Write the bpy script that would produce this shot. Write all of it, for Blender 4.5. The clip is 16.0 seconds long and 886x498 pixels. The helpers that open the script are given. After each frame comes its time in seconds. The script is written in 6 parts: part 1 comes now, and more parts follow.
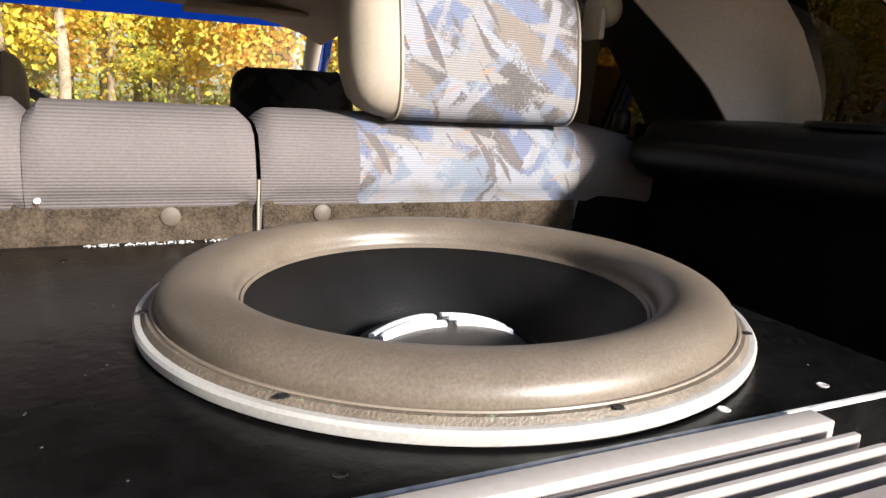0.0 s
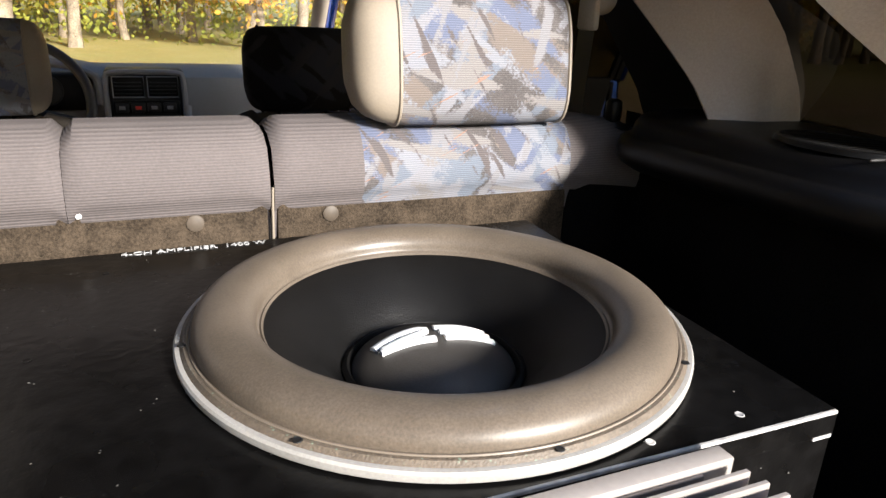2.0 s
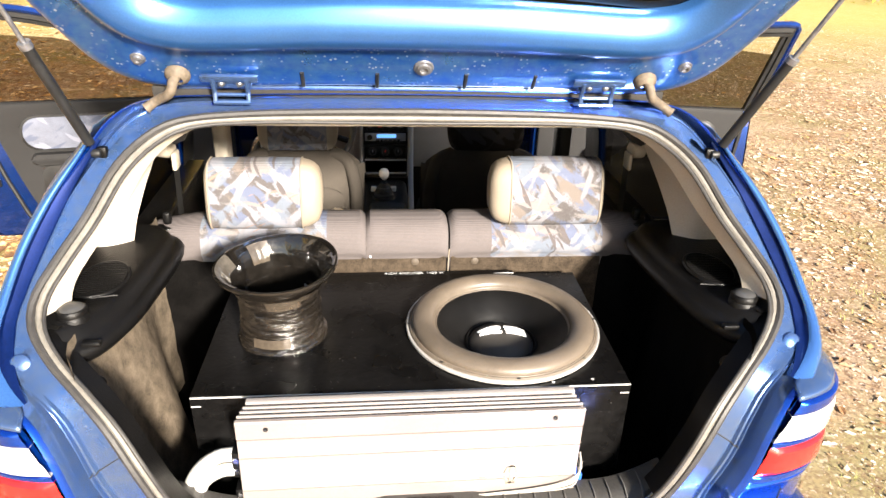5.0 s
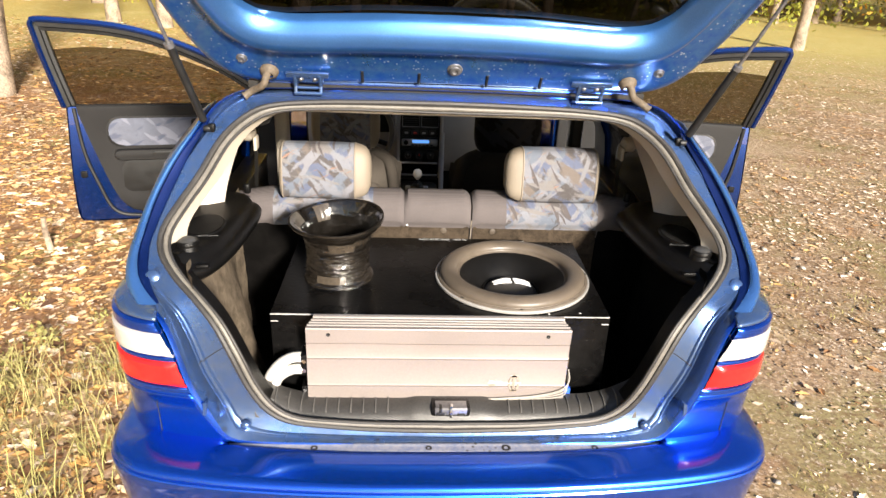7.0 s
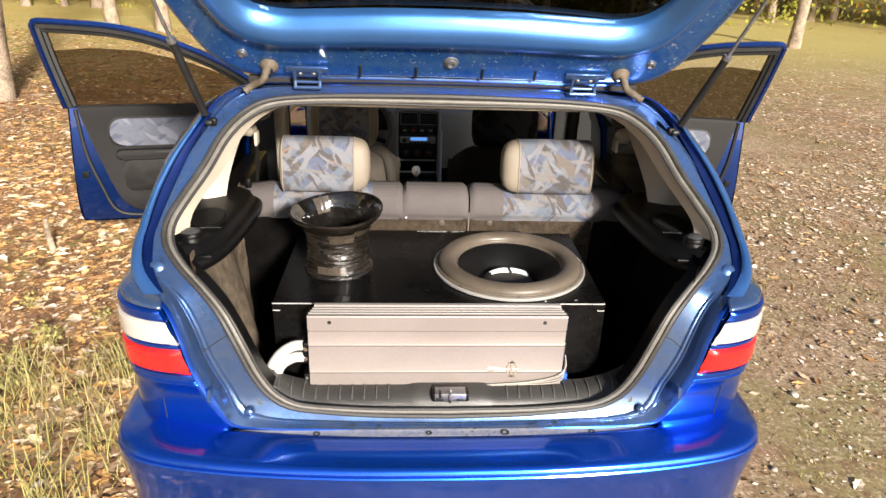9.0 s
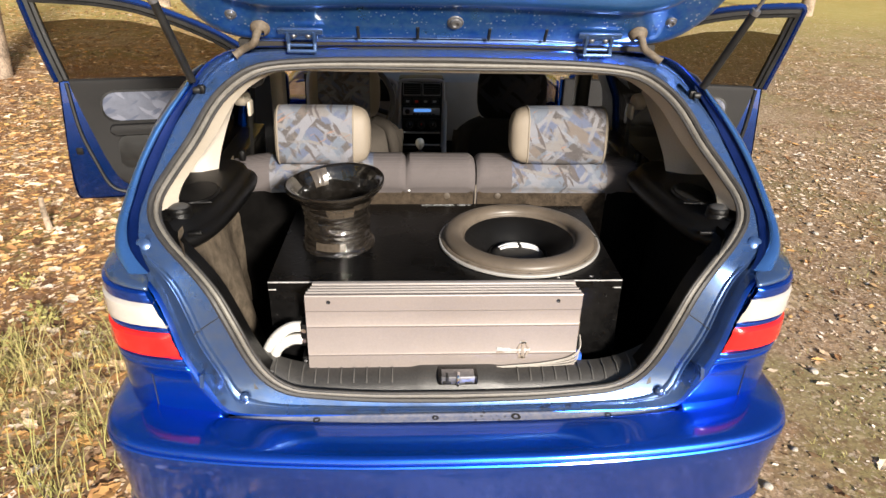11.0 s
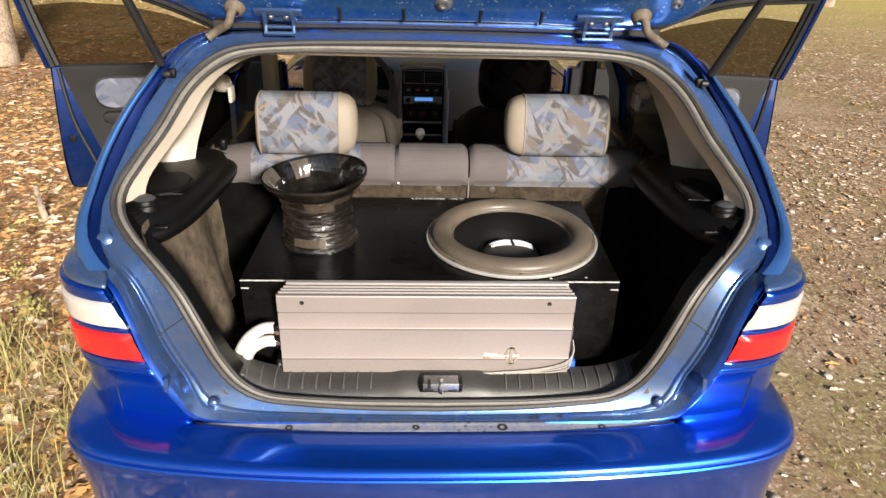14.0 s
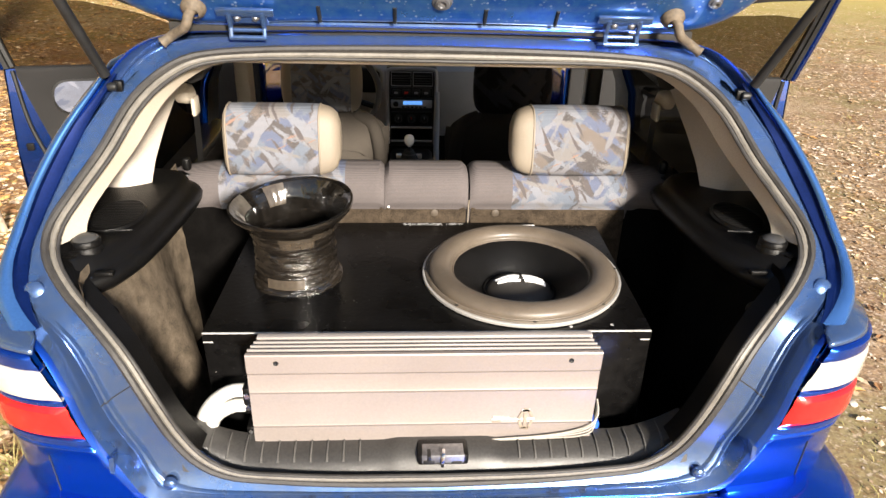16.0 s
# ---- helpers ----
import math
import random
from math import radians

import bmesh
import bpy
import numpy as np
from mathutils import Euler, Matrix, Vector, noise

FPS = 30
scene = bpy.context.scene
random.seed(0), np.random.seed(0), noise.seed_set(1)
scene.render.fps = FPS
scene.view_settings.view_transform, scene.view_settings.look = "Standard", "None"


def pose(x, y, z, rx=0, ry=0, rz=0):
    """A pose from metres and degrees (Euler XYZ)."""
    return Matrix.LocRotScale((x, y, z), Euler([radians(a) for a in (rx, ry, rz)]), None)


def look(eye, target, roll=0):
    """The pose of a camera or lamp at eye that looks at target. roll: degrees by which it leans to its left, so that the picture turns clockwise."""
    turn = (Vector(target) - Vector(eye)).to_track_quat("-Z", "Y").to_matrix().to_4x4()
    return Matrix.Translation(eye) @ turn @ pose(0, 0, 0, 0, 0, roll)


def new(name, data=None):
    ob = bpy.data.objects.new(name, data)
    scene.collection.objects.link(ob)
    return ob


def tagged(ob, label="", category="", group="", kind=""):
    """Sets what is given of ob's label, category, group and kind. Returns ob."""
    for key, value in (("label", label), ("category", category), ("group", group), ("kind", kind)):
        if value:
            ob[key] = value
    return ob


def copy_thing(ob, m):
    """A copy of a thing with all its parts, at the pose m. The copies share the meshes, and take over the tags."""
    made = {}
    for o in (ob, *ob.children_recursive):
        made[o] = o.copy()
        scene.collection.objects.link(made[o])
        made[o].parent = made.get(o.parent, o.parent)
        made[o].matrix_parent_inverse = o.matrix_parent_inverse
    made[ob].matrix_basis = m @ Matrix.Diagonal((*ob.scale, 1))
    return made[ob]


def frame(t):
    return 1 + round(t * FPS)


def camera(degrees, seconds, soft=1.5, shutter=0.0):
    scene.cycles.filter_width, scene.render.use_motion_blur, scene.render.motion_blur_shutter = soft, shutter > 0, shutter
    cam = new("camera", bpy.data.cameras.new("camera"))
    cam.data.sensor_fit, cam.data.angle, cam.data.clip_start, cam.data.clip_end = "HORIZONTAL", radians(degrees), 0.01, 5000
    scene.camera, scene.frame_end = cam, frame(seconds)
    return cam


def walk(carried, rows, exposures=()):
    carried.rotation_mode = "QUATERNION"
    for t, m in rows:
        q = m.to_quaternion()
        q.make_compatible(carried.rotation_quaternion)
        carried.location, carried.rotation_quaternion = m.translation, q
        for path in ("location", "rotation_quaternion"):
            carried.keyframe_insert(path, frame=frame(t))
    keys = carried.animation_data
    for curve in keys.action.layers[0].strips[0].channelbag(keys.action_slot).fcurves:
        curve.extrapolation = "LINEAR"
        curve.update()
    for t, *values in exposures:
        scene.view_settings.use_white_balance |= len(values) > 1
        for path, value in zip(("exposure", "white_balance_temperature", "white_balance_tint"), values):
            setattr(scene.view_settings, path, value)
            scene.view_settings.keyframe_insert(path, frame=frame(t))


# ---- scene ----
cam = camera(66.2, 16.0)
PATH = [
    (0, (-0.026, 0.049, 1.161), (0.799, 1.82, 0.732), 2.9),
    (0.5, (-0.027, 0.038, 1.17), (0.781, 1.821, 0.758), 2.8),
    (1, (-0.028, 0.024, 1.174), (0.773, 1.81, 0.764), 2.6),
    (1.5, (-0.034, 0.001, 1.192), (0.762, 1.789, 0.783), 2.7),
    (2, (-0.032, -0.01, 1.282), (0.734, 1.716, 0.622), 2.5),
    (2.5, (-0.021, -0.031, 1.404), (0.626, 1.592, 0.431), 1.9),
    (3, (-0.017, -0.115, 1.551), (0.553, 1.435, 0.423), 1.5),
    (3.5, (-0.052, -0.252, 1.695), (0.397, 1.302, 0.519), 0.7),
    (4, (-0.104, -0.461, 1.795), (0.301, 1.182, 0.728), 2.5),
    (4.2, (-0.111, -0.551, 1.824), (0.252, 1.134, 0.809), 2.3),
    (6.3, (-0.124, -1.245, 1.934), (-0.002, 0.585, 1.136), 3.2),
    (6.5, (-0.14, -1.281, 1.934), (-0.008, 0.546, 1.131), 2.6),
    (7, (-0.151, -1.352, 1.922), (-0.015, 0.473, 1.117), 2.8),
    (7.5, (-0.154, -1.394, 1.919), (-0.023, 0.434, 1.119), 2.7),
    (8, (-0.153, -1.413, 1.911), (-0.01, 0.414, 1.109), 2.6),
    (8.2, (-0.146, -1.415, 1.911), (-0.013, 0.414, 1.113), 2.5),
    (10.3, (-0.152, -1.341, 1.864), (-0.006, 0.479, 1.049), 1.8),
    (10.5, (-0.148, -1.328, 1.856), (-0.015, 0.486, 1.023), 1.6),
    (11, (-0.14, -1.294, 1.849), (-0.02, 0.507, 0.986), 1.5),
    (11.5, (-0.131, -1.271, 1.843), (0.0, 0.53, 0.984), 1.4),
    (12, (-0.124, -1.25, 1.838), (0.006, 0.543, 0.961), 1.7),
    (12.5, (-0.115, -1.237, 1.832), (0.008, 0.552, 0.946), 1.8),
    (13, (-0.098, -1.223, 1.828), (0.009, 0.57, 0.948), 1.4),
    (13.5, (-0.074, -1.202, 1.819), (0.005, 0.589, 0.932), 1.4),
    (14, (-0.06, -1.18, 1.814), (0.021, 0.61, 0.926), 1.6),
    (14.5, (-0.042, -1.136, 1.812), (0.087, 0.651, 0.922), 1.9),
    (15, (-0.053, -1.063, 1.802), (0.07, 0.717, 0.899), 1.3),
    (15.5, (-0.061, -0.972, 1.799), (0.059, 0.809, 0.897), 1.5),
    (16, (-0.082, -0.896, 1.791), (0.042, 0.885, 0.89), 1.8),
]
walk(cam, [(t, look(eye, target, roll)) for t, eye, target, roll in PATH], [(0, 1.80, 6050, 10), (2.0, 1.76, 6050, 10), (2.5, 1.82, 6100, 10), (3.0, 2.00, 6200, 10), (3.5, 2.28, 6350, 10), (4.0, 2.46, 6500, 10), (6.5, 1.70, 6500, 10), (8.0, 1.46, 6400, 10), (10.3, 1.18, 6350, 10), (14.0, 1.12, 6350, 10), (15.0, 1.16, 6400, 10), (16.0, 1.58, 6500, 10)])

# ---- light ----
SUN_EL, SUN_AZ = 21.0, 20.0        # height, and degrees from straight behind the car towards its right side
world = bpy.data.worlds.new("sky")
scene.world = world
world.use_nodes = True
wn = world.node_tree
sky = wn.nodes.new("ShaderNodeTexSky")
sky.sky_type, sky.sun_disc = "NISHITA", False
sky.sun_elevation = radians(SUN_EL)
sky.sun_rotation = radians(180 - SUN_AZ)
wn.links.new(sky.outputs[0], wn.nodes["Background"].inputs[0])
wn.nodes["Background"].inputs[1].default_value = 0.058
sun_data = bpy.data.lights.new("sun", "SUN")
sun_data.energy, sun_data.angle, sun_data.color = 5.0, radians(7.0), (1.0, 0.91, 0.79)
sun = new("sun", sun_data)
ce, se = math.cos(radians(SUN_EL)), math.sin(radians(SUN_EL))
sun_way = Vector((math.sin(radians(SUN_AZ)) * ce, -math.cos(radians(SUN_AZ)) * ce, se))
sun.matrix_world = look(sun_way * 30, (0, 0, 0))


# ---- building helpers ----
ORIGIN = {}


def thing(name, loc, label, category, group="", kind=""):
    ob = new(name)
    ob.location = loc
    ob.empty_display_size = 0.1
    ORIGIN[ob] = Vector(loc)
    return tagged(ob, label, category, group, kind)


def part(name, bm, material, parent=None, label="", smooth=True, angle=40):
    """Link a bmesh, whose points are in world metres, as one mesh under its parent."""
    at = ORIGIN.get(parent, Vector((0, 0, 0)))
    bmesh.ops.recalc_face_normals(bm, faces=bm.faces)
    for v in bm.verts:
        v.co -= at
    if smooth:
        lim = radians(angle)
        for f in bm.faces:
            f.smooth = True
        for e in bm.edges:
            if len(e.link_faces) == 2 and e.calc_face_angle(0) > lim:
                e.smooth = False
    me = bpy.data.meshes.new(name)
    bm.to_mesh(me)
    bm.free()
    mats = material if isinstance(material, (list, tuple)) else [material]
    for m in mats:
        me.materials.append(m)
    ob = new(name, me)
    if parent:
        ob.parent = parent
        ORIGIN[ob] = at
    else:
        ORIGIN[ob] = Vector((0, 0, 0))
    if label:
        ob["label"] = label
    return ob


def solid(ob, t, offset=-1.0):
    m = ob.modifiers.new("thickness", "SOLIDIFY")
    m.thickness, m.offset = t, offset
    return ob


def spl(pts, n):
    """n + 1 points along a smooth curve through pts."""
    p = [Vector(q) for q in pts]
    d = [0.0]
    for a, b in zip(p, p[1:]):
        d.append(d[-1] + max((b - a).length, 1e-6) ** 0.7)
    out = []
    for i in range(n + 1):
        s = d[-1] * i / n
        k = 0
        while k < len(p) - 2 and s > d[k + 1]:
            k += 1
        u = (s - d[k]) / (d[k + 1] - d[k])
        a, b = p[k], p[k + 1]
        ta = (p[k + 1] - p[max(k - 1, 0)]) * (d[k + 1] - d[k]) / max(d[k + 1] - d[max(k - 1, 0)], 1e-6)
        tb = (p[min(k + 2, len(p) - 1)] - p[k]) * (d[k + 1] - d[k]) / max(d[min(k + 2, len(p) - 1)] - d[k], 1e-6)
        u2, u3 = u * u, u * u * u
        out.append(a * (2 * u3 - 3 * u2 + 1) + ta * (u3 - 2 * u2 + u) + b * (-2 * u3 + 3 * u2) + tb * (u3 - u2))
    return out


def loft(rows, close_u=False, close_v=False, bm=None):
    """A skin over rows of equally many points."""
    bm = bm or bmesh.new()
    vs = [[bm.verts.new(p) for p in r] for r in rows]
    nr, nc = len(vs), len(vs[0])
    for i in range(nr if close_u else nr - 1):
        for j in range(nc if close_v else nc - 1):
            a, b = vs[i], vs[(i + 1) % nr]
            q = (a[j], a[(j + 1) % nc], b[(j + 1) % nc], b[j])
            if len(set(q)) == 4:
                bm.faces.new(q)
    return bm


def cap(bm, pts):
    vs = [bm.verts.new(p) for p in pts]
    bm.faces.new(vs)
    return bm


def block(x0, x1, y0, y1, z0, z1, bev=0.0, seg=2, bm=None, m=None):
    b = bmesh.new()
    bmesh.ops.create_cube(b, size=1)
    for v in b.verts:
        v.co = Vector(((x0 + x1) / 2 + v.co.x * (x1 - x0), (y0 + y1) / 2 + v.co.y * (y1 - y0), (z0 + z1) / 2 + v.co.z * (z1 - z0)))
    if bev:
        bmesh.ops.bevel(b, geom=b.edges[:], offset=bev, segments=seg, profile=0.5, affect="EDGES")
    if m is not None:
        bmesh.ops.transform(b, matrix=m, verts=b.verts)
    return join(bm, b)


def join(bm, b):
    if bm is None:
        return b
    me = bpy.data.meshes.new("tmp")
    b.to_mesh(me)
    b.free()
    bm.from_mesh(me)
    bpy.data.meshes.remove(me)
    return bm


def tube(pts, r, n=10, bm=None, ends=True, flat=1.0):
    """A round bar along points; r is one radius or one for each point."""
    pts = [Vector(p) for p in pts]
    rs = r if isinstance(r, (list, tuple)) else [r] * len(pts)
    bm = bm or bmesh.new()
    rows, up = [], None
    for i, p in enumerate(pts):
        t = (pts[min(i + 1, len(pts) - 1)] - pts[max(i - 1, 0)]).normalized()
        if up is None:
            up = Vector((0, 0, 1)) if abs(t.z) < 0.9 else Vector((0, 1, 0))
        a = t.cross(up)
        a.normalize()
        up = a.cross(t).normalized()
        rows.append([p + (a * math.cos(k * 2 * math.pi / n) + up * flat * math.sin(k * 2 * math.pi / n)) * rs[i] for k in range(n)])
    loft(rows, close_v=True, bm=bm)
    if ends:
        cap(bm, rows[0])
        cap(bm, rows[-1])
    return bm


def lathe(profile, centre, n=64, bm=None, axis=None):
    """Spin (radius, height) pairs round an upright line through centre, or round axis."""
    bm = bm or bmesh.new()
    c = Vector(centre)
    q = Vector(axis).to_track_quat("Z", "Y") if axis else None
    rows = []
    for r, h in profile:
        row = []
        for k in range(n):
            a = 2 * math.pi * k / n
            p = Vector((r * math.cos(a), r * math.sin(a), h))
            row.append(c + (q @ p if q else p))
        rows.append(row)
    loft(rows, close_v=True, bm=bm)
    return bm


def prism(outline, depth, bm=None):
    """A flat outline (list of points) given thickness along the vector depth."""
    bm = bm or bmesh.new()
    a = [bm.verts.new(Vector(p)) for p in outline]
    b = [bm.verts.new(Vector(p) + Vector(depth)) for p in outline]
    bm.faces.new(a)
    bm.faces.new(b[::-1])
    for i in range(len(a)):
        j = (i + 1) % len(a)
        bm.faces.new((a[i], a[j], b[j], b[i]))
    return bm


# ---- materials ----
def mat(name, colour, rough=0.5, metal=0.0, coat=0.0, spec=0.5, var=0.25, scale=8.0, fine=120.0, bump=0.0, bump_scale=200.0, colour2=None, trans=0.0, ior=1.45, emit=None, rough_var=0.15):
    """A node material: a base colour varied at two scales, uneven gloss and fine relief."""
    m = bpy.data.materials.new(name)
    m.use_nodes = True
    nt = m.node_tree
    N, L = nt.nodes, nt.links
    b = N["Principled BSDF"]
    tc = N.new("ShaderNodeTexCoord")
    n1 = N.new("ShaderNodeTexNoise")
    n1.inputs["Scale"].default_value, n1.inputs["Detail"].default_value = scale, 5
    n2 = N.new("ShaderNodeTexNoise")
    n2.inputs["Scale"].default_value, n2.inputs["Detail"].default_value = fine, 3
    for n in (n1, n2):
        L.new(tc.outputs["Object"], n.inputs["Vector"])
    add = N.new("ShaderNodeMath")
    add.operation = "MULTIPLY_ADD"
    L.new(n2.outputs["Fac"], add.inputs[0])
    add.inputs[1].default_value = 0.5
    half = N.new("ShaderNodeMath")
    half.operation = "MULTIPLY"
    half.inputs[1].default_value = 0.5
    L.new(n1.outputs["Fac"], half.inputs[0])
    L.new(half.outputs[0], add.inputs[2])
    ramp = N.new("ShaderNodeValToRGB")
    c = Vector(colour)
    c2 = Vector(colour2) if colour2 else c * (1 - var)
    ramp.color_ramp.elements[0].position, ramp.color_ramp.elements[1].position = 0.36, 0.64
    ramp.color_ramp.elements[0].color = (*c2, 1)
    ramp.color_ramp.elements[1].color = (*(c if colour2 else c * (1 + var * 0.6)), 1)
    L.new(add.outputs[0], ramp.inputs[0])
    L.new(ramp.outputs[0], b.inputs["Base Color"])
    rr = N.new("ShaderNodeMapRange")
    rr.inputs["To Min"].default_value, rr.inputs["To Max"].default_value = max(rough - rough_var, 0.02), min(rough + rough_var, 1)
    L.new(n1.outputs["Fac"], rr.inputs["Value"])
    L.new(rr.outputs[0], b.inputs["Roughness"])
    b.inputs["Metallic"].default_value = metal
    b.inputs["Coat Weight"].default_value = coat
    b.inputs["Coat Roughness"].default_value = 0.03
    b.inputs["Specular IOR Level"].default_value = spec
    b.inputs["Transmission Weight"].default_value = trans
    b.inputs["IOR"].default_value = ior
    if emit:
        b.inputs["Emission Color"].default_value = (*emit[:3], 1)
        b.inputs["Emission Strength"].default_value = emit[3]
    if bump:
        nb = N.new("ShaderNodeTexNoise")
        nb.inputs["Scale"].default_value, nb.inputs["Detail"].default_value = bump_scale, 3
        L.new(tc.outputs["Object"], nb.inputs["Vector"])
        bp = N.new("ShaderNodeBump")
        bp.inputs["Strength"].default_value, bp.inputs["Distance"].default_value = bump, 0.002
        L.new(nb.outputs["Fac"], bp.inputs["Height"])
        L.new(bp.outputs[0], b.inputs["Normal"])
    return m


def bsdf(m):
    return m.node_tree.nodes["Principled BSDF"]


def node(m, kind, **kw):
    n = m.node_tree.nodes.new(kind)
    for k, v in kw.items():
        n.inputs[k.replace("_", " ")].default_value = v
    return n


def speckle(m, colour, scale, size, strength=1.0):
    """Small specks of dust or chips over a material's base colour."""
    nt = m.node_tree
    b = bsdf(m)
    old = b.inputs["Base Color"].links[0].from_socket
    tc = node(m, "ShaderNodeTexCoord")
    vo = node(m, "ShaderNodeTexVoronoi", Scale=scale, Randomness=1.0)
    nt.links.new(tc.outputs["Object"], vo.inputs["Vector"])
    lt = node(m, "ShaderNodeMapRange")
    lt.inputs["From Min"].default_value, lt.inputs["From Max"].default_value = size, size * 0.6
    lt.inputs["To Max"].default_value = strength
    nt.links.new(vo.outputs["Distance"], lt.inputs["Value"])
    mask = node(m, "ShaderNodeTexNoise", Scale=scale * 0.3)
    nt.links.new(tc.outputs["Object"], mask.inputs["Vector"])
    mr = node(m, "ShaderNodeMapRange")
    mr.inputs["From Min"].default_value, mr.inputs["From Max"].default_value = 0.5, 0.62
    nt.links.new(mask.outputs["Fac"], mr.inputs["Value"])
    mu = node(m, "ShaderNodeMath")
    mu.operation = "MULTIPLY"
    nt.links.new(lt.outputs[0], mu.inputs[0])
    nt.links.new(mr.outputs[0], mu.inputs[1])
    mx = nt.nodes.new("ShaderNodeMix")
    mx.data_type = "RGBA"
    nt.links.new(mu.outputs[0], mx.inputs["Factor"])
    nt.links.new(old, mx.inputs["A"])
    mx.inputs["B"].default_value = (*colour, 1)
    nt.links.new(mx.outputs["Result"], b.inputs["Base Color"])
    return m


def ribs(m, scale, axis="Z", strength=0.5, dist=0.003, tint=0.25):
    """Fine parallel ribs woven into a cloth."""
    nt = m.node_tree
    b = bsdf(m)
    tc = node(m, "ShaderNodeTexCoord")
    wv = node(m, "ShaderNodeTexWave", Scale=scale, Distortion=0.15, Detail=1.0)
    wv.bands_direction = axis
    nt.links.new(tc.outputs["Object"], wv.inputs["Vector"])
    bp = node(m, "ShaderNodeBump", Strength=strength, Distance=dist)
    nt.links.new(wv.outputs["Fac"], bp.inputs["Height"])
    nt.links.new(bp.outputs[0], b.inputs["Normal"])
    old = b.inputs["Base Color"].links[0].from_socket
    mx = nt.nodes.new("ShaderNodeMix")
    mx.data_type, mx.blend_type = "RGBA", "MULTIPLY"
    mx.inputs["Factor"].default_value = tint
    nt.links.new(old, mx.inputs["A"])
    nt.links.new(wv.outputs["Color"], mx.inputs["B"])
    nt.links.new(mx.outputs["Result"], b.inputs["Base Color"])
    return m


def strokes(m, layers):
    """Brush strokes printed on cloth: layers of (turn, turn scale across, along, edge, colour, seed)."""
    nt = m.node_tree
    b = bsdf(m)
    tc = node(m, "ShaderNodeTexCoord")
    for turn, across, along, edge, colour, seed in layers:
        mp = node(m, "ShaderNodeMapping")
        mp.inputs["Rotation"].default_value = (0, radians(turn), 0)
        nt.links.new(tc.outputs["Object"], mp.inputs["Vector"])
        mp2 = node(m, "ShaderNodeMapping")
        mp2.inputs["Scale"].default_value = (along, 0.5, across)
        mp2.inputs["Location"].default_value = (seed, seed * 1.7, seed * 0.6)
        nt.links.new(mp.outputs[0], mp2.inputs["Vector"])
        ns = node(m, "ShaderNodeTexNoise", Scale=1.0, Detail=1.2, Roughness=0.4)
        nt.links.new(mp2.outputs[0], ns.inputs["Vector"])
        dash = node(m, "ShaderNodeTexNoise", Scale=260.0, Detail=1.5)
        nt.links.new(mp.outputs[0], dash.inputs["Vector"])
        ad = node(m, "ShaderNodeMath")
        ad.operation = "MULTIPLY_ADD"
        nt.links.new(dash.outputs["Fac"], ad.inputs[0])
        ad.inputs[1].default_value = 0.14
        nt.links.new(ns.outputs["Fac"], ad.inputs[2])
        mr = node(m, "ShaderNodeMapRange")
        mr.inputs["From Min"].default_value, mr.inputs["From Max"].default_value = edge + 0.03, edge + 0.075
        nt.links.new(ad.outputs[0], mr.inputs["Value"])
        mx = nt.nodes.new("ShaderNodeMix")
        mx.data_type = "RGBA"
        old = b.inputs["Base Color"].links[0].from_socket
        nt.links.new(mr.outputs[0], mx.inputs["Factor"])
        nt.links.new(old, mx.inputs["A"])
        mx.inputs["B"].default_value = (*colour, 1)
        nt.links.new(mx.outputs["Result"], b.inputs["Base Color"])
    return m


PAINT = mat("blue_paint", (0.003, 0.080, 0.56), 0.25, 0.88, 1.0, var=0.10, scale=3, fine=900, rough_var=0.04)
JAMB = speckle(mat("dusty_blue_paint", (0.055, 0.125, 0.32), 0.24, 0.74, 1.0, var=0.35, scale=9, fine=60, colour2=(0.11, 0.165, 0.29)), (0.30, 0.36, 0.48), 55, 0.16, 0.4)
# body paint copied darker for the doors, shade put into the colour
DOOR_PAINT = mat("shaded_blue_paint", (0.004, 0.032, 0.18), 0.24, 0.8, 1.0, var=0.2, scale=6, fine=200, rough_var=0.05)
# same body paint made near black to stand for the channel's shade
GUTTER = mat("shaded_gutter_paint", (0.002, 0.011, 0.075), 0.38, 0.5, 0.35, spec=0.3, var=0.25, scale=8, fine=200)
# pillar edge painted pale for the sky it would reflect
PILLAR_EDGE = mat("sky_lit_blue_paint", (0.085, 0.235, 0.60), 0.30, 0.85, 1.0, var=0.12, scale=5, fine=300)
# paler copy of the body paint, with the highlight put into its colour
RIDGE = mat("highlit_blue_paint", (0.045, 0.16, 0.44), 0.32, 0.8, 1.0, var=0.12, scale=5, fine=300, rough_var=0.05)
speckle(JAMB, (0.06, 0.055, 0.055), 26, 0.28, 0.55)
bsdf(PAINT).inputs["Coat Roughness"].default_value = 0.06
bsdf(PAINT).inputs["Coat IOR"].default_value = 1.62
bsdf(JAMB).inputs["Coat Roughness"].default_value = 0.13
bsdf(RIDGE).inputs["Coat Roughness"].default_value = 0.16
HEADER_PAINT = speckle(mat("chalky_blue_paint", (0.012, 0.085, 0.36), 0.32, 0.7, 0.8, var=0.35, scale=14, fine=60, colour2=(0.05, 0.15, 0.36)), (0.45, 0.53, 0.64), 85, 0.30, 0.7)
SEAL = mat("rubber_seal", (0.03, 0.028, 0.027), 0.55, var=0.3, scale=20, bump=0.2)
SEAL_LIGHT = mat("grey_rubber", (0.13, 0.12, 0.105), 0.5, var=0.25, scale=20, bump=0.2)
BEIGE = mat("beige_trim", (0.42, 0.37, 0.30), 0.6, var=0.12, scale=5, fine=300, bump=0.25, bump_scale=700)
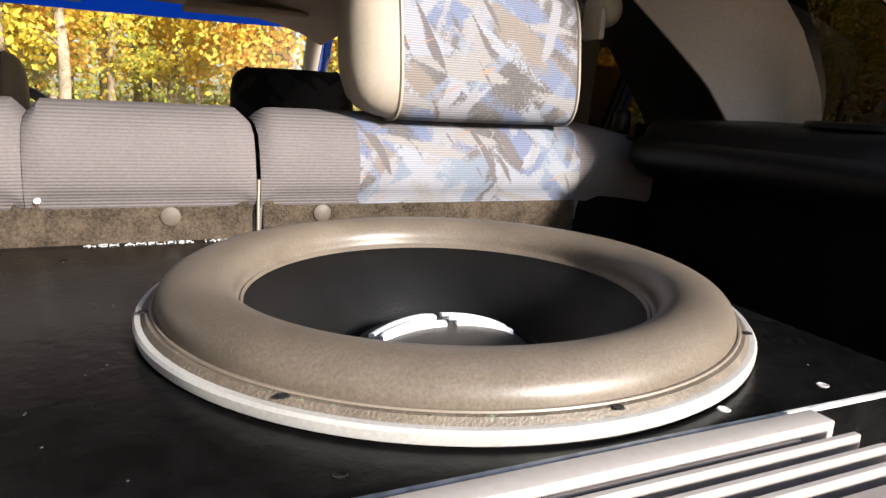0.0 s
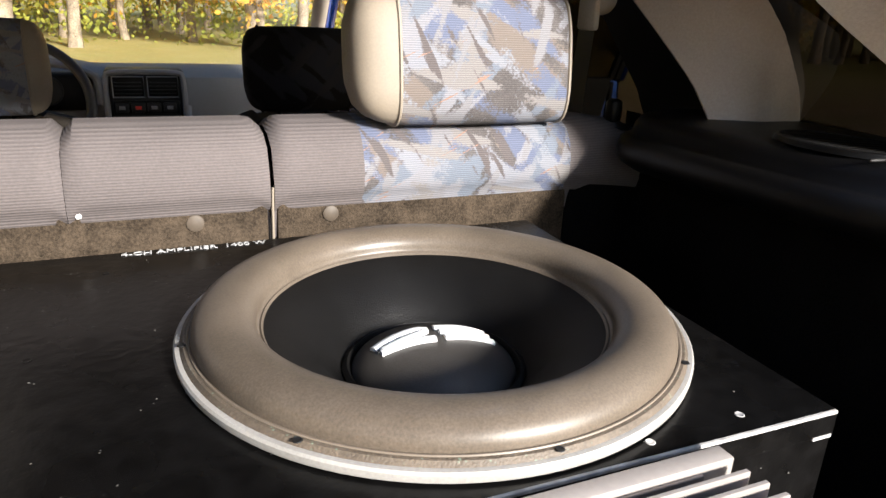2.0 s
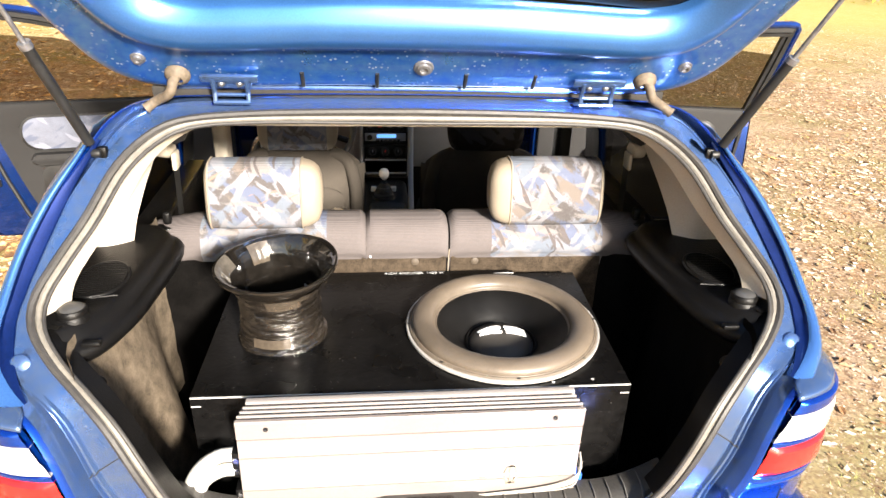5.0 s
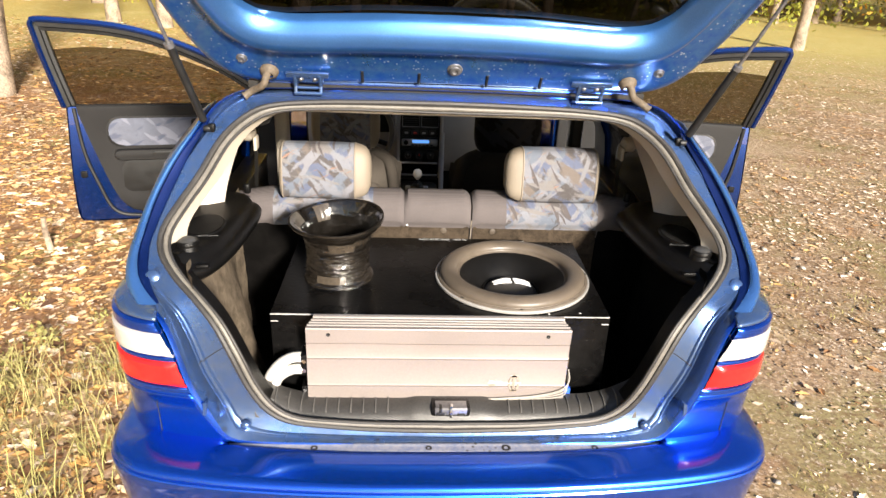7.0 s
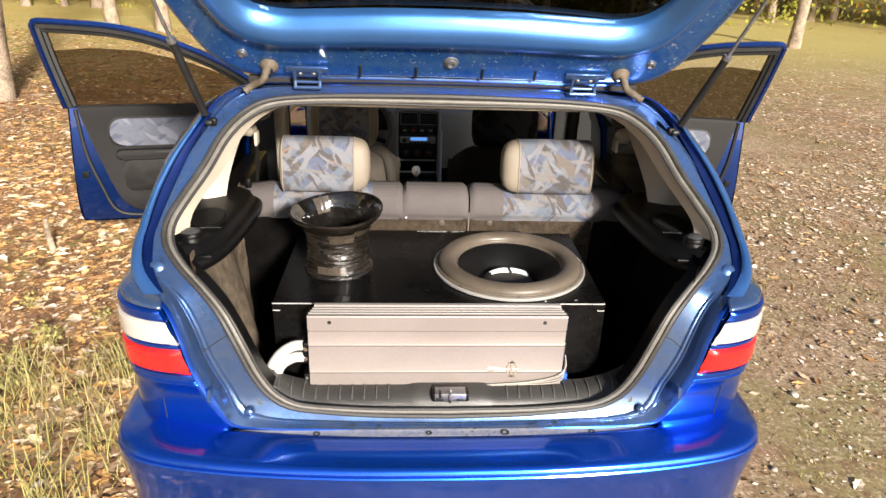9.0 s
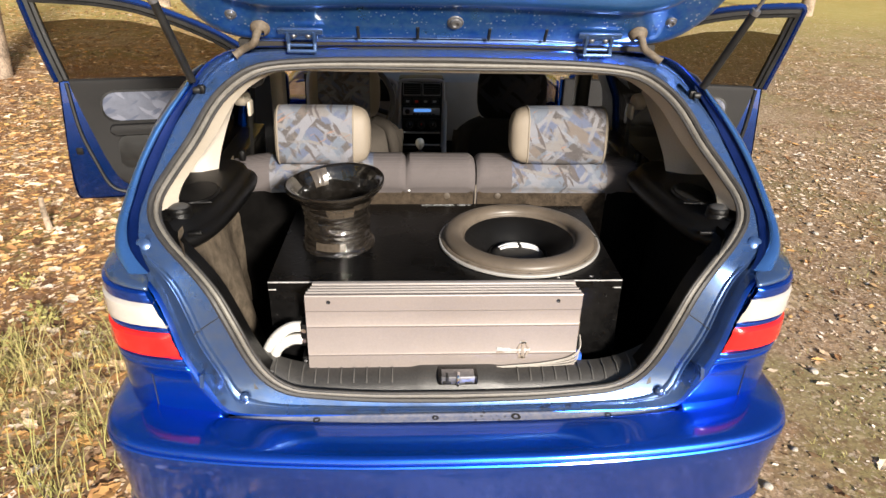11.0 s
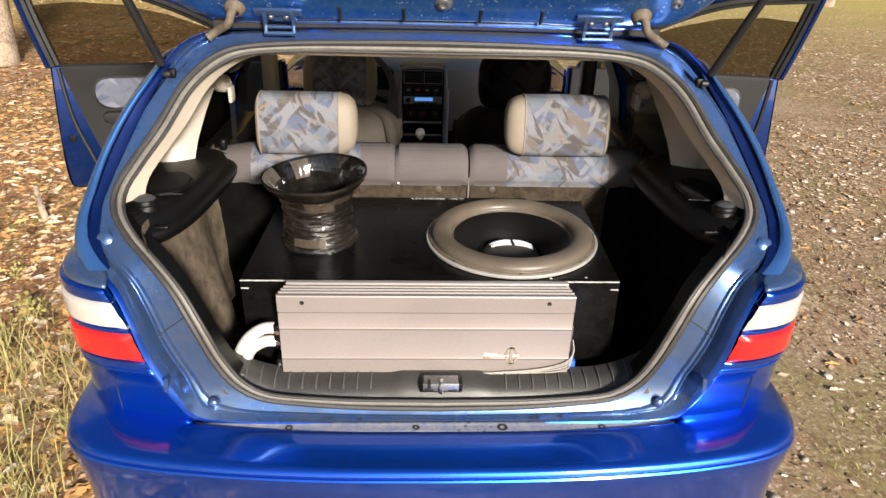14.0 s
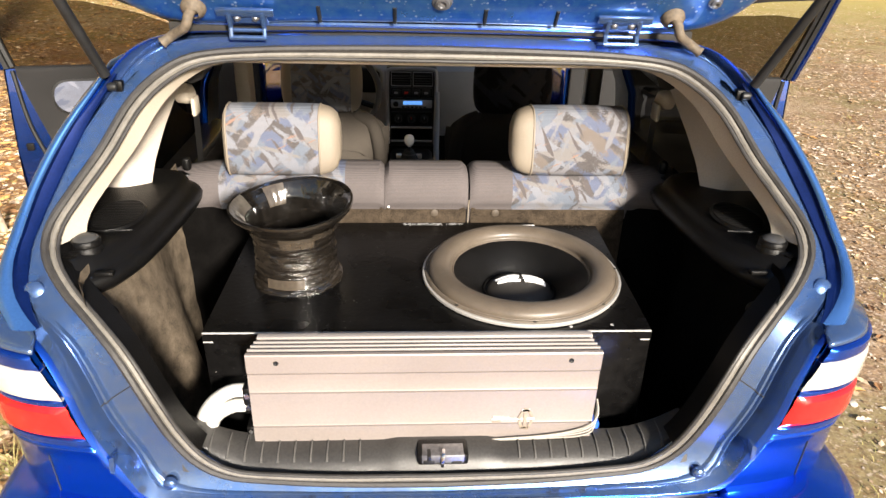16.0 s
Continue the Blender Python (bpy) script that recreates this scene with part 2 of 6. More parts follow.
PILLAR_TRIM = mat("grey_beige_trim", (0.40, 0.355, 0.305), 0.4, var=0.12, scale=5, fine=300, bump=0.25, bump_scale=700)
BLACK_TRIM = mat("black_plastic", (0.0038, 0.0036, 0.0036), 0.36, spec=0.22, var=0.35, scale=6, fine=350, bump=0.3, bump_scale=800)
# lighter than the sill, so the ribs carry their highlight as colour
SILL_RIB = mat("highlit_sill_rib", (0.075, 0.072, 0.068), 0.5, var=0.3, scale=20)
SILL = mat("grey_sill_plastic", (0.036, 0.034, 0.032), 0.36, var=0.3, scale=7, fine=200, bump=0.25, bump_scale=600)
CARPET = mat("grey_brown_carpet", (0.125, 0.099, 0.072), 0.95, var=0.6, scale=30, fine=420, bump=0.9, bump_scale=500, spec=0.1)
# near-black carpet, also the painted shade of the right lining and bench sides
CARPET_DARK = mat("dark_and_shaded_carpet", (0.0042, 0.0039, 0.0037), 0.95, var=0.6, scale=14, fine=380, bump=0.9, bump_scale=450, spec=0.03)
SEATCARPET = speckle(mat("seat_back_carpet", (0.044, 0.033, 0.023), 0.95, var=0.6, scale=40, fine=300, bump=1.0, bump_scale=420, spec=0.1), (0.05, 0.04, 0.03), 300, 0.3, 0.8)
RIBBED = ribs(mat("ribbed_grey_cloth", (0.105, 0.092, 0.091), 0.9, var=0.14, scale=10, fine=300, spec=0.2), 85, "Z", 0.3, 0.002, 0.17)
PLAIN_CLOTH = mat("grey_cloth", (0.055, 0.047, 0.039), 0.92, var=0.2, scale=12, fine=500, bump=0.5, bump_scale=900, spec=0.2)
VINYL = mat("cream_vinyl", (0.20, 0.168, 0.130), 0.55, var=0.10, scale=8, fine=350, bump=0.3, bump_scale=900)
# dark copy of the patterned cloth, for the passenger headrest's shade
SHADED_CLOTH = strokes(mat("shaded_patterned_cloth", (0.014, 0.0125, 0.0125), 0.92, var=0.3, scale=14, fine=500, bump=0.5, bump_scale=900, spec=0.1), [(-38, 26, 7.5, 0.58, (0.028, 0.028, 0.034), 5.2), (44, 28, 8.0, 0.60, (0.032, 0.030, 0.032), 9.3)])
PATTERN = ribs(strokes(mat("patterned_cloth", (0.091, 0.083, 0.083), 0.9, var=0.3, scale=18, fine=420, spec=0.2), [
    (40, 7, 18, 0.58, (0.136, 0.116, 0.104), 3.1),
    (-38, 26, 7.5, 0.56, (0.100, 0.114, 0.168), 7.7),
    (44, 26, 7.5, 0.570, (0.125, 0.142, 0.175), 1.3),
    (-38, 28, 8.0, 0.597, (0.180, 0.185, 0.210), 7.7),
    (44, 28, 8.0, 0.612, (0.184, 0.184, 0.205), 1.3),
    (-12, 38, 9, 0.625, (0.168, 0.158, 0.157), 12.4),
    (66, 40, 9, 0.635, (0.170, 0.167, 0.180), 5.9),
    (-62, 60, 12, 0.67, (0.090, 0.079, 0.080), 15.3),
    (24, 150, 12, 0.74, (0.22, 0.14, 0.11), 2.2)]), 110, "Z", 0.3, 0.0012, 0.28)
BOXPAINT = speckle(mat("black_box_paint", (0.004, 0.0038, 0.0038), 0.29, var=0.5, scale=10, fine=60, bump=0.25, bump_scale=90, spec=0.20), (0.25, 0.24, 0.22), 90, 0.09, 0.8)
EDGEWEAR = mat("worn_edge", (0.42, 0.41, 0.4), 0.5, var=0.4, scale=40)
SURROUND = mat("rubber_surround", (0.100, 0.080, 0.061), 0.40, var=0.30, scale=14, fine=500, spec=0.5, rough_var=0.14, bump=0.05, bump_scale=420)
GASKET = speckle(mat("dusty_gasket", (0.105, 0.083, 0.062), 0.6, var=0.3, scale=40, fine=400, bump=0.4, bump_scale=500), (0.20, 0.29, 0.22), 260, 0.3, 0.6)
LIP = mat("pale_rubber_lip", (0.15, 0.122, 0.095), 0.5, var=0.15)
# pale base colour takes the place of sky mirrored in chrome
KNOB_PALE = mat("sky_pale_knob", (0.72, 0.71, 0.69), 0.12, 0.2, coat=1.0, var=0.04)
KNOB_GREY = mat("grey_knob", (0.045, 0.044, 0.043), 0.4, var=0.25, scale=20)
CONE = mat("black_cone", (0.0048, 0.0046, 0.0046), 0.48, spec=0.2, var=0.3, scale=12, fine=500, bump=0.3, bump_scale=600)
CAPDOME = mat("dust_cap", (0.034, 0.031, 0.028), 0.46, var=0.25, scale=10, fine=500, bump=0.2, bump_scale=700)
ALU = mat("cast_aluminium", (0.36, 0.345, 0.325), 0.45, 0.2, var=0.16, scale=20, fine=400)
BRUSHED = ribs(mat("anodised_aluminium", (0.245, 0.212, 0.197), 0.45, 0.3, var=0.07, scale=4, fine=200, rough_var=0.08), 300, "Z", 0.08, 0.0004, 0.04)
# casing metal copied lighter: sunlight on the fins in the colour, polished edges too
FIN = ribs(mat("sunlit_fin_aluminium", (0.37, 0.335, 0.315), 0.42, 0.3, var=0.08, scale=4, fine=200, rough_var=0.08), 300, "Z", 0.08, 0.0004, 0.04)
PRINT = mat("grey_white_print", (0.42, 0.42, 0.42), 0.6, var=0.3, scale=60)
WHITE = mat("white_paint", (0.85, 0.85, 0.85), 0.5, var=0.03)
TAPE = mat("shiny_brown_tape", (0.012, 0.0096, 0.0074), 0.20, 0.0, coat=1.0, var=0.5, scale=14, fine=90, rough_var=0.1)
_n = TAPE.node_tree
_tc, _mp, _ns, _bp = node(TAPE, "ShaderNodeTexCoord"), node(TAPE, "ShaderNodeMapping"), node(TAPE, "ShaderNodeTexNoise", Scale=1.0, Detail=4.0), node(TAPE, "ShaderNodeBump", Strength=0.9, Distance=0.006)
_mp.inputs["Scale"].default_value = (16, 16, 190)
_mp.inputs["Rotation"].default_value = (radians(7), radians(4), 0)
_n.links.new(_tc.outputs["Object"], _mp.inputs["Vector"])
_n.links.new(_mp.outputs[0], _ns.inputs["Vector"])
_n.links.new(_ns.outputs["Fac"], _bp.inputs["Height"])
_n.links.new(_bp.outputs[0], bsdf(TAPE).inputs["Normal"])
TAPE_IN = mat("black_tape", (0.007, 0.006, 0.005), 0.18, coat=1.0, var=0.5, scale=14, fine=60, bump=1.0, bump_scale=48)
LIGHT_TAPE = mat("silver_tape_and_reflection", (0.26, 0.24, 0.21), 0.3, var=0.5, scale=30, bump=1.0, bump_scale=120)
SCUFFED = speckle(mat("scuffed_ledge_paint", (0.14, 0.16, 0.25), 0.45, 0.0, 0.3, var=0.5, scale=30, fine=120, colour2=(0.24, 0.24, 0.28)), (0.03, 0.025, 0.02), 60, 0.3, 0.8)
LENS_W = mat("white_lens", (0.42, 0.39, 0.355), 0.12, var=0.06, scale=15, fine=80, coat=1.0)
LENS_R = mat("red_lens", (0.62, 0.012, 0.012), 0.10, var=0.15, scale=15, fine=80, coat=1.0)
DASH = mat("dash_plastic", (0.23, 0.235, 0.245), 0.6, var=0.15, scale=6, fine=400, bump=0.3, bump_scale=900)
SILVER_DASH = mat("silver_dash_plastic", (0.25, 0.25, 0.255), 0.45, var=0.1, scale=6, fine=400)
DARKDASH = mat("dark_dash_plastic", (0.009, 0.009, 0.009), 0.5, var=0.2, scale=6, fine=400, bump=0.3, bump_scale=900)
RED = mat("red_button", (0.6, 0.03, 0.02), 0.4, var=0.05)
CHROME = mat("chrome", (0.75, 0.75, 0.76), 0.15, 1.0, var=0.05)
BLUE_PLASTIC = mat("bright_blue_plastic", (0.02, 0.10, 0.55), 0.4, var=0.1)
SILVER_CABLE = mat("silver_cable", (0.62, 0.60, 0.56), 0.3, 0.2, coat=0.6, var=0.2, scale=40, fine=300, bump=0.4, bump_scale=300)
GREY_CABLE = mat("grey_cable", (0.26, 0.24, 0.21), 0.5, var=0.2)
BLACK_RUBBER = mat("black_rubber", (0.008, 0.008, 0.008), 0.5, var=0.3, scale=20)
HOSE = mat("dirty_hose", (0.10, 0.078, 0.055), 0.7, var=0.4, scale=40, bump=0.4, bump_scale=150)
STEEL = mat("dull_steel", (0.22, 0.22, 0.23), 0.45, 0.8, var=0.3, scale=40)
HEADLINER = mat("headliner", (0.40, 0.36, 0.30), 0.95, var=0.12, scale=10, fine=500, bump=0.4, bump_scale=700, spec=0.1)
TYRE = mat("tyre_rubber", (0.02, 0.02, 0.02), 0.8, var=0.3, scale=20)
UNDER = mat("underbody", (0.02, 0.018, 0.016), 0.9, var=0.4)
LED = mat("radio_display", (0.02, 0.08, 0.4), 0.3, emit=(0.15, 0.4, 1.0, 0.35))


def glass(name, tint, rough=0.02, gloss=0.8):
    m = bpy.data.materials.new(name)
    m.use_nodes = True
    nt = m.node_tree
    nt.nodes.remove(nt.nodes["Principled BSDF"])
    out = nt.nodes["Material Output"]
    tr = nt.nodes.new("ShaderNodeBsdfTransparent")
    tr.inputs[0].default_value = (*tint, 1)
    gl = nt.nodes.new("ShaderNodeBsdfGlossy")
    gl.inputs["Roughness"].default_value = rough
    lw = nt.nodes.new("ShaderNodeLayerWeight")
    pw = nt.nodes.new("ShaderNodeMath")
    pw.operation = "POWER"
    pw.inputs[1].default_value = 4.0
    nt.links.new(lw.outputs["Facing"], pw.inputs[0])
    fr = nt.nodes.new("ShaderNodeMath")
    fr.operation = "MULTIPLY_ADD"
    fr.inputs[1].default_value, fr.inputs[2].default_value = gloss, 0.05
    nt.links.new(pw.outputs[0], fr.inputs[0])
    mx = nt.nodes.new("ShaderNodeMixShader")
    nt.links.new(fr.outputs[0], mx.inputs[0])
    nt.links.new(tr.outputs[0], mx.inputs[1])
    nt.links.new(gl.outputs[0], mx.inputs[2])
    nt.links.new(mx.outputs[0], out.inputs[0])
    return m


GLASS = glass("clear_glass", (0.86, 0.9, 0.88))
TINTED = glass("tinted_glass", (0.19, 0.165, 0.115))
SIDE_TINT = glass("smoked_glass", (0.028, 0.025, 0.020), gloss=0.25)
PRIVACY = glass("privacy_glass", (0.015, 0.014, 0.012))
BLUE_STRIP = mat("blue_sunstrip", (0.01, 0.05, 0.55), 0.3, var=0.1, scale=4)
_t = BLUE_STRIP.node_tree
_tr, _mx = _t.nodes.new("ShaderNodeBsdfTranslucent"), _t.nodes.new("ShaderNodeMixShader")
_tr.inputs[0].default_value = (0.01, 0.10, 0.9, 1)
_mx.inputs[0].default_value = 0.8
_t.links.new(bsdf(BLUE_STRIP).outputs[0], _mx.inputs[1])
_t.links.new(_tr.outputs[0], _mx.inputs[2])
_t.links.new(_mx.outputs[0], _t.nodes["Material Output"].inputs[0])
INSERT = strokes(mat("door_insert_cloth", (0.105, 0.112, 0.140), 0.9, var=0.2, scale=18, fine=420, spec=0.2), [(-40, 26, 7, 0.60, (0.15, 0.155, 0.19), 4.4), (30, 26, 7, 0.62, (0.07, 0.078, 0.11), 8.1)])
DOOR_CARD = mat("charcoal_door_card", (0.014, 0.0135, 0.0135), 0.6, spec=0.25, var=0.2, scale=6, fine=300, bump=0.3, bump_scale=900)


# ---- ground ----
def hills(x, y):
    return 0.05 * noise.noise((x * 0.12, y * 0.12, 3.0)) + 0.015 * noise.noise((x * 0.9, y * 0.9, 1.0)) - 0.02


def ground_material():
    m = mat("leaf_littered_soil", (0.42, 0.24, 0.12), 0.95, var=0.5, scale=1.6, fine=45, colour2=(0.12, 0.068, 0.038), bump=1.0, bump_scale=40, spec=0.15)
    nt = m.node_tree
    b = bsdf(m)
    tc = node(m, "ShaderNodeTexCoord")
    for scale, lo, hi, colour, shift in ((0.45, 0.50, 0.64, (0.50, 0.375, 0.26), 4.0), (0.9, 0.50, 0.64, (0.22, 0.20, 0.065), 11.0), (7, 0.52, 0.62, (0.20, 0.125, 0.065), 15.0), (4, 0.56, 0.66, (0.58, 0.44, 0.30), 21.0), (34, 0.58, 0.63, (0.62, 0.46, 0.33), 2.0), (55, 0.55, 0.62, (0.07, 0.045, 0.026), 6.0), (18, 0.63, 0.68, (0.40, 0.20, 0.07), 8.0), (1.3, 0.54, 0.66, (0.24, 0.135, 0.085), 31.0), (13, 0.60, 0.64, (0.70, 0.53, 0.38), 17.0), (11, 0.62, 0.67, (0.19, 0.125, 0.08), 27.0)):
        mp = node(m, "ShaderNodeMapping")
        mp.inputs["Location"].default_value = (shift, shift, 0)
        nt.links.new(tc.outputs["Object"], mp.inputs["Vector"])
        ns = node(m, "ShaderNodeTexNoise", Scale=scale, Detail=6.0, Roughness=0.65)
        nt.links.new(mp.outputs[0], ns.inputs["Vector"])
        mr = node(m, "ShaderNodeMapRange")
        mr.inputs["From Min"].default_value, mr.inputs["From Max"].default_value, mr.inputs["To Max"].default_value = lo, hi, 0.85
        nt.links.new(ns.outputs["Fac"], mr.inputs["Value"])
        mx = nt.nodes.new("ShaderNodeMix")
        mx.data_type = "RGBA"
        nt.links.new(mr.outputs[0], mx.inputs["Factor"])
        nt.links.new(b.inputs["Base Color"].links[0].from_socket, mx.inputs["A"])
        mx.inputs["B"].default_value = (*colour, 1)
        nt.links.new(mx.outputs["Result"], b.inputs["Base Color"])
    # open sandy ground with moss and thin grass on the car's right
    sx = node(m, "ShaderNodeSeparateXYZ")
    nt.links.new(tc.outputs["Object"], sx.inputs[0])
    side = node(m, "ShaderNodeMapRange")
    side.inputs["From Min"].default_value, side.inputs["From Max"].default_value = 0.2, 2.2
    nt.links.new(sx.outputs["X"], side.inputs["Value"])
    for scale, lo, hi, colour, most, shift in ((1.1, 0.36, 0.58, (0.36, 0.275, 0.185), 0.75, 41.0), (0.8, 0.52, 0.62, (0.22, 0.20, 0.08), 0.75, 51.0), (3.2, 0.53, 0.62, (0.21, 0.175, 0.08), 0.65, 61.0), (9, 0.56, 0.63, (0.17, 0.10, 0.055), 0.8, 95.0), (22, 0.54, 0.61, (0.14, 0.08, 0.045), 0.8, 91.0), (15, 0.60, 0.65, (0.56, 0.44, 0.33), 0.85, 99.0), (60, 0.50, 0.60, (0.13, 0.085, 0.055), 0.8, 71.0), (42, 0.57, 0.64, (0.58, 0.48, 0.38), 0.8, 81.0)):
        mp = node(m, "ShaderNodeMapping")
        mp.inputs["Location"].default_value = (shift, shift, 0)
        nt.links.new(tc.outputs["Object"], mp.inputs["Vector"])
        ns = node(m, "ShaderNodeTexNoise", Scale=scale, Detail=6.0, Roughness=0.65)
        nt.links.new(mp.outputs[0], ns.inputs["Vector"])
        mr = node(m, "ShaderNodeMapRange")
        mr.inputs["From Min"].default_value, mr.inputs["From Max"].default_value, mr.inputs["To Max"].default_value = lo, hi, most
        nt.links.new(ns.outputs["Fac"], mr.inputs["Value"])
        mu = node(m, "ShaderNodeMath")
        mu.operation = "MULTIPLY"
        nt.links.new(mr.outputs[0], mu.inputs[0])
        nt.links.new(side.outputs[0], mu.inputs[1])
        mx = nt.nodes.new("ShaderNodeMix")
        mx.data_type = "RGBA"
        nt.links.new(mu.outputs[0], mx.inputs["Factor"])
        nt.links.new(b.inputs["Base Color"].links[0].from_socket, mx.inputs["A"])
        mx.inputs["B"].default_value = (*colour, 1)
        nt.links.new(mx.outputs["Result"], b.inputs["Base Color"])
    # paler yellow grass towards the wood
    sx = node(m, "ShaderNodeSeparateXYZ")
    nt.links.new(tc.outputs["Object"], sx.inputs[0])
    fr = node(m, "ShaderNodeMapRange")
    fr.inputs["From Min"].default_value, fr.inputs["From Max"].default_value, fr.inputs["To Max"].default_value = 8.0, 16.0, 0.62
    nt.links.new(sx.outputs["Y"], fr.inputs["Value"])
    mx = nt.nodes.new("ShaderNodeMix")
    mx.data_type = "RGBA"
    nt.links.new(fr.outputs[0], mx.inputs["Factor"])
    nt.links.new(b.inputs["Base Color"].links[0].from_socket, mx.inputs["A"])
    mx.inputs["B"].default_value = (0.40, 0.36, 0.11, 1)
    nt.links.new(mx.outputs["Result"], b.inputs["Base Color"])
    return m


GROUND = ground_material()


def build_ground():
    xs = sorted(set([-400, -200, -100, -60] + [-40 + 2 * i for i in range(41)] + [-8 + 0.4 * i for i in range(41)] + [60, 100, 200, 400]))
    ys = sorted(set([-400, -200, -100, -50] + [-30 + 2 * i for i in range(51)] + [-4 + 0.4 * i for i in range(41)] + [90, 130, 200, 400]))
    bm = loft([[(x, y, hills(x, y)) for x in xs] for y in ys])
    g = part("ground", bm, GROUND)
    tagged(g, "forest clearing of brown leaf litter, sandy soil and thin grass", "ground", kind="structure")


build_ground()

# ---- the car: outlines of the right half, from the middle of the sill up to the middle of the roof edge ----
SEAL_LINE = [(0, .140, .725), (.20, .140, .730), (.34, .140, .742), (.43, .140, .757), (.485, .140, .795), (.525, .140, .860), (.56, .142, .950), (.605, .165, 1.035), (.66, .205, 1.085),
             (.72, .255, 1.125), (.765, .31, 1.165), (.772, .36, 1.205), (.745, .42, 1.255), (.70, .485, 1.32), (.65, .56, 1.405), (.595, .61, 1.455), (.53, .64, 1.483), (.40, .655, 1.495), (.20, .66, 1.50), (0, .66, 1.502)]
BODY_LINE = [(0, .115, .69), (.20, .115, .693), (.36, .115, .696), (.50, .115, .699), (.590, .116, .712), (.635, .119, .785), (.678, .127, .872), (.703, .138, .965), (.738, .158, 1.048),
             (.80, .205, 1.085), (.838, .25, 1.115), (.848, .31, 1.165), (.825, .40, 1.25), (.785, .485, 1.335), (.725, .565, 1.42), (.675, .645, 1.49), (.60, .685, 1.522), (.42, .698, 1.53), (.20, .70, 1.535), (0, .70, 1.536)]
NL = 72


def ring_of(line, n=NL):
    r = spl(line, n)
    l = [Vector((-p.x, p.y, p.z)) for p in r]
    return r + l[-2:0:-1]


car = thing("car", (0, 2.0, 0), "metallic blue hatchback with its tailgate and front doors open", "car")
S_RING, B_RING = ring_of(SEAL_LINE), ring_of(BODY_LINE)


def mixed(a, b, u, dy=0.0):
    return [p * (1 - u) + q * u + Vector((0, dy, 0)) for p, q in zip(a, b)]


# door jamb round the opening: a gutter between the seal and the painted skin
def sunk(u, low, high, sill):
    """A row of the gutter: its depth beside the lamps, beside the window and along the sill."""
    row = mixed(S_RING, B_RING, u)
    for p in row:
        f = min(1, max(0, (p.z - .73) / .07)) * min(1, max(0, (1.12 - p.z) / .08))
        g = min(1, max(0, (p.z - 1.08) / .08))
        p.y += low * f + high * g + sill * (1 - f) * (1 - g)
    return row


rows = [sunk(-.03, .025, .02, .02), sunk(.05, .004, .004, .004), sunk(.10, .010, .012, .006), sunk(.13, .024, .018, .010), sunk(.36, .030, .020, .012), sunk(.58, .034, .022, .011), sunk(.61, .027, .018, .006), sunk(.64, .027, .018, .005), sunk(.67, .038, .026, .010),
        sunk(.70, .038, .030, .010), sunk(.72, .031, .040, .008), sunk(.745, .032, .050, .010), sunk(.775, .062, .054, .012), sunk(.80, .064, .050, .010), sunk(.92, .006, .006, .0), sunk(.96, .0, -.002, .0), sunk(1.0, -.002, .002, .0)]
jamb = part("tailgate_jamb", loft(rows[:15], close_v=True), JAMB, car, "dusty blue painted gutter round the boot opening", angle=32)
part("jamb_edge", loft(rows[14:], close_v=True), PAINT, jamb, "glossy blue outer edge of the gutter", angle=32)
# seams where the panels of the jamb meet
i_seam = next(i for i, p in enumerate(S_RING) if p.z > .955)
for i in (i_seam, len(S_RING) - i_seam):
    part("jamb_seam", tube([r[i] + Vector((0, -.0004, 0)) for r in rows[1:12]], .0013, 5), UNDER, jamb, "dark seam")
# two-lobed rubber seal
def inward(ring, d):
    c = Vector((0, 0, 1.1))
    return [p + Vector((c.x - p.x, 0, c.z - p.z)).normalized() * d for p in ring]


def seal_tube(ring, r, m, name, label):
    n, k = len(ring), 8
    rows = []
    for i, p in enumerate(ring):
        t = (ring[(i + 1) % n] - ring[i - 1]).normalized()
        a = t.cross(Vector((0, 1, 0))).normalized()
        b = a.cross(t)
        rows.append([p + (a * math.cos(j * 2 * math.pi / k) + b * math.sin(j * 2 * math.pi / k)) * r for j in range(k)])
    return part(name, loft(rows, close_u=True, close_v=True), m, car, label)


seal_tube(inward(S_RING, -.002), .0085, SEAL, "outer_seal", "dark rubber seal lip")
seal_tube([p + Vector((0, -.004, 0)) for p in inward(S_RING, .0235)], .0042, SEAL, "seal_bead", "thin dark rubber bead")
seal_tube(inward(S_RING, .013), .0068, SEAL_LIGHT, "inner_seal", "grey rubber seal lip")

# inner reveal from the seal into the boot
TRIM_IN = [p + Vector((0, .068, 0)) for p in inward(S_RING, .048)]


def span(ring_a, ring_b, keep, name, m, label, dy=0.0):
    """The strip between two rings where keep(point) holds."""
    bm = bmesh.new()
    n = len(ring_a)
    mid = [p * 0.5 + q * 0.5 + Vector((0, dy, 0)) for p, q in zip(ring_a, ring_b)]
    for i in range(n):
        j = (i + 1) % n
        if keep(ring_a[i]) and keep(ring_a[j]):
            for a, b in ((ring_a, mid), (mid, ring_b)):
                bm.faces.new([bm.verts.new(q) for q in (a[i], a[j], b[j], b[i])])
    bmesh.ops.remove_doubles(bm, verts=bm.verts, dist=0.0005)
    return part(name, bm, m, car, label)


IN1 = inward(S_RING, .018)
span(IN1, TRIM_IN, lambda p: p.z > 1.165, "reveal_trim", BEIGE, "beige plastic trim strip inside the seal", 0.0)
for sg in (1, -1):
    span(IN1, [p + Vector((0, .055, 0)) for p in inward(S_RING, .021)], lambda p: .80 < p.z < 1.18 and p.x * sg > 0, "lower_reveal", BLACK_TRIM, "black plastic trim", 0.0)

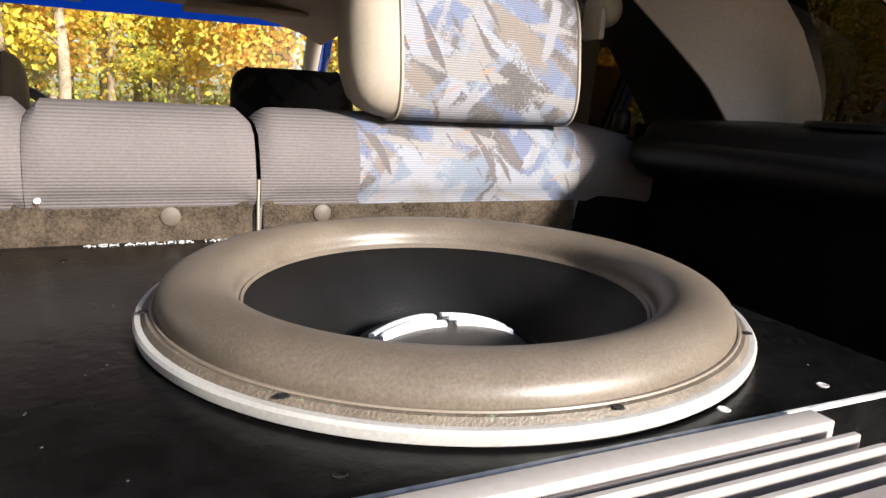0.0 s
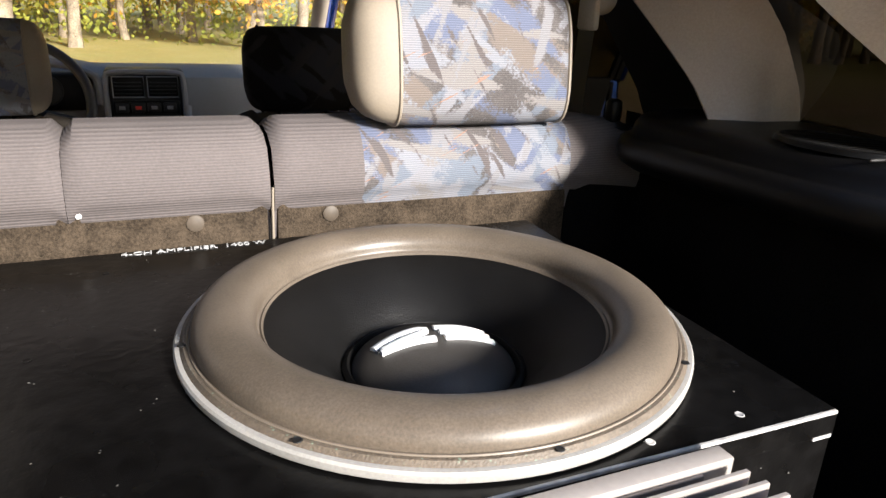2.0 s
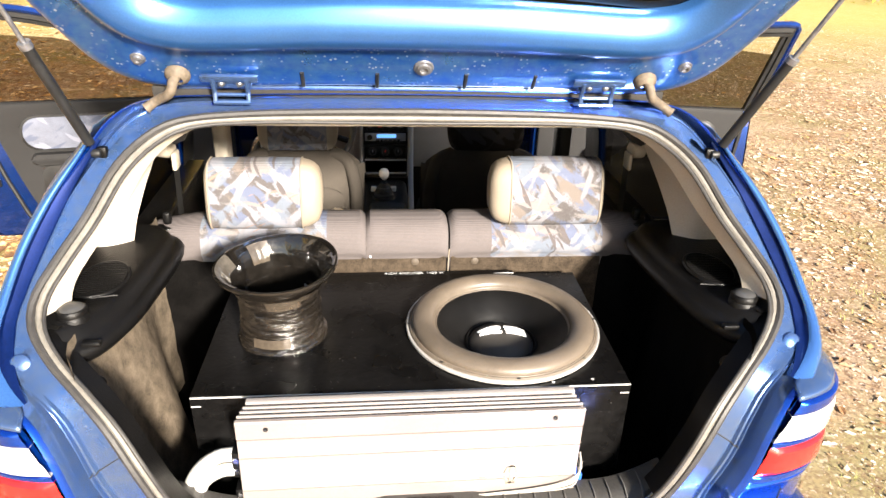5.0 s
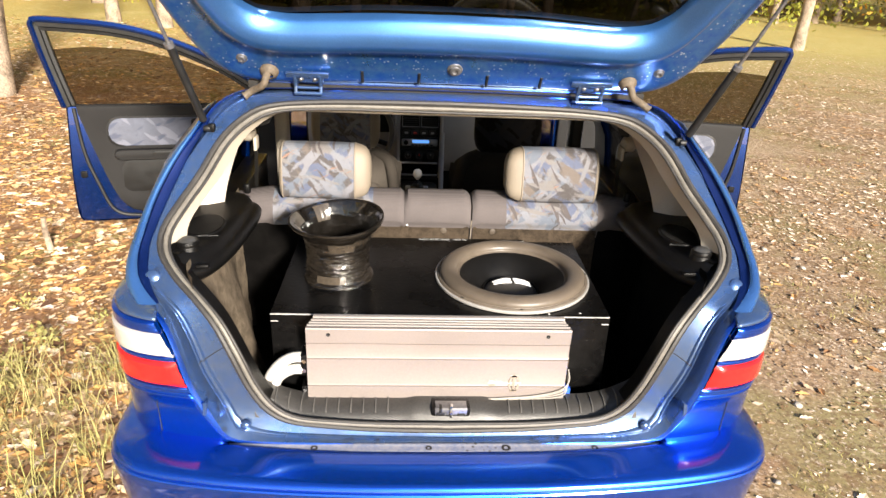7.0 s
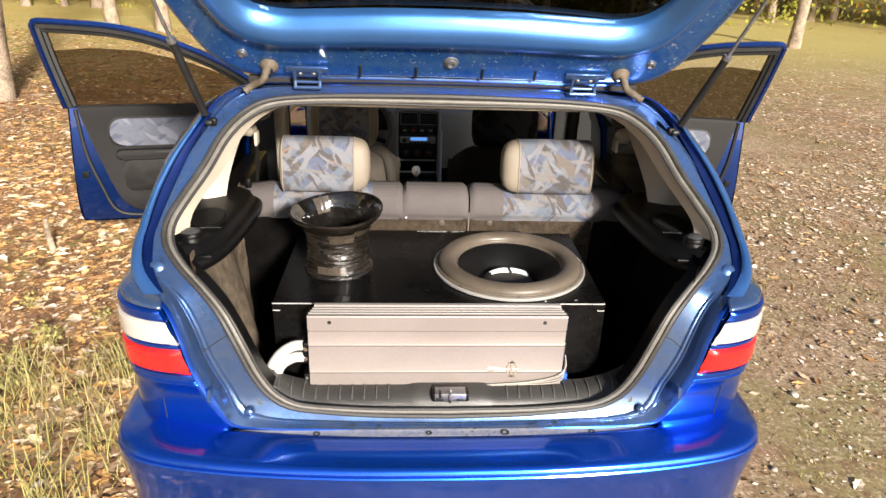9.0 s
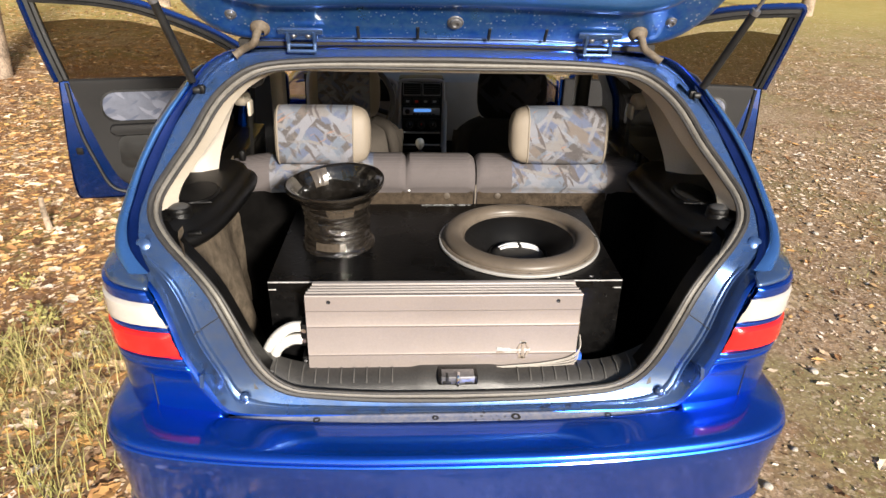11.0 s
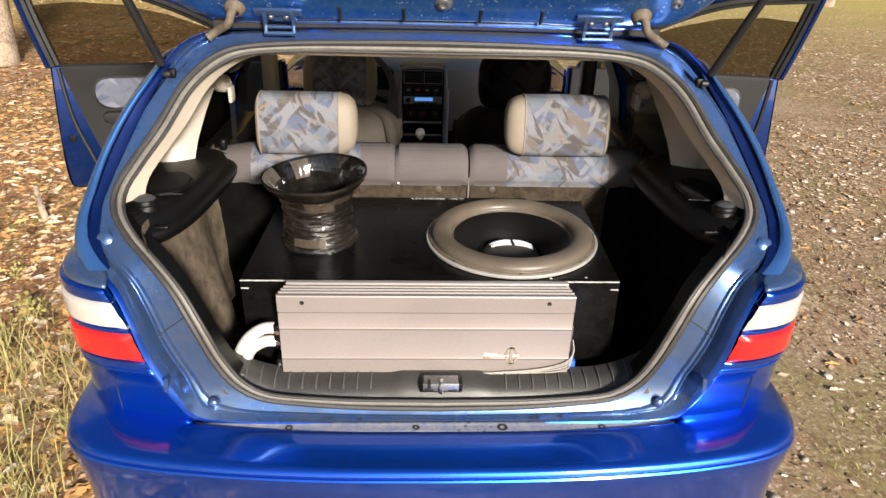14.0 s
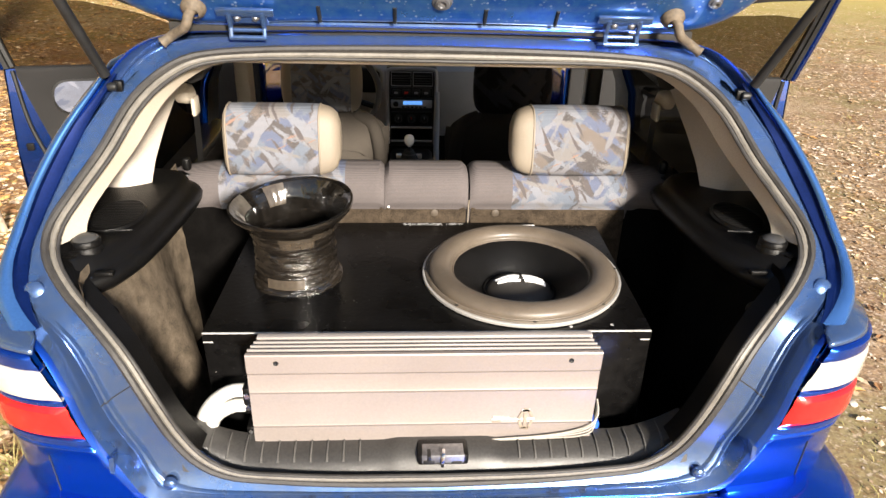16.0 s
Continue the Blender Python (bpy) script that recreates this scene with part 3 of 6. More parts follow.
# ---- skin of the rear corners, sides and roof ----
def side_x(y, z):
    """Half width of the car at a height: bulging sides, leaning in above the waist."""
    zz = [0.18, 0.30, 0.50, 0.72, 0.92, 1.00, 1.15, 1.30, 1.42, 1.49]
    xx = [0.79, 0.84, 0.878, 0.888, 0.886, 0.882, 0.858, 0.785, 0.705, 0.62]
    w = float(np.interp(z, zz, xx))
    w -= .045 * min(1.0, max(0.0, (y - 1.1) / 1.3))
    taper = 1.0 - 0.10 * max(0.0, (y - 3.0) / 1.0) ** 2
    return w * taper


# plan of the rear corner, from beside the boot opening round to the flank
CORNER = spl([(.54, .117, 0), (.64, .122, 0), (.72, .131, 0), (.78, .144, 0), (.83, .168, 0), (.862, .205, 0), (.880, .255, 0), (.886, .33, 0)], 160)


def jamb_x(z):
    return float(np.interp(z, [.60, .70, .712, .785, .872, .965, 1.048], [.565, .583, .590, .635, .678, .703, .738]))


def corner_row(sgn, x0, n, z0, z1, inset):
    """n + 1 points round the corner from half width x0 to the flank, rising from z0 to z1, set in by inset."""
    pts = [p for p in CORNER if p.x > x0]
    row = []
    for i in range(n + 1):
        f = i / n * (len(pts) - 1)
        k = min(int(f), len(pts) - 2)
        p = pts[k].lerp(pts[k + 1], f - k)
        t = (pts[k + 1] - pts[k]).normalized()
        row.append(Vector((sgn * (p.x - t.y * inset), p.y + t.x * inset, z0 + (z1 - z0) * i / n)))
    return row


for sgn in (1, -1):
    k0 = next(i for i, p in enumerate(spl(BODY_LINE, NL)) if p.z > 1.062)
    edge = [p for p in spl(BODY_LINE, NL)[k0:] if p.z < 1.46]
    # channel beside the opening, darkened for its shade, and the rounded outer edge of the rear pillar
    inner_edge = spl(SEAL_LINE, NL)[k0:k0 + len(edge)]

    def across(u_at, dy):
        row = []
        for a, b in zip(inner_edge, edge):
            u = float(np.interp(b.z, [1.065, 1.13, 1.195, 1.266, 1.40, 1.47], u_at))
            q = a.lerp(b, u)
            row.append(Vector((sgn * q.x, q.y + dy * min(1, (b.z - 1.07) / .05), q.z)))
        return row
    uA, uB, uO = (.74, .44, .34, .46, .72, .85), (.78, .68, .66, .82, .98, 1.02), (1.12, 1.06, 1.04, 1.10, 1.22, 1.15)

    def blend(f):
        return [b + (o - b) * f for b, o in zip(uB, uO)]
    part("pillar_gutter", loft([across(uA, .017), across([a + (b - a) * .08 for a, b in zip(uA, uB)], .0125), across([a + (b - a) * .5 for a, b in zip(uA, uB)], .0125), across([a + (b - a) * .92 for a, b in zip(uA, uB)], .008), across(uB, -.006)]), GUTTER, car, "channel beside the boot opening, its shade painted in navy", angle=50)
    rim = [across(uB, -.006), across(blend(.12), -.0125), across(blend(.3), -.0150), across(blend(.5), -.0140), across(blend(.72), -.009), across(blend(.9), .0), across(uO, .012)]
    for back, outw in ((.05, .006), (.11, .006), (.17, .0)):
        rim.append([Vector((p.x + sgn * outw, p.y + back, p.z + .008)) for p in rim[6]])
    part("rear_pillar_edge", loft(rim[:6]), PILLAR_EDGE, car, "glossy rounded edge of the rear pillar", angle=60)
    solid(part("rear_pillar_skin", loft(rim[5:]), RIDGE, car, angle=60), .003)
    # lower corner panel under the lamp, tucked in towards the bumper
    low = []
    for z in (.60, .64, .68, .72, .76, .80, .825, .832, .838, .842, .846):
        tuck = .004 + .035 * max(0, .838 - z) - (.004 if .828 < z < .841 else 0)
        low.append(corner_row(sgn, jamb_x(z) + .001, 24, z, z + .012, tuck))
    panel = solid(part("corner_panel", loft(low), PAINT, car), .004)
    seam_x = .765
    part("panel_seam", tube([corner_row(sgn, seam_x + .01 * (z - .7), 24, z, z + .012, .0035 + .035 * max(0, .838 - z))[0] for z in (.70, .74, .78, .815)], .0012, 5), UNDER, panel, "thin seam")
    # shelf above the lamp
    up = [Vector((sgn * (.744 + .110 * u), .170 + .175 * u, 1.070 + .05 * u)) for u in [i / 20 for i in range(21)]]
    edge_row = corner_row(sgn, .738, 20, 1.056, 1.070, .004)
    shelf_rows = [edge_row, [p + Vector((0, .008, .008)) for p in edge_row]]
    shelf_rows += [[p * (1 - v) + q * v + Vector((0, .006 * (1 - v), .007 * (1 - v))) for p, q in zip(edge_row, up)] for v in (.35, .7, 1.0)]
    solid(part("lamp_shelf", loft(shelf_rows), JAMB, car, "dusty painted shelf over the tail lamp"), .003)
    # side below the waist, behind the door opening and ahead of it
    for y0, y1, nm in ((.325, 1.93, "rear_quarter"), (2.92, 3.98, "front_wing")):
        rows = []
        for i in range(17):
            y = y0 + (y1 - y0) * i / 16
            zs = [0.26 + (0.98 - 0.26) * k / 12 for k in range(13)]
            row = []
            for z in zs:
                wheel_y = .88 if y < 2.5 else 3.38
                arch = math.sqrt(max(0, .33 ** 2 - (y - wheel_y) ** 2))
                z2 = max(z, .30 + arch) if arch > 0 else z
                row.append(Vector((sgn * side_x(y, z2), y, z2 if z2 < .98 else z)))
            rows.append(row)
        solid(part(nm, loft(rows), PAINT, car), .006)
    # rear side window and its pillars
    def upright(y0a, y0b, y1a, y1b, nm, m, inset=0.0):
        rows = []
        for i in range(9):
            z = .975 + (1.455 - .975) * i / 8
            u = i / 8
            rows.append([Vector((sgn * (side_x(1, z) - inset), ya + (yb - ya) * k / 4, z)) for ya, yb in ((y0a + (y0b - y0a) * u, y1a + (y1b - y1a) * u),) for k in range(5)])
        return part(nm, loft(rows), m, car)
    solid(upright(.66, .93, .93, 1.08, "rear_side_pillar", PAINT), .004)
    upright(.60, .88, 1.00, 1.18, "rear_side_lining", BLACK_TRIM, .016)
    upright(.93, 1.08, 1.80, 1.72, "rear_side_window", SIDE_TINT, .012)
    solid(upright(1.80, 1.72, 1.93, 1.84, "middle_pillar", PAINT), .03)
    upright(1.77, 1.69, 1.95, 1.86, "middle_pillar_lining", DARKDASH, .040)
    upright(.36, .60, .68, .94, "quarter_window", PRIVACY, .014)
    # windscreen pillar
    solid(part("windscreen_pillar", loft([[Vector((sgn * (.70 - .12 * u + d), 3.10 - .78 * u, 1.0 + .415 * u + dz)) for d, dz in ((-.03, -.01), (-.01, .015), (.03, .01))] for u in [i / 10 for i in range(11)]]), PAINT, car), .02)
    part("windscreen_pillar_trim", tube([Vector((sgn * (.655 - .115 * u), 3.05 - .76 * u, 1.02 + .38 * u)) for u in [i / 10 for i in range(11)]], .028, 10), BEIGE, car)
    # roof rail above the doors
    part("roof_rail", tube(spl([(sgn * .575, .74, 1.435), (sgn * .60, 1.2, 1.435), (sgn * .60, 1.8, 1.43), (sgn * .565, 2.32, 1.40)], 20), .035, 8), BLACK_TRIM, car)
    # door sill
    part("door_sill", block(sgn * .80 - .05, sgn * .80 + .05, 1.9, 3.1, .22, .36, .02), PAINT, car)

rows = []
for i in range(15):
    u = i / 14
    y = .713 + 1.647 * u
    zc = 1.536 - .09 * max(0, u - .25) ** 1.6 / .75 ** 1.6 - .005
    hw = .665 - .07 * u
    rows.append([Vector((x * hw, y, zc - (.07 + .02 * abs(x) ** 6) * abs(x) ** 2.6)) for x in [k / 8 - 1 for k in range(17)]])
solid(part("roof", loft(rows), PAINT, car), .006, 1)
rows = [[Vector((p.x * .95, p.y, p.z - .035)) for p in r] for r in rows]
head = part("headliner", loft(rows[1:]), HEADLINER, car, "beige cloth roof lining")
# dark filler added to hide the gap between tailgate hem and roof
part("roof_lip", block(-.60, .60, .712, .80, 1.520, 1.546, .006), UNDER, car, "dark block closing the gap at the back of the roof")
bm = block(-.52, .52, .675, .77, 1.462, 1.500, .012)
part("roof_header_trim", bm, BEIGE, car, "beige plastic trim across the back of the roof")
# bonnet, cowl and nose
rows = []
for i in range(12):
    u = i / 11
    y = 3.02 + 1.03 * u
    z = 1.0 - .10 * u - .18 * max(0, u - .75) ** 2 / .0625 * .6
    hw = .80 - .12 * u ** 2
    rows.append([Vector((x * hw, y, z - .06 * abs(x) ** 3)) for x in [k / 6 - 1 for k in range(13)]])
solid(part("bonnet", loft(rows), PAINT, car), .006)
part("front_bumper", block(-.80, .80, 3.86, 4.10, .22, .62, .06, 4), PAINT, car)
part("front_grille", block(-.60, .60, 4.0, 4.08, .60, .80, .03, 3), BLACK_TRIM, car)
part("underbody", block(-.74, .74, .30, 3.9, .17, .30, .03), UNDER, car)

# windscreen with a blue strip along its top
def screen(u):
    return [Vector((x * (.70 - .12 * u), 3.10 - .78 * u + .04 * (1 - x * x), 1.0 + .425 * u)) for x in [k / 8 - 1 for k in range(17)]]


ws = part("windscreen", loft([screen(u) for u in [i / 8 * .872 for i in range(9)]]), GLASS, car, "clear curved windscreen glass")
st = part("sunstrip", loft([screen(u) for u in (.872, .93, 1.0)]), BLUE_STRIP, car, "translucent blue strip along the windscreen top")

# ---- rear apron under the opening and bumper ----
rows = []
for x in [i / 24 * 1.17 - .585 for i in range(25)]:
    rows.append([Vector((x, .119, .698)), Vector((x, .114, .6955)), Vector((x, .104, .6945)), Vector((x, .0905, .694)), Vector((x, .087, .66))])
solid(part("rear_apron", loft(rows), SCUFFED, car, "scuffed painted ledge below the boot opening"), .004)
for x, r in ((-.36, .006), (-.055, .0055), (.155, .008), (.40, .006)):
    part("ledge_hole", lathe([(0, -.003), (r * .6, -.002), (r, .0008), (r * 1.35, .0012), (r * 1.6, 0)], (x, .102, .6955), 14), UNDER, car, "rusty clip hole")
bprof = [(.165, .664), (.120, .667), (.112, .673), (.108, .684), (.1055, .691), (.101, .6955), (.094, .6975), (.084, .6972), (.060, .6935), (.034, .6885), (.012, .6845), (-.002, .6810), (-.009, .6770), (-.0135, .6715), (-.0155, .6665), (-.0125, .6635), (-.0120, .6600), (-.0165, .6575), (-.0190, .6535), (-.0192, .648), (-.0145, .61), (-.003, .54), (.002, .50), (.004, .47), (.008, .45), (.0, .43), (.012, .40), (.06, .36), (.15, .34)]
bhalf = spl([(0, -.030, 0), (.25, -.027, 0), (.50, -.014, 0), (.68, .004, 0), (.785, .026, 0), (.845, .058, 0), (.880, .105, 0), (.898, .17, 0), (.905, .30, 0), (.900, .55, 0)], 44)
bplan = [Vector((-p.x, p.y, 0)) for p in bhalf[::-1][:-1]] + bhalf
rows = []
for i, p in enumerate(bplan):
    t = (bplan[min(i + 1, len(bplan) - 1)] - bplan[max(i - 1, 0)]).normalized()
    inn_dir = Vector((-t.y, t.x, 0))
    a = min(1, abs(p.x) / .86)
    lift = .024 * a ** 3
    rows.append([p + inn_dir * (dy + .012) + Vector((0, 0, z + lift * (1 if z > .6 else max(0, (z - .3) / .3)))) for dy, z in [(d, zz + ((.6975 - .05 * (d - .09) - zz) * min(1, max(0, (abs(p.x) - .585) / .03)) if d > .096 else 0)) for d, zz in bprof]])
bumper = part("rear_bumper", loft(rows), PAINT, car, "glossy blue rear bumper with a moulded line", angle=28)
solid(bumper, .005)

# ---- tail lamps ----
for sgn, side in ((1, "right"), (-1, "left")):
    tl = part("tail_lamp", loft([corner_row(sgn, jamb_x(z) + .003, 24, z, z + .012, .014) for z in (.845, .90, .95, 1.0, 1.055)]), PAINT, car)

    def lens(z0a, z1a, z0b, z1b, name, m, bulge=.012):
        """A lens band round the corner: heights at the inner end (a) and the outer end (b)."""
        rows = []
        for k in range(9):
            v = k / 8
            za, zb = z0a + (z1a - z0a) * v, z0b + (z1b - z0b) * v
            sink = bulge * (1 - abs(2 * v - 1) ** 8)
            r = corner_row(sgn, jamb_x(za) + .004, 28, za, zb, .002)
            q = corner_row(sgn, jamb_x(za) + .004, 28, za, zb, .002 - sink)
            rows.append([a.lerp(b, 1 - abs(2 * i / 28 - 1) ** 14) for i, (a, b) in enumerate(zip(r, q))])
        rows.append(corner_row(sgn, jamb_x(z1a) + .006, 28, z1a, z1b, .03))
        rows.insert(0, corner_row(sgn, jamb_x(z0a) + .006, 28, z0a, z0b, .03))
        return part(name, loft(rows), m, tl)
    lens(.868, .942, .880, .948, "red_lens", LENS_R)
    lens(.943, .955, .949, .960, "lens_divider", PAINT, .006)
    lens(.956, 1.020, .961, 1.030, "white_lens", LENS_W)
    lens(1.021, 1.052, 1.031, 1.066, "lamp_top_band", PAINT, .007)
    lens(.848, .867, .862, .879, "lamp_bottom_band", PAINT, .006)
    # bolts in the jamb
    for bx, by, bz, r in ((.541, .128, .747, .013), (.779, .262, 1.114, .020)):
        part("jamb_plug", lathe([(0, .006), (r * .7, .005), (r, .001), (r * 1.08, -.006)], (sgn * bx, by, bz), 24, axis=(0, -1, .15) if bz < 1 else (0, -.9, .5)), JAMB, car, "round painted plug")
    # stop bracket on the jamb
    part("jamb_stop", prism([(sgn * .632, .118, .83), (sgn * .642, .118, .825), (sgn * .645, .118, .790), (sgn * .636, .118, .785)], (0, .02, 0)), JAMB, car)
# wheels
for sgn in (1, -1):
    for wy in (.88, 3.38):
        wh = part("wheel", lathe([(.20, -.085), (.275, -.095), (.30, -.07), (.305, 0), (.30, .07), (.275, .095), (.20, .085)], (sgn * .74, wy, .30), 40, axis=(1, 0, 0)), TYRE, car, "dark rubber tyre")
        part("rim", lathe([(0, .06), (.05, .065), (.08, .04), (.17, .05), (.20, .085), (.205, 0)], (sgn * .74, wy, .30), 32, axis=(sgn, 0, 0)), STEEL, wh)

# ---- boot: sill, side linings, shelves ----
rows = []
for x in [i / 80 * 1.04 - .52 for i in range(81)]:
    lift = .055 * max(0, abs(x) - .36) ** 2 / .0256 + .006 * min(1, max(0, (.125 - abs(x - .005)) / .03))
    rows.append([Vector((x, .150, .738 + lift * .4)), Vector((x, .158, .752 + lift * .6)), Vector((x, .175, .770 + lift)), Vector((x, .200, .778 + lift)), Vector((x, .235, .778 + lift)), Vector((x, .245, .768 + lift)), Vector((x, .247, .61))])
sill = part("sill_trim", loft(rows), SILL, car, "dark grey ribbed plastic sill trim")
for side in (-1, 1):
    for i in range(10):
        x = side * (.155 + .0335 * i) - (.012 if side < 0 else -.012)
        lift = .055 * max(0, abs(x) - .36) ** 2 / .0256
        part("rib", tube([(x, .166, .762 + lift), (x, .176, .7725 + lift), (x, .198, .780 + lift), (x, .226, .780 + lift)], [.0030, .0022, .0020, .0014], 6), SILL_RIB, sill)
# latch recess with its striker
latch = part("latch_recess", block(-.048, .058, .1535, .205, .758, .7862, .006), BLACK_TRIM, sill, "black latch recess")
part("latch_plate", block(-.040, .050, .1525, .190, .762, .7868, .004), STEEL, latch, "worn metal latch plate")
part("latch_slot", block(-.036, -.012, .1510, .168, .763, .7735, .002), BLACK_RUBBER, latch, "dark latch slot")
part("latch_slot", block(.022, .044, .1510, .160, .763, .7705, .002), BLACK_RUBBER, latch, "dark latch slot")
part("striker", tube(spl([(.004, .149, .762), (.004, .146, .777), (.005, .152, .790), (.006, .166, .788)], 12), .0042, 8), CHROME, latch, "bright metal striker loop")
part("catch", block(-.028, -.020, .150, .172, .773, .787, .001), BLACK_RUBBER, latch)
fl = block(-.80, .80, .24, 1.0, .585, .60)
for v in fl.verts:
    v.co.z += .035 * (v.co.y - .314)
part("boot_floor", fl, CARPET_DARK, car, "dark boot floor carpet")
for sgn in (1, -1):
    # carpeted wheel housing: folds of carpet that sag under the shelf
    rows = []
    for i in range(19):
        u = i / 18
        y = .215 + .70 * u
        row = []
        for k in range(13):
            v = k / 12
            z = .60 + .54 * v
            bulge = .14 * math.sin(math.pi * min(1, u * 1.15)) ** 2 * (1 - v) ** .9
            corner = .06 * (1 - min(1, u / .12)) ** 2
            wob = .012 * noise.noise((u * 7, v * 5, sgn * 3.0)) + .006 * noise.noise((u * 19, v * 13, sgn * 7.0))
            front = .10 * max(0, u - .75) / .25 * (1 - v)
            xw = .70 - bulge - front * .4 + wob - corner * .6
            xlim = float(np.interp(z, [.6, .80, .86, .95, 1.03, 1.08, 1.14], [.52, .52, .545, .575, .62, .67, .72]))
            xw = min(xw, xlim + (xw - xlim) * min(1, u / .3)) if u < .3 else xw
            row.append(Vector((sgn * xw, y, z)))
        rows.append(row)
    # right side takes the near-black carpet in place of shade
    part("side_lining", loft(rows), CARPET if sgn < 0 else CARPET_DARK, car, "rumpled grey-brown carpet boot lining" if sgn < 0 else "rumpled carpet boot lining in a shaded tone")
    # parcel shelf support, a black moulded ledge with a rounded lip
    inner = spl([(.622, .828, 0), (.604, .800, 0), (.598, .73, 0), (.600, .65, 0), (.606, .56, 0), (.616, .46, 0), (.632, .385, 0), (.654, .330, 0), (.684, .296, 0)], 40)
    outer = spl([(.80, .838, 0), (.848, .785, 0), (.868, .70, 0), (.852, .60, 0), (.820, .525, 0), (.790, .45, 0), (.770, .40, 0), (.766, .325, 0)], 40)
    rows = []
    for a, b in zip(inner, outer):
        f = min(1, max(0, (a.y - .30) / .12))
        top = 1.150 + .006 * (1 - f)
        lowz = 1.135 - .01 * (1 - f)
        d = (b - a).normalized()
        rows.append([Vector((sgn * q.x, q.y, z)) for q, z in ((a + d * .03, 1.070), (a + d * .012, 1.080), (a, 1.092), (a - d * .002, 1.106), (a + d * .004, 1.117), (a + d * .016, 1.122), (a + d * .024, 1.124), (a + d * .030, lowz + .002), (a + d * .040, top - .004), (a + d * .052, top), (a * .5 + b * .5, top + .004), (b, top + .002), (b + d * .01, top - .02))])
    shelf = part("shelf_support", loft(rows), BLACK_TRIM, car, "black moulded plastic parcel shelf support", angle=60)
    # round cap near the opening
    kn = part("buffer_knob", lathe([(.0300, -.008), (.0300, .006), (.0275, .009), (.0270, .011), (.0290, .013), (.0290, .021), (.0265, .0245), (.0225, .0255)], (sgn * .7125, .366, 1.152), 40), BLACK_TRIM, shelf, "round black knob")
    part("knob_dome", lathe([(.0240, .0250), (.0215, .0272), (.0160, .0305), (.0080, .0322), (0, .0326)], (sgn * .7125, .366, 1.152), 32), KNOB_GREY, kn, "domed grey knob top")
    # loudspeaker grille: a dished oval with fine slots across it
    gc, gw, gl_ = Vector((sgn * .712, .530, 1.1535)), .052, .080
    gr = part("speaker_grille", loft([[gc + Vector((k * gw * math.cos(a), k * gl_ * math.sin(a), h)) for a in [2 * math.pi * q / 48 for q in range(48)]] for k, h in ((1.10, -.002), (1.06, .004), (1.0, .005), (.96, .001), (.5, -.001), (.01, -.001))], close_v=True), BLACK_TRIM, shelf, "oval black speaker grille with fine slots")
    for i in range(17):
        v = (i - 8) / 8.8
        w = gw * .95 * math.sqrt(1 - v * v)
        part("slat", block(gc.x - w, gc.x + w, gc.y + v * gl_ - .0017, gc.y + v * gl_ + .0017, gc.z - .001, gc.z + .0045), BLACK_TRIM, gr)
    # moulded groove across the shelf top
    part("shelf_groove", tube(spl([(sgn * .655, .455, 1.1535), (sgn * .70, .447, 1.1545), (sgn * .75, .452, 1.1545), (sgn * .775, .47, 1.1535)], 16), .0022, 6), BLACK_TRIM, shelf, "moulded ridge")
    part("shelf_clip", block(sgn * .665 - .018, sgn * .665 + .018, .306, .322, 1.120, 1.130, .003), BLACK_TRIM, shelf)
    part("lining_plug", lathe([(0, .004), (.010, .004), (.013, 0), (.018, -.001), (.019, -.006)], (sgn * .648, .262, 1.062), 20, axis=(-sgn * .6, -.75, .2)), BLACK_TRIM, car, "round black fixing plug")
    # pillar lining between the side glass and the quarter glass
    rows = []
    for i in range(19):
        z = 1.140 + .318 * i / 18
        zz = [1.145, 1.20, 1.26, 1.33, 1.40, 1.458]
        xi, yi = float(np.interp(z, zz, [.704, .700, .690, .672, .645, .600])), float(np.interp(z, zz, [.728, .775, .845, .925, .985, 1.03]))
        xo, yo = float(np.interp(z, zz, [.845, .828, .800, .762, .710, .640])), float(np.interp(z, zz, [.702, .690, .692, .705, .705, .70]))
        row = [Vector((sgn * (xi + .055), yi + .030, z)), Vector((sgn * (xi + .022), yi + .024, z)), Vector((sgn * (xi + .004), yi + .008, z))]
        for k in range(9):
            v = k / 8
            row.append(Vector((sgn * (xi + (xo - xi) * v), yi + (yo - yi) * v - .020 * math.sin(math.pi * min(1, v * 1.25)) * (1 - v) - .010 * math.sin(math.pi * v), z)))
        rows.append(row + [Vector((sgn * (xo + .004), yo + .02, z))])
    part("pillar_lining", loft(rows), PILLAR_TRIM, car, "curved beige plastic pillar lining")
    # belt anchor and belt
    an = part("belt_anchor", lathe([(0, .018), (.018, .016), (.027, .006), (.028, -.02)], (sgn * .665, .985, 1.315), 24, axis=(-sgn, -.4, 0)), BEIGE, car, "cream plastic belt anchor")
    part("anchor_loop", block(sgn * .640 - .006, sgn * .640 + .006, .940, .990, 1.262, 1.312, .006), BEIGE, an)
    part("seat_belt", loft([[Vector((sgn * x + dx, y + dy, z)) for dx, dy in ((-.002, -.024), (0, .024))] for x, y, z in ((.640, .965, 1.27), (.648, .985, 1.18), (.655, 1.0, 1.10), (.66, 1.01, 1.0))]), BLACK_RUBBER, car, "black woven seat belt")
    # lower wall between lining and floor, closing the boot to the seat
    part("window_ledge", block(sgn * .825 - .047, sgn * .825 + .047, .93, 1.86, .962, .992, .008), BLACK_TRIM, car, "black trim below the side window")
    part("side_inner_panel", block(sgn * .79 - .01, sgn * .79 + .01, .90, 1.85, .45, .99, .004), BLACK_TRIM, car)

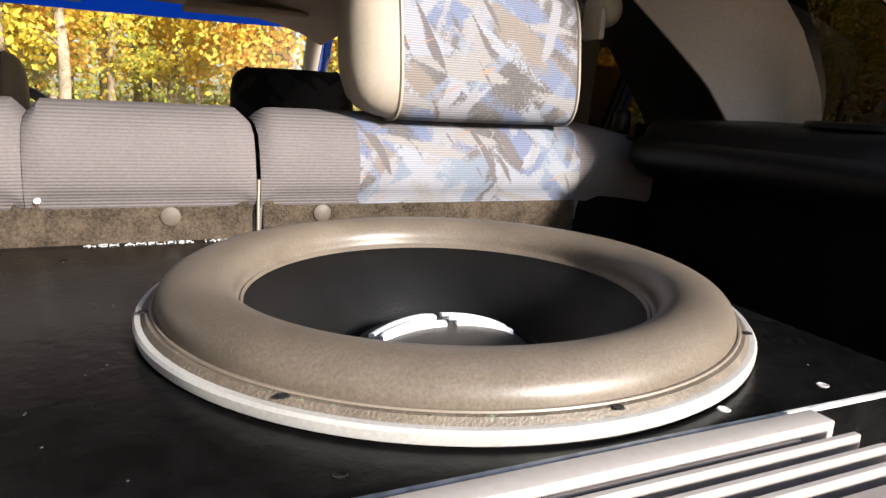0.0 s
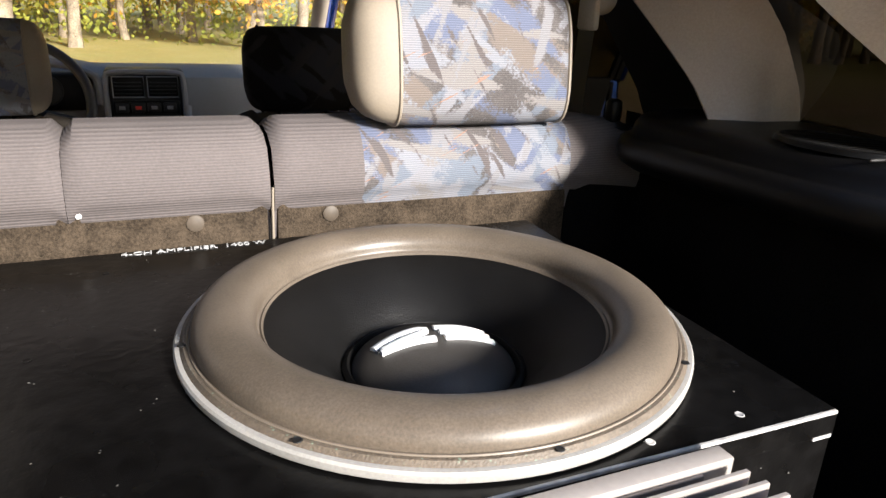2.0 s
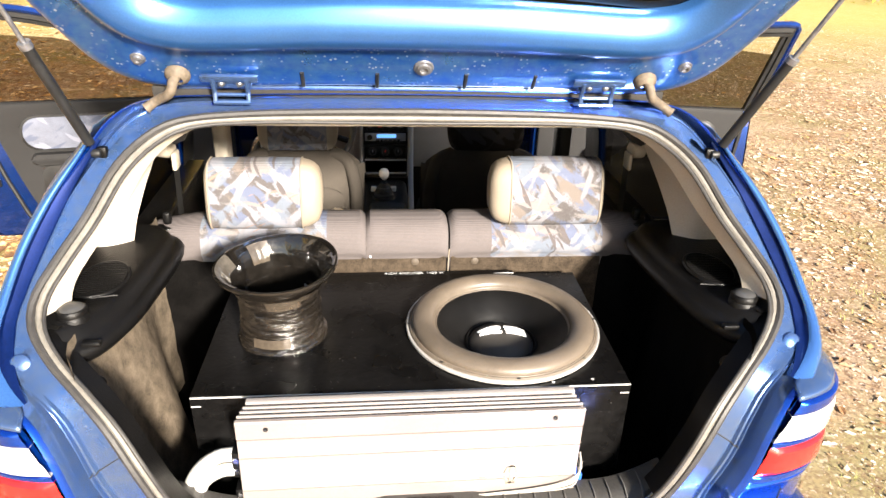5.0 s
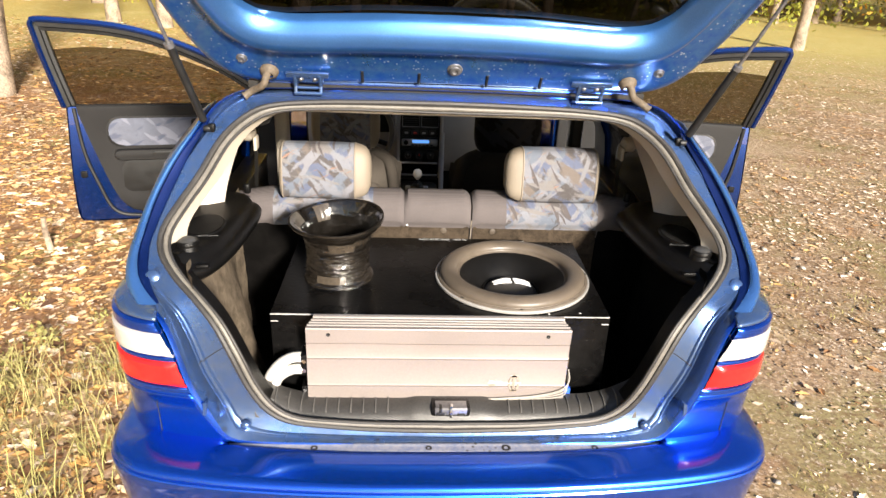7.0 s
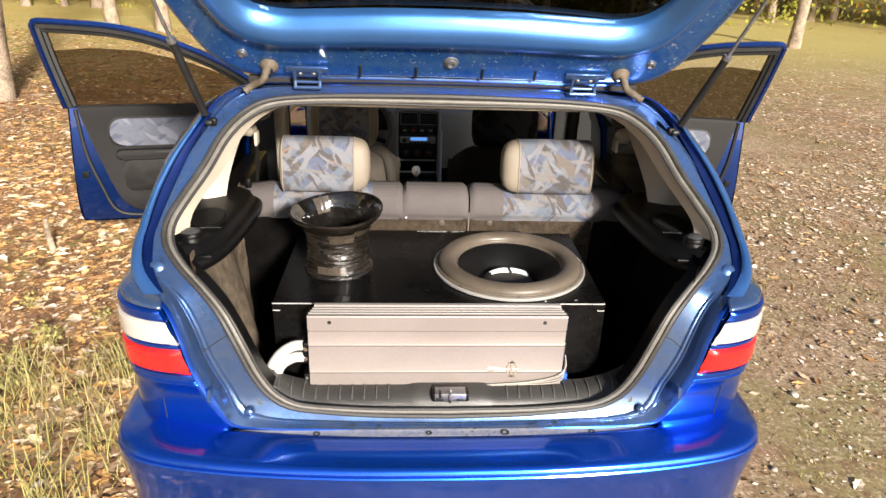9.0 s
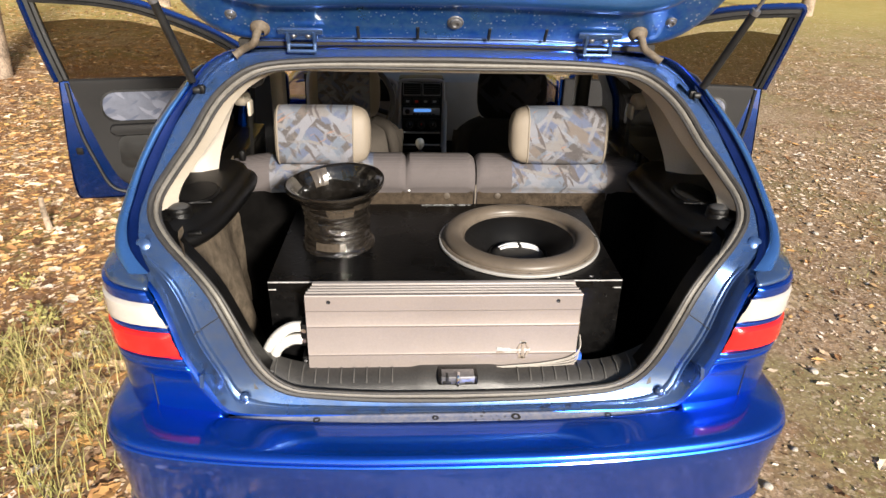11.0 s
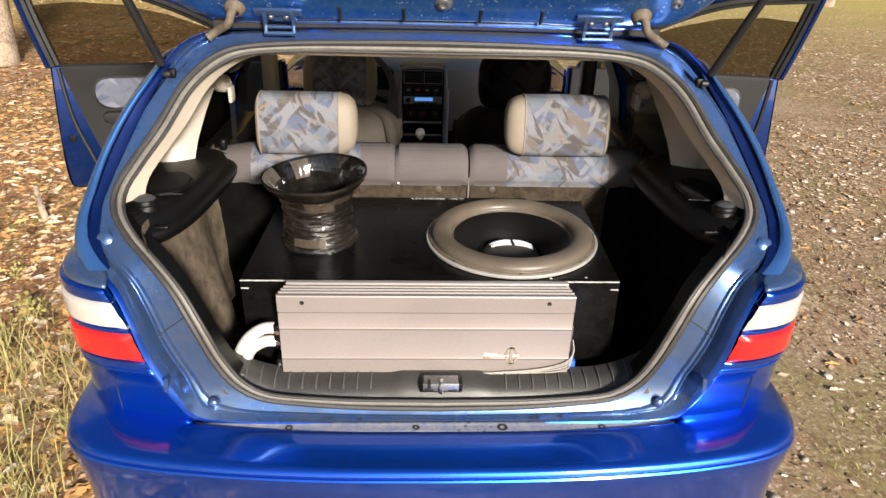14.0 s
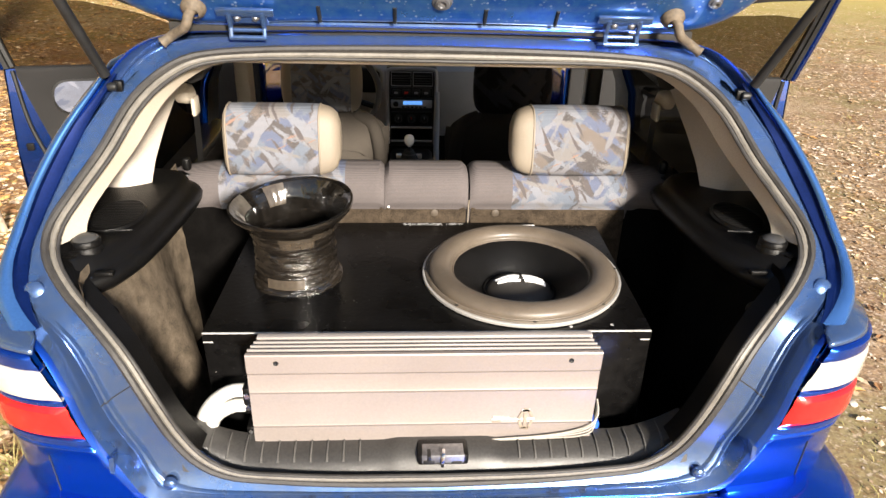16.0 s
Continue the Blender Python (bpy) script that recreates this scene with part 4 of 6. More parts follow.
# ---- tailgate, standing open ----
HIN = Vector((0, .705, 1.545))
TA = radians(54)
tu = Vector((0, -math.cos(TA), math.sin(TA)))     # along the gate, away from the hinge
tw = Vector((0, math.sin(TA), math.cos(TA)))      # out through its outer skin


def gate(x, u, w):
    return HIN + Vector((x, 0, 0)) + tu * u + tw * w


def gate_half(u):
    return float(np.interp(u, [0, .03, .08, .16, .30, .48, .62, .70, .78, 1.02], [.60, .655, .69, .735, .785, .83, .845, .82, .70, .58]))


def gate_bend(u):
    return -.55 * max(0, u - .68) ** 1.25


NX = 24
rows = []
for u in [i / 26 for i in range(27)]:
    hw = gate_half(u)
    rows.append([gate(x * hw, u, .035 + gate_bend(u) - .02 * abs(x) ** 4) for x in [2 * k / NX - 1 for k in range(NX + 1)]])
# outer skin with an opening for the window
bm = bmesh.new()
for i in range(26):
    u = (i + .5) / 26
    for k in range(NX):
        x = 2 * (k + .5) / NX - 1
        if not (.24 < u < .64 and abs(x) < .86):
            a, b = rows[i], rows[i + 1]
            bm.faces.new([bm.verts.new(q) for q in (a[k], a[k + 1], b[k + 1], b[k])])
bmesh.ops.remove_doubles(bm, verts=bm.verts, dist=.0004)
tgate = part("tailgate", bm, PAINT, car, "open blue tailgate seen from its inner side")
solid(tgate, .004, 0)
# inner frame: one pressed ring between the gate's outline and the window
def gate_ring(half, n=60):
    r = spl([(x, u, 0) for x, u in half], n)
    l = [Vector((-p.x, p.y, 0)) for p in r]
    return r + l[-2:0:-1]


G_OUT = gate_ring([(0, .012), (.25, .010), (.48, .0), (.58, .004), (.645, .030), (.695, .085), (.735, .17), (.785, .31), (.825, .48), (.838, .60), (.81, .67), (.70, .69), (.40, .69), (0, .69)])
G_IN = gate_ring([(0, .252), (.20, .249), (.36, .240), (.46, .236), (.53, .250), (.575, .285), (.60, .325), (.645, .43), (.68, .54), (.68, .60), (.63, .63), (.50, .64), (.25, .64), (0, .64)])


def gate_rows(prof):
    return [[gate(p.x * (1 - t) + q.x * t, p.y * (1 - t) + q.y * t, w) for p, q in zip(G_OUT, G_IN)] for t, w in prof]


header = part("gate_header", loft(gate_rows([(0, .030), (-.01, .008), (.015, -.002), (.06, -.008), (.12, -.010), (.50, -.012), (.56, -.015), (.60, -.024)]), close_v=True), HEADER_PAINT, tgate, "chalky blue painted inner frame of the tailgate")
part("gate_ridge", loft(gate_rows([(.60, -.024), (.625, -.034), (.66, -.042), (.71, -.0455), (.77, -.044), (.83, -.038), (.89, -.028), (.94, -.016), (.97, -.008), (1.0, .004), (1.0, .022)]), close_v=True), RIDGE, tgate, "glossy blue ridge round the rear window")
part("gate_hem", tube([gate(-.56 + 1.12 * k / 30, -.004, .006) for k in range(31)], .007, 8), JAMB, tgate, "rolled painted hem")
rows = []
for x in [2 * k / 30 - 1 for k in range(31)]:
    rows.append([gate(x * gate_half(u) * .97, u, w + gate_bend(u)) for u, w in ((.63, .02), (.635, -.02), (.66, -.035), (.74, -.035), (.85, -.035), (.95, -.03), (1.0, .02))])
part("gate_inner_panel", loft(rows), BLACK_TRIM, tgate, "black plastic inner panel")
rows = [[gate(x * gate_half(u) * .87, u, .028 - .02 * abs(x) ** 4) for x in [2 * k / 16 - 1 for k in range(17)]] for u in [.22 + .44 * i / 8 for i in range(9)]]
part("rear_window", loft(rows), PRIVACY, tgate, "dark tinted rear window glass")
# bolts, hinges, wiring hoses, locating dimples
def bolt(x, u, w, r, m, nm, label=""):
    c = gate(x, u, w)
    return part(nm, lathe([(r * 1.35, 0), (r * 1.25, .004), (r, .005), (r * .9, .010), (r * .55, .011), (r * .5, .006), (0, .006)], c, 20, axis=-tw), m, header, label)


bolt(.007, .085, -.0115, .017, STEEL, "centre_plug", "round metal plug")
for x in (-.595, .605):
    bolt(x, .100, -.010, .012, STEEL, "gate_bolt")
for x in (-.26, -.095, .105, .265):
    part("gate_slot", tube([gate(x, .020, -.010), gate(x, .065, -.012)], .0045, 6), BLACK_RUBBER, header)
for sgn in (1, -1):
    hx = sgn * .417
    hg = part("hinge", block(-.062, .062, -.005, .005, -.010, .010, .003, m=Matrix.Translation(gate(hx, .052, -.020)) @ Matrix.Rotation(radians(36), 4, "X")), JAMB, tgate, "dull blue painted hinge bracket")
    part("hinge_plate", block(-.045, .045, -.003, .003, -.016, .016, .002, m=Matrix.Translation(gate(hx, .034, -.016)) @ Matrix.Rotation(radians(36), 4, "X")), JAMB, hg)
    for dx in (-.036, .036):
        part("hinge_arm", tube([gate(hx + dx, .052, -.022), gate(hx + dx, .010, -.030), Vector((hx + dx, .672, 1.540)), Vector((hx + dx, .670, 1.522))], .0055, 8), JAMB, hg)
        part("hinge_bolt", lathe([(0, .007), (.005, .006), (.007, .003), (.009, 0)], gate(hx + dx * .55, .034, -.019), 10, axis=-tw), STEEL, hg)
    part("hinge_pin", tube([Vector((hx - .040, .670, 1.520)), Vector((hx + .040, .670, 1.520))], .0055, 8), JAMB, hg)
    part("hinge_bar", tube([gate(hx - .036, .006, -.026), gate(hx + .036, .006, -.026)], .0045, 8), JAMB, hg)
    a = gate(sgn * .525, .055, -.012)
    ho = part("wiring_hose", tube(spl([a, a + Vector((sgn * .006, -.022, -.012)), a + Vector((sgn * .014, -.028, -.035)), Vector((sgn * .575, .660, 1.525)), Vector((sgn * .600, .655, 1.508))], 16), [.016, .013, .011, .0105, .011, .0105, .011, .0105, .011, .0105, .011, .0105, .011, .0105, .011, .0105, .013], 10), HOSE, tgate, "dirty ribbed rubber wiring hose")
    part("hose_boot", lathe([(.027, 0), (.026, .008), (.018, .016), (.013, .02)], a, 20, axis=-tw), HOSE, ho)
    # gas strut
    foot = Vector((sgn * .694, .585, 1.428))
    top = gate(sgn * (gate_half(.52) - .04) + (.045 if sgn > 0 else 0), .56, -.045)
    d = (top - foot).normalized()
    stt = part("gas_strut", tube([foot + d * .03, foot + d * .27], .011, 14), BLACK_RUBBER, car, "black gas strut holding up the tailgate")
    part("strut_rod", tube([foot + d * .27, top], .005, 10), STEEL, stt, "thin steel rod")
    part("strut_end", lathe([(0, -.012), (.008, -.009), (.010, 0), (.008, .009), (0, .012)], foot, 14, axis=(1, 0, 0)), BLACK_RUBBER, stt)
    part("strut_collar", tube([foot + d * .262, foot + d * .275], .0125, 14), STEEL, stt)
    part("strut_bracket", block(sgn * .684 - .010, sgn * .684 + .010, .587, .605, 1.415, 1.440, .004), BLACK_TRIM, stt)

# ---- open front doors ----
def build_door(sgn):
    hinge = Vector((sgn * .82, 2.862 if sgn < 0 else 2.820, .038))
    ang = radians(77.5 if sgn < 0 else 80.5)
    along = Vector((sgn * math.sin(ang), -math.cos(ang), 0))
    out = Vector((sgn * math.cos(ang), math.sin(ang), 0))     # outer side of the leaf

    def at(s, z, w=0.0):
        lean = -(.06 if sgn < 0 else .26) * max(0, z - .98) ** 1.15
        return hinge + along * s * (1.180 if sgn < 0 else 1.125) + Vector((0, 0, z)) + out * (w + lean)
    zs = [.28 + .70 * i / 10 for i in range(11)]
    rows = [[at(s, z, .045 + .02 * math.sin(math.pi * (z - .2) / .85)) for z in zs] for s in [1.05 * i / 10 for i in range(11)]]
    door = part("front_door", loft(rows), PAINT, car, "open blue front door with cloth trim and half lowered tinted glass")
    rim = [at(0, .30), at(.55, .285), at(1.035, .285), at(1.073, .31), at(1.075, .55), at(1.05, .98)]
    pts = spl(rim, 40)
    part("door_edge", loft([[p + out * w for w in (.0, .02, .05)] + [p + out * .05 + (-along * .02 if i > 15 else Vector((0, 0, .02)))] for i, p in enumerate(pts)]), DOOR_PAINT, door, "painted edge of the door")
    def panel(outline, w0, w1, m, nm, label="", bev=.008):
        """A moulded panel on the inner side: its outline in metres along and up the door."""
        bm = bmesh.new()
        a = [bm.verts.new(at(q.x, q.y, -w0)) for q in outline]
        b = [bm.verts.new(at(q.x, q.y, -w1)) for q in outline]
        top = bm.faces.new(b)
        bm.faces.new(a[::-1])
        for i in range(len(a)):
            j = (i + 1) % len(a)
            bm.faces.new((a[i], a[j], b[j], b[i]))
        bmesh.ops.bevel(bm, geom=list(top.edges), offset=bev, segments=3, profile=.5, affect="EDGES")
        return part(nm, bm, m, door, label)

    def rounded(s0, s1, z0, z1, r=.03, n=6):
        out = []
        for cx, cz, a0 in ((s1 - r, z0 + r, -90), (s1 - r, z1 - r, 0), (s0 + r, z1 - r, 90), (s0 + r, z0 + r, 180)):
            out += [Vector((cx + r * math.cos(radians(a0 + 90 * k / n)), cz + r * math.sin(radians(a0 + 90 * k / n)))) for k in range(n + 1)]
        return out
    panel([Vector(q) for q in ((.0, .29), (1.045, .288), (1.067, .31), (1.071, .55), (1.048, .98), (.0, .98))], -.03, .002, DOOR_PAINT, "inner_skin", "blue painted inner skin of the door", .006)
    card = [Vector((q.x, q.y)) for q in spl([(.02, .36, 0), (.45, .335, 0), (.74, .335, 0), (.83, .365, 0), (.885, .47, 0), (.945, .70, 0), (1.0, .95, 0), (1.005, .99, 0)], 24)] + [Vector((.02, .99))]
    panel(card, .002, .030, DOOR_CARD, "door_card", "charcoal plastic door card", .012)
    panel(rounded(.28, .885, .745, .925, .07), .028, .034, BLACK_RUBBER, "insert_edge", "", .003)
    panel(rounded(.29, .875, .755, .915, .065), .030, .040, INSERT, "cloth_insert", "pale blue-grey patterned cloth insert", .006)
    panel(rounded(.26, .86, .68, .735, .025), .028, .075, DOOR_CARD, "armrest", "charcoal armrest with a pull", .012)
    panel(rounded(.50, .68, .705, .728, .010), .073, .080, BLACK_RUBBER, "pull_recess", "", .003)
    panel(rounded(.20, .84, .47, .665, .05), .028, .033, BLACK_RUBBER, "door_pocket", "black recessed lower pocket", .003)
    panel(rounded(.37, .49, .858, .910, .015), .038, .050, BLACK_TRIM, "handle_cup", "black inner door handle cup", .005)
    panel(rounded(.40, .47, .874, .893, .008), .050, .058, STEEL, "inner_handle", "", .003)
    part("door_seal", tube(spl([at(1.018, .97, -.004), at(1.0, .70, -.006), at(.955, .50, -.006), at(.91, .36, -.006), at(.83, .315, -.006), at(.5, .31, -.006)], 30), .011, 8), BLACK_RUBBER, door, "black rubber door seal")
    lk = panel(rounded(1.005, 1.035, .56, .60, .006), .0, .012, BLACK_TRIM, "door_latch", "steel door latch", .003)
    # window frame
    fr = [at(.06, .98), at(.12, 1.05), at(.33, 1.22), at(.60, 1.36), at(.80, 1.415), at(1.02, 1.437), at(1.112, 1.440), at(1.120, 1.430), at(1.09, 1.22), at(1.045, .98)]
    pts = spl(fr[:6], 24) + spl(fr[5:8], 8)[1:] + spl(fr[7:], 10)[1:]
    nrm = []
    for i, p in enumerate(pts):
        t = (pts[min(i + 1, len(pts) - 1)] - pts[max(i - 1, 0)]).normalized()
        q = out.cross(t).normalized()
        nrm.append(q if q.dot(at(.6, 1.05) - p) > 0 else -q)
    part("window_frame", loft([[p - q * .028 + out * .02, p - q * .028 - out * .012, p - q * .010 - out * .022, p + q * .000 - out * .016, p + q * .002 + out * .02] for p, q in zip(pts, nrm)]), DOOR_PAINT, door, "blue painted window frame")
    part("frame_seal", loft([[p + q * .000 - out * .012, p + q * .004 - out * .026, p + q * .024 - out * .024, p + q * .028 - out * .008] for p, q in zip(pts, nrm)]), BLACK_RUBBER, door, "black rubber frame seal")
    part("window_seal", loft([[p + q * .027 - out * .010, p + q * .030 - out * .018, p + q * .046 - out * .014, p + q * .050 + out * .01] for p, q in zip(pts, nrm)]), BLACK_RUBBER, door, "black rubber window channel")
    # glass wound part of the way down
    gl = []
    for i in range(19):
        s = .13 + (1.06 - .13) * i / 18
        topz = float(np.interp(s, [.13, .30, .5, .7, .9, 1.06], [1.03, 1.15, 1.24, 1.295, 1.31, 1.295]))
        gl.append([at(s, .97 + (topz - .97) * k / 5, .002) for k in range(6)])
    part("door_glass", loft(gl), TINTED, door, "dark tinted door glass wound part way down")
    panel([Vector(q) for q in ((.03, .98), (.17, .98), (.16, 1.07), (.11, 1.03))], -.02, .02, BLACK_TRIM, "mirror_foot", "black mirror corner", .005)


for sgn in (1, -1):
    build_door(sgn)

# ---- subwoofer box ----
BX0, BX1, BY0, BY1, BZ0, BZ1 = -.497, .454, .314, .835, .602, .982
wbox = thing("subwoofer_box", (0, .57, BZ0), "large black-painted wooden subwoofer box in the car boot", "speaker box")
def holed_top():
    """The top board with round holes for the driver and the port."""
    bm = bmesh.new()
    loops = [[(BX0, BY0), (BX1, BY0), (BX1, BY1), (BX0, BY1)]]
    for cx, cy, r in ((.2090, .544, .222), (-.334, .562, .091)):
        loops.append([(cx + r * math.cos(2 * math.pi * k / 64), cy + r * math.sin(2 * math.pi * k / 64)) for k in range(64)])
    edges = []
    for lp in loops:
        v = [bm.verts.new((x, y, BZ1)) for x, y in lp]
        edges += [bm.edges.new((v[i], v[(i + 1) % len(v)])) for i in range(len(v))]
    bmesh.ops.triangle_fill(bm, use_beauty=True, use_dissolve=False, edges=edges)
    g = bmesh.ops.extrude_face_region(bm, geom=bm.faces[:])
    for v in g["geom"]:
        if isinstance(v, bmesh.types.BMVert):
            v.co.z -= .022
    return bm


part("top_panel", holed_top(), BOXPAINT, wbox, "scuffed glossy black top panel")
part("front_panel", block(BX0, BX1, BY0 + .001, BY0 + .022, BZ0, BZ1 - .0225, .001, 1), BOXPAINT, wbox)
part("back_panel", block(BX0, BX1, BY1 - .022, BY1 - .001, BZ0, BZ1 - .0225, .001, 1), BOXPAINT, wbox)
part("side_panel", block(BX0, BX0 + .022, BY0 + .0225, BY1 - .0225, BZ0, BZ1 - .0225, .001, 1), BOXPAINT, wbox)
part("side_panel", block(BX1 - .022, BX1, BY0 + .0225, BY1 - .0225, BZ0, BZ1 - .0225, .001, 1), BOXPAINT, wbox)
part("worn_edge", block(BX0 + .001, BX1 - .001, BY0 - .0012, BY0 + .0022, BZ1 - .0024, BZ1 + .0008, .0006, 1), EDGEWEAR, wbox, "bare worn front edge")
for x in (BX0 + .001, BX1 - .022):
    part("edge_chip", block(x, x + .02, BY0 - .0008, BY0 + .002, BZ1 - .024, BZ1 - .021), EDGEWEAR, wbox)
for x, y in ((-.46, .36), (-.39, .345), (-.24, .342), (-.08, .338), (.055, .336), (.283, .330), (.373, .336), (.43, .40), (.44, .62), (-.47, .60), (-.15, .60), (-.10, .79), (-.42, .80)):
    part("screw_head", lathe([(0, .0002), (.0025, .0002), (.0034, .0006), (.004, .0001)], (x, y, BZ1), 12), EDGEWEAR if x in (.283, .373) else BOXPAINT, wbox)

# ---- subwoofer driver ----
SC = (.2090, .544, BZ1 + .013)
KS = .982


def scaled(profile):
    return [(r * KS, h) for r, h in profile]


sub = thing("subwoofer", SC, "big subwoofer with a brown-grey rubber surround and aluminium rim", "subwoofer")
part("basket_rim", lathe(scaled([(.222, .004), (.228, .0075), (.238, .0094), (.2420, .0090), (.2436, .0070), (.2434, .0030), (.2428, .0008), (.24, .0006)]), SC, 128), ALU, sub, "bright cast aluminium rim")
part("spacer_ring", lathe(scaled([(.240, .001), (.2385, -.0005), (.2375, -.004), (.236, -.018), (.20, -.018)]), SC, 96), BLACK_RUBBER, sub, "black sealing ring")
part("surround_lip", lathe(scaled([(.2295, .0136), (.2302, .0146), (.2316, .0147), (.2322, .0136)]), SC, 128), LIP, sub, "thin pale moulded lip")
part("gasket", lathe(scaled([(.216, .010), (.220, .0136), (.235, .0130), (.2385, .0090)]), SC, 128), GASKET, sub, "speckled rubber gasket ring")
sp = [(.2325, .0134), (.2300, .0141)]
for i in range(25):
    a = math.pi * i / 24
    sp.append((.2005 + .0285 * math.cos(a), .0140 + .0212 * math.sin(a) ** .85))
sp += [(.1712, .012), (.169, .0105), (.1675, .0115), (.1655, .009)]
part("surround", lathe(scaled(sp), SC, 160), SURROUND, sub, "fat half-roll rubber surround")
part("cone", lathe(scaled([(.170, .009), (.166, .009), (.142, -.006), (.120, -.018), (.102, -.038), (.093, -.048), (.086, -.053)]), SC, 128), CONE, sub, "black pulp cone")
part("cap_ring", lathe(scaled([(.094, -.052), (.093, -.045), (.088, -.042), (.085, -.046), (.0845, -.053)]), SC, 96), CONE, sub)
dome = [(.0845 * math.sin(i / 14 * math.pi / 2), -.053 + .032 * math.cos(i / 14 * math.pi / 2)) for i in range(15)]
dust = part("dust_cap", lathe(scaled(dome), SC, 96), CAPDOME, sub, "domed black dust cap")


def on_dome(x, y, lift=.0012):
    r2 = x * x + y * y
    z = -.053 + .032 * math.sqrt(max(0, 1 - r2 / (.0845 * KS) ** 2)) + lift
    return Vector((SC[0] + x, SC[1] + y, SC[2] + z))


def dome_bar(path, w):
    rows = []
    c, q_ = math.cos(radians(-7)), math.sin(radians(-7))
    p = spl([(a * c - b * q_, a * q_ + b * c, 0) for a, b in path], 14)
    for i, q in enumerate(p):
        t = (p[min(i + 1, 14)] - p[max(i - 1, 0)]).normalized()
        nrm = Vector((-t.y, t.x, 0))
        rows.append([on_dome(q.x + nrm.x * w * k, q.y + nrm.y * w * k, lift) for k, lift in ((-.5, -.001), (-.48, .0030), (-.3, .0036), (.3, .0036), (.48, .0030), (.5, -.001))])
    bm = loft(rows)
    cap(bm, rows[0])
    cap(bm, rows[-1])
    return part("white_bar", bm, WHITE, dust, "white raised bar")


for k in range(3):
    dome_bar([(.006 + .003 * k, .030 - .0125 * k), (.03 + .003 * k, .031 - .0125 * k), (.060 + .002 * k, .028 - .012 * k)], .0090)
dome_bar([(-.060, .010), (-.034, .023), (-.012, .030), (-.004, .026), (-.008, .019), (-.024, .012), (-.052, .001)], .0090)
dome_bar([(-.054, -.003), (-.022, .002), (.002, .003)], .0090)
# mounting screws round the rim and small clips below
for k in range(8):
    a = radians(k * 45)
    c = (SC[0] + .2318 * math.cos(a), SC[1] + .2318 * math.sin(a), SC[2] + .0132)
    part("rim_screw", lathe([(0, .0002), (.0018, .0003), (.0028, .0007), (.0034, .0005), (.0038, 0)], c, 10), BLACK_RUBBER, sub)
part("rim_clip", block(.184, .196, .299, .307, BZ1, BZ1 + .005, .002), ALU, sub)

# ---- bass reflex port wrapped in tape ----
PC = Vector((-.334, .562, BZ1))
TALL = 1.08
port = thing("bass_port", PC, "flared bass port wrapped in shiny brown tape, standing on the box", "speaker port")
pp = [(.107, 0), (.1065, .006), (.100, .010), (.098, .015), (.0965, .03), (.0950, .055), (.0940, .080), (.0945, .100), (.097, .118), (.102, .131), (.110, .144), (.122, .157), (.131, .166), (.1365, .1725), (.1385, .178)]
inn = [(.1385, .178), (.1375, .183), (.133, .1835), (.126, .179), (.117, .169), (.1075, .154), (.100, .136), (.094, .11), (.090, .06), (.089, -.15)]


def crease(a, h, seed):
    """Long slanting creases of pulled tape, and finer puckers between them."""
    p = (math.cos(a) * .9 + seed, math.sin(a) * .9, (h + .012 * math.sin(a + seed)) * 62)
    q = (math.cos(a) * 2.2, math.sin(a) * 2.2 + seed, (h - .02 * math.cos(a)) * 150)
    return 1.3 * (1 - abs(noise.noise(p)) * 2.2) + .7 * (1 - abs(noise.noise(q)) * 2.0) - 1.0


def tilt_lathe(profile, wrinkle, n=128):
    rows = []
    for r, h in profile:
        row = []
        for k in range(n):
            a = 2 * math.pi * k / n
            f = max(0, (h - .085) / .095)
            wr = wrinkle * crease(a, h, 1.7) * (1 if h < .160 else .3)
            out = 1 + .03 * f * math.cos(2 * a + .6)
            row.append(PC + Vector(((r * out + wr) * math.cos(a), (r * out + wr) * math.sin(a) - .012 * f, h * TALL + .007 * f * math.cos(a) + .008 * f * math.sin(a) + .003 * f * math.sin(2 * a))))
        rows.append(row)
    return loft(rows, close_v=True)


fine = []
for (r0, h0), (r1, h1) in zip(pp, pp[1:]):
    for k in range(8):
        fine.append((r0 + (r1 - r0) * k / 8, h0 + (h1 - h0) * k / 8))
fine.append(pp[-1])
part("outer_wrap", tilt_lathe(fine, .0024), TAPE, port, "crinkled glossy brown tape wrap")
fine_in = []
for (r0, h0), (r1, h1) in zip(inn[:-1], inn[1:-1]):
    for k in range(4):
        fine_in.append((r0 + (r1 - r0) * k / 4, h0 + (h1 - h0) * k / 4))
fine_in += inn[-2:]
part("flare_inside", tilt_lathe(fine_in, .0011), TAPE_IN, port, "glossy black inside of the flare")


def port_patch(a0, a1, profile, lift, m, nm, label=""):
    rows = []
    for r, h in profile:
        row = []
        for i in range(13):
            a = radians(a0 + (a1 - a0) * i / 12)
            f = max(0, (h - .085) / .095)
            rr = r * (1 + .03 * f * math.cos(2 * a + .6)) + lift + .0016 * noise.noise((i * .8, h * 120, 3))
            row.append(PC + Vector((rr * math.cos(a), rr * math.sin(a) - .012 * f, h * TALL + .007 * f * math.cos(a) + .008 * f * math.sin(a) + .003 * f * math.sin(2 * a))))
        rows.append(row)
    return part(nm, loft(rows), m, port, label)


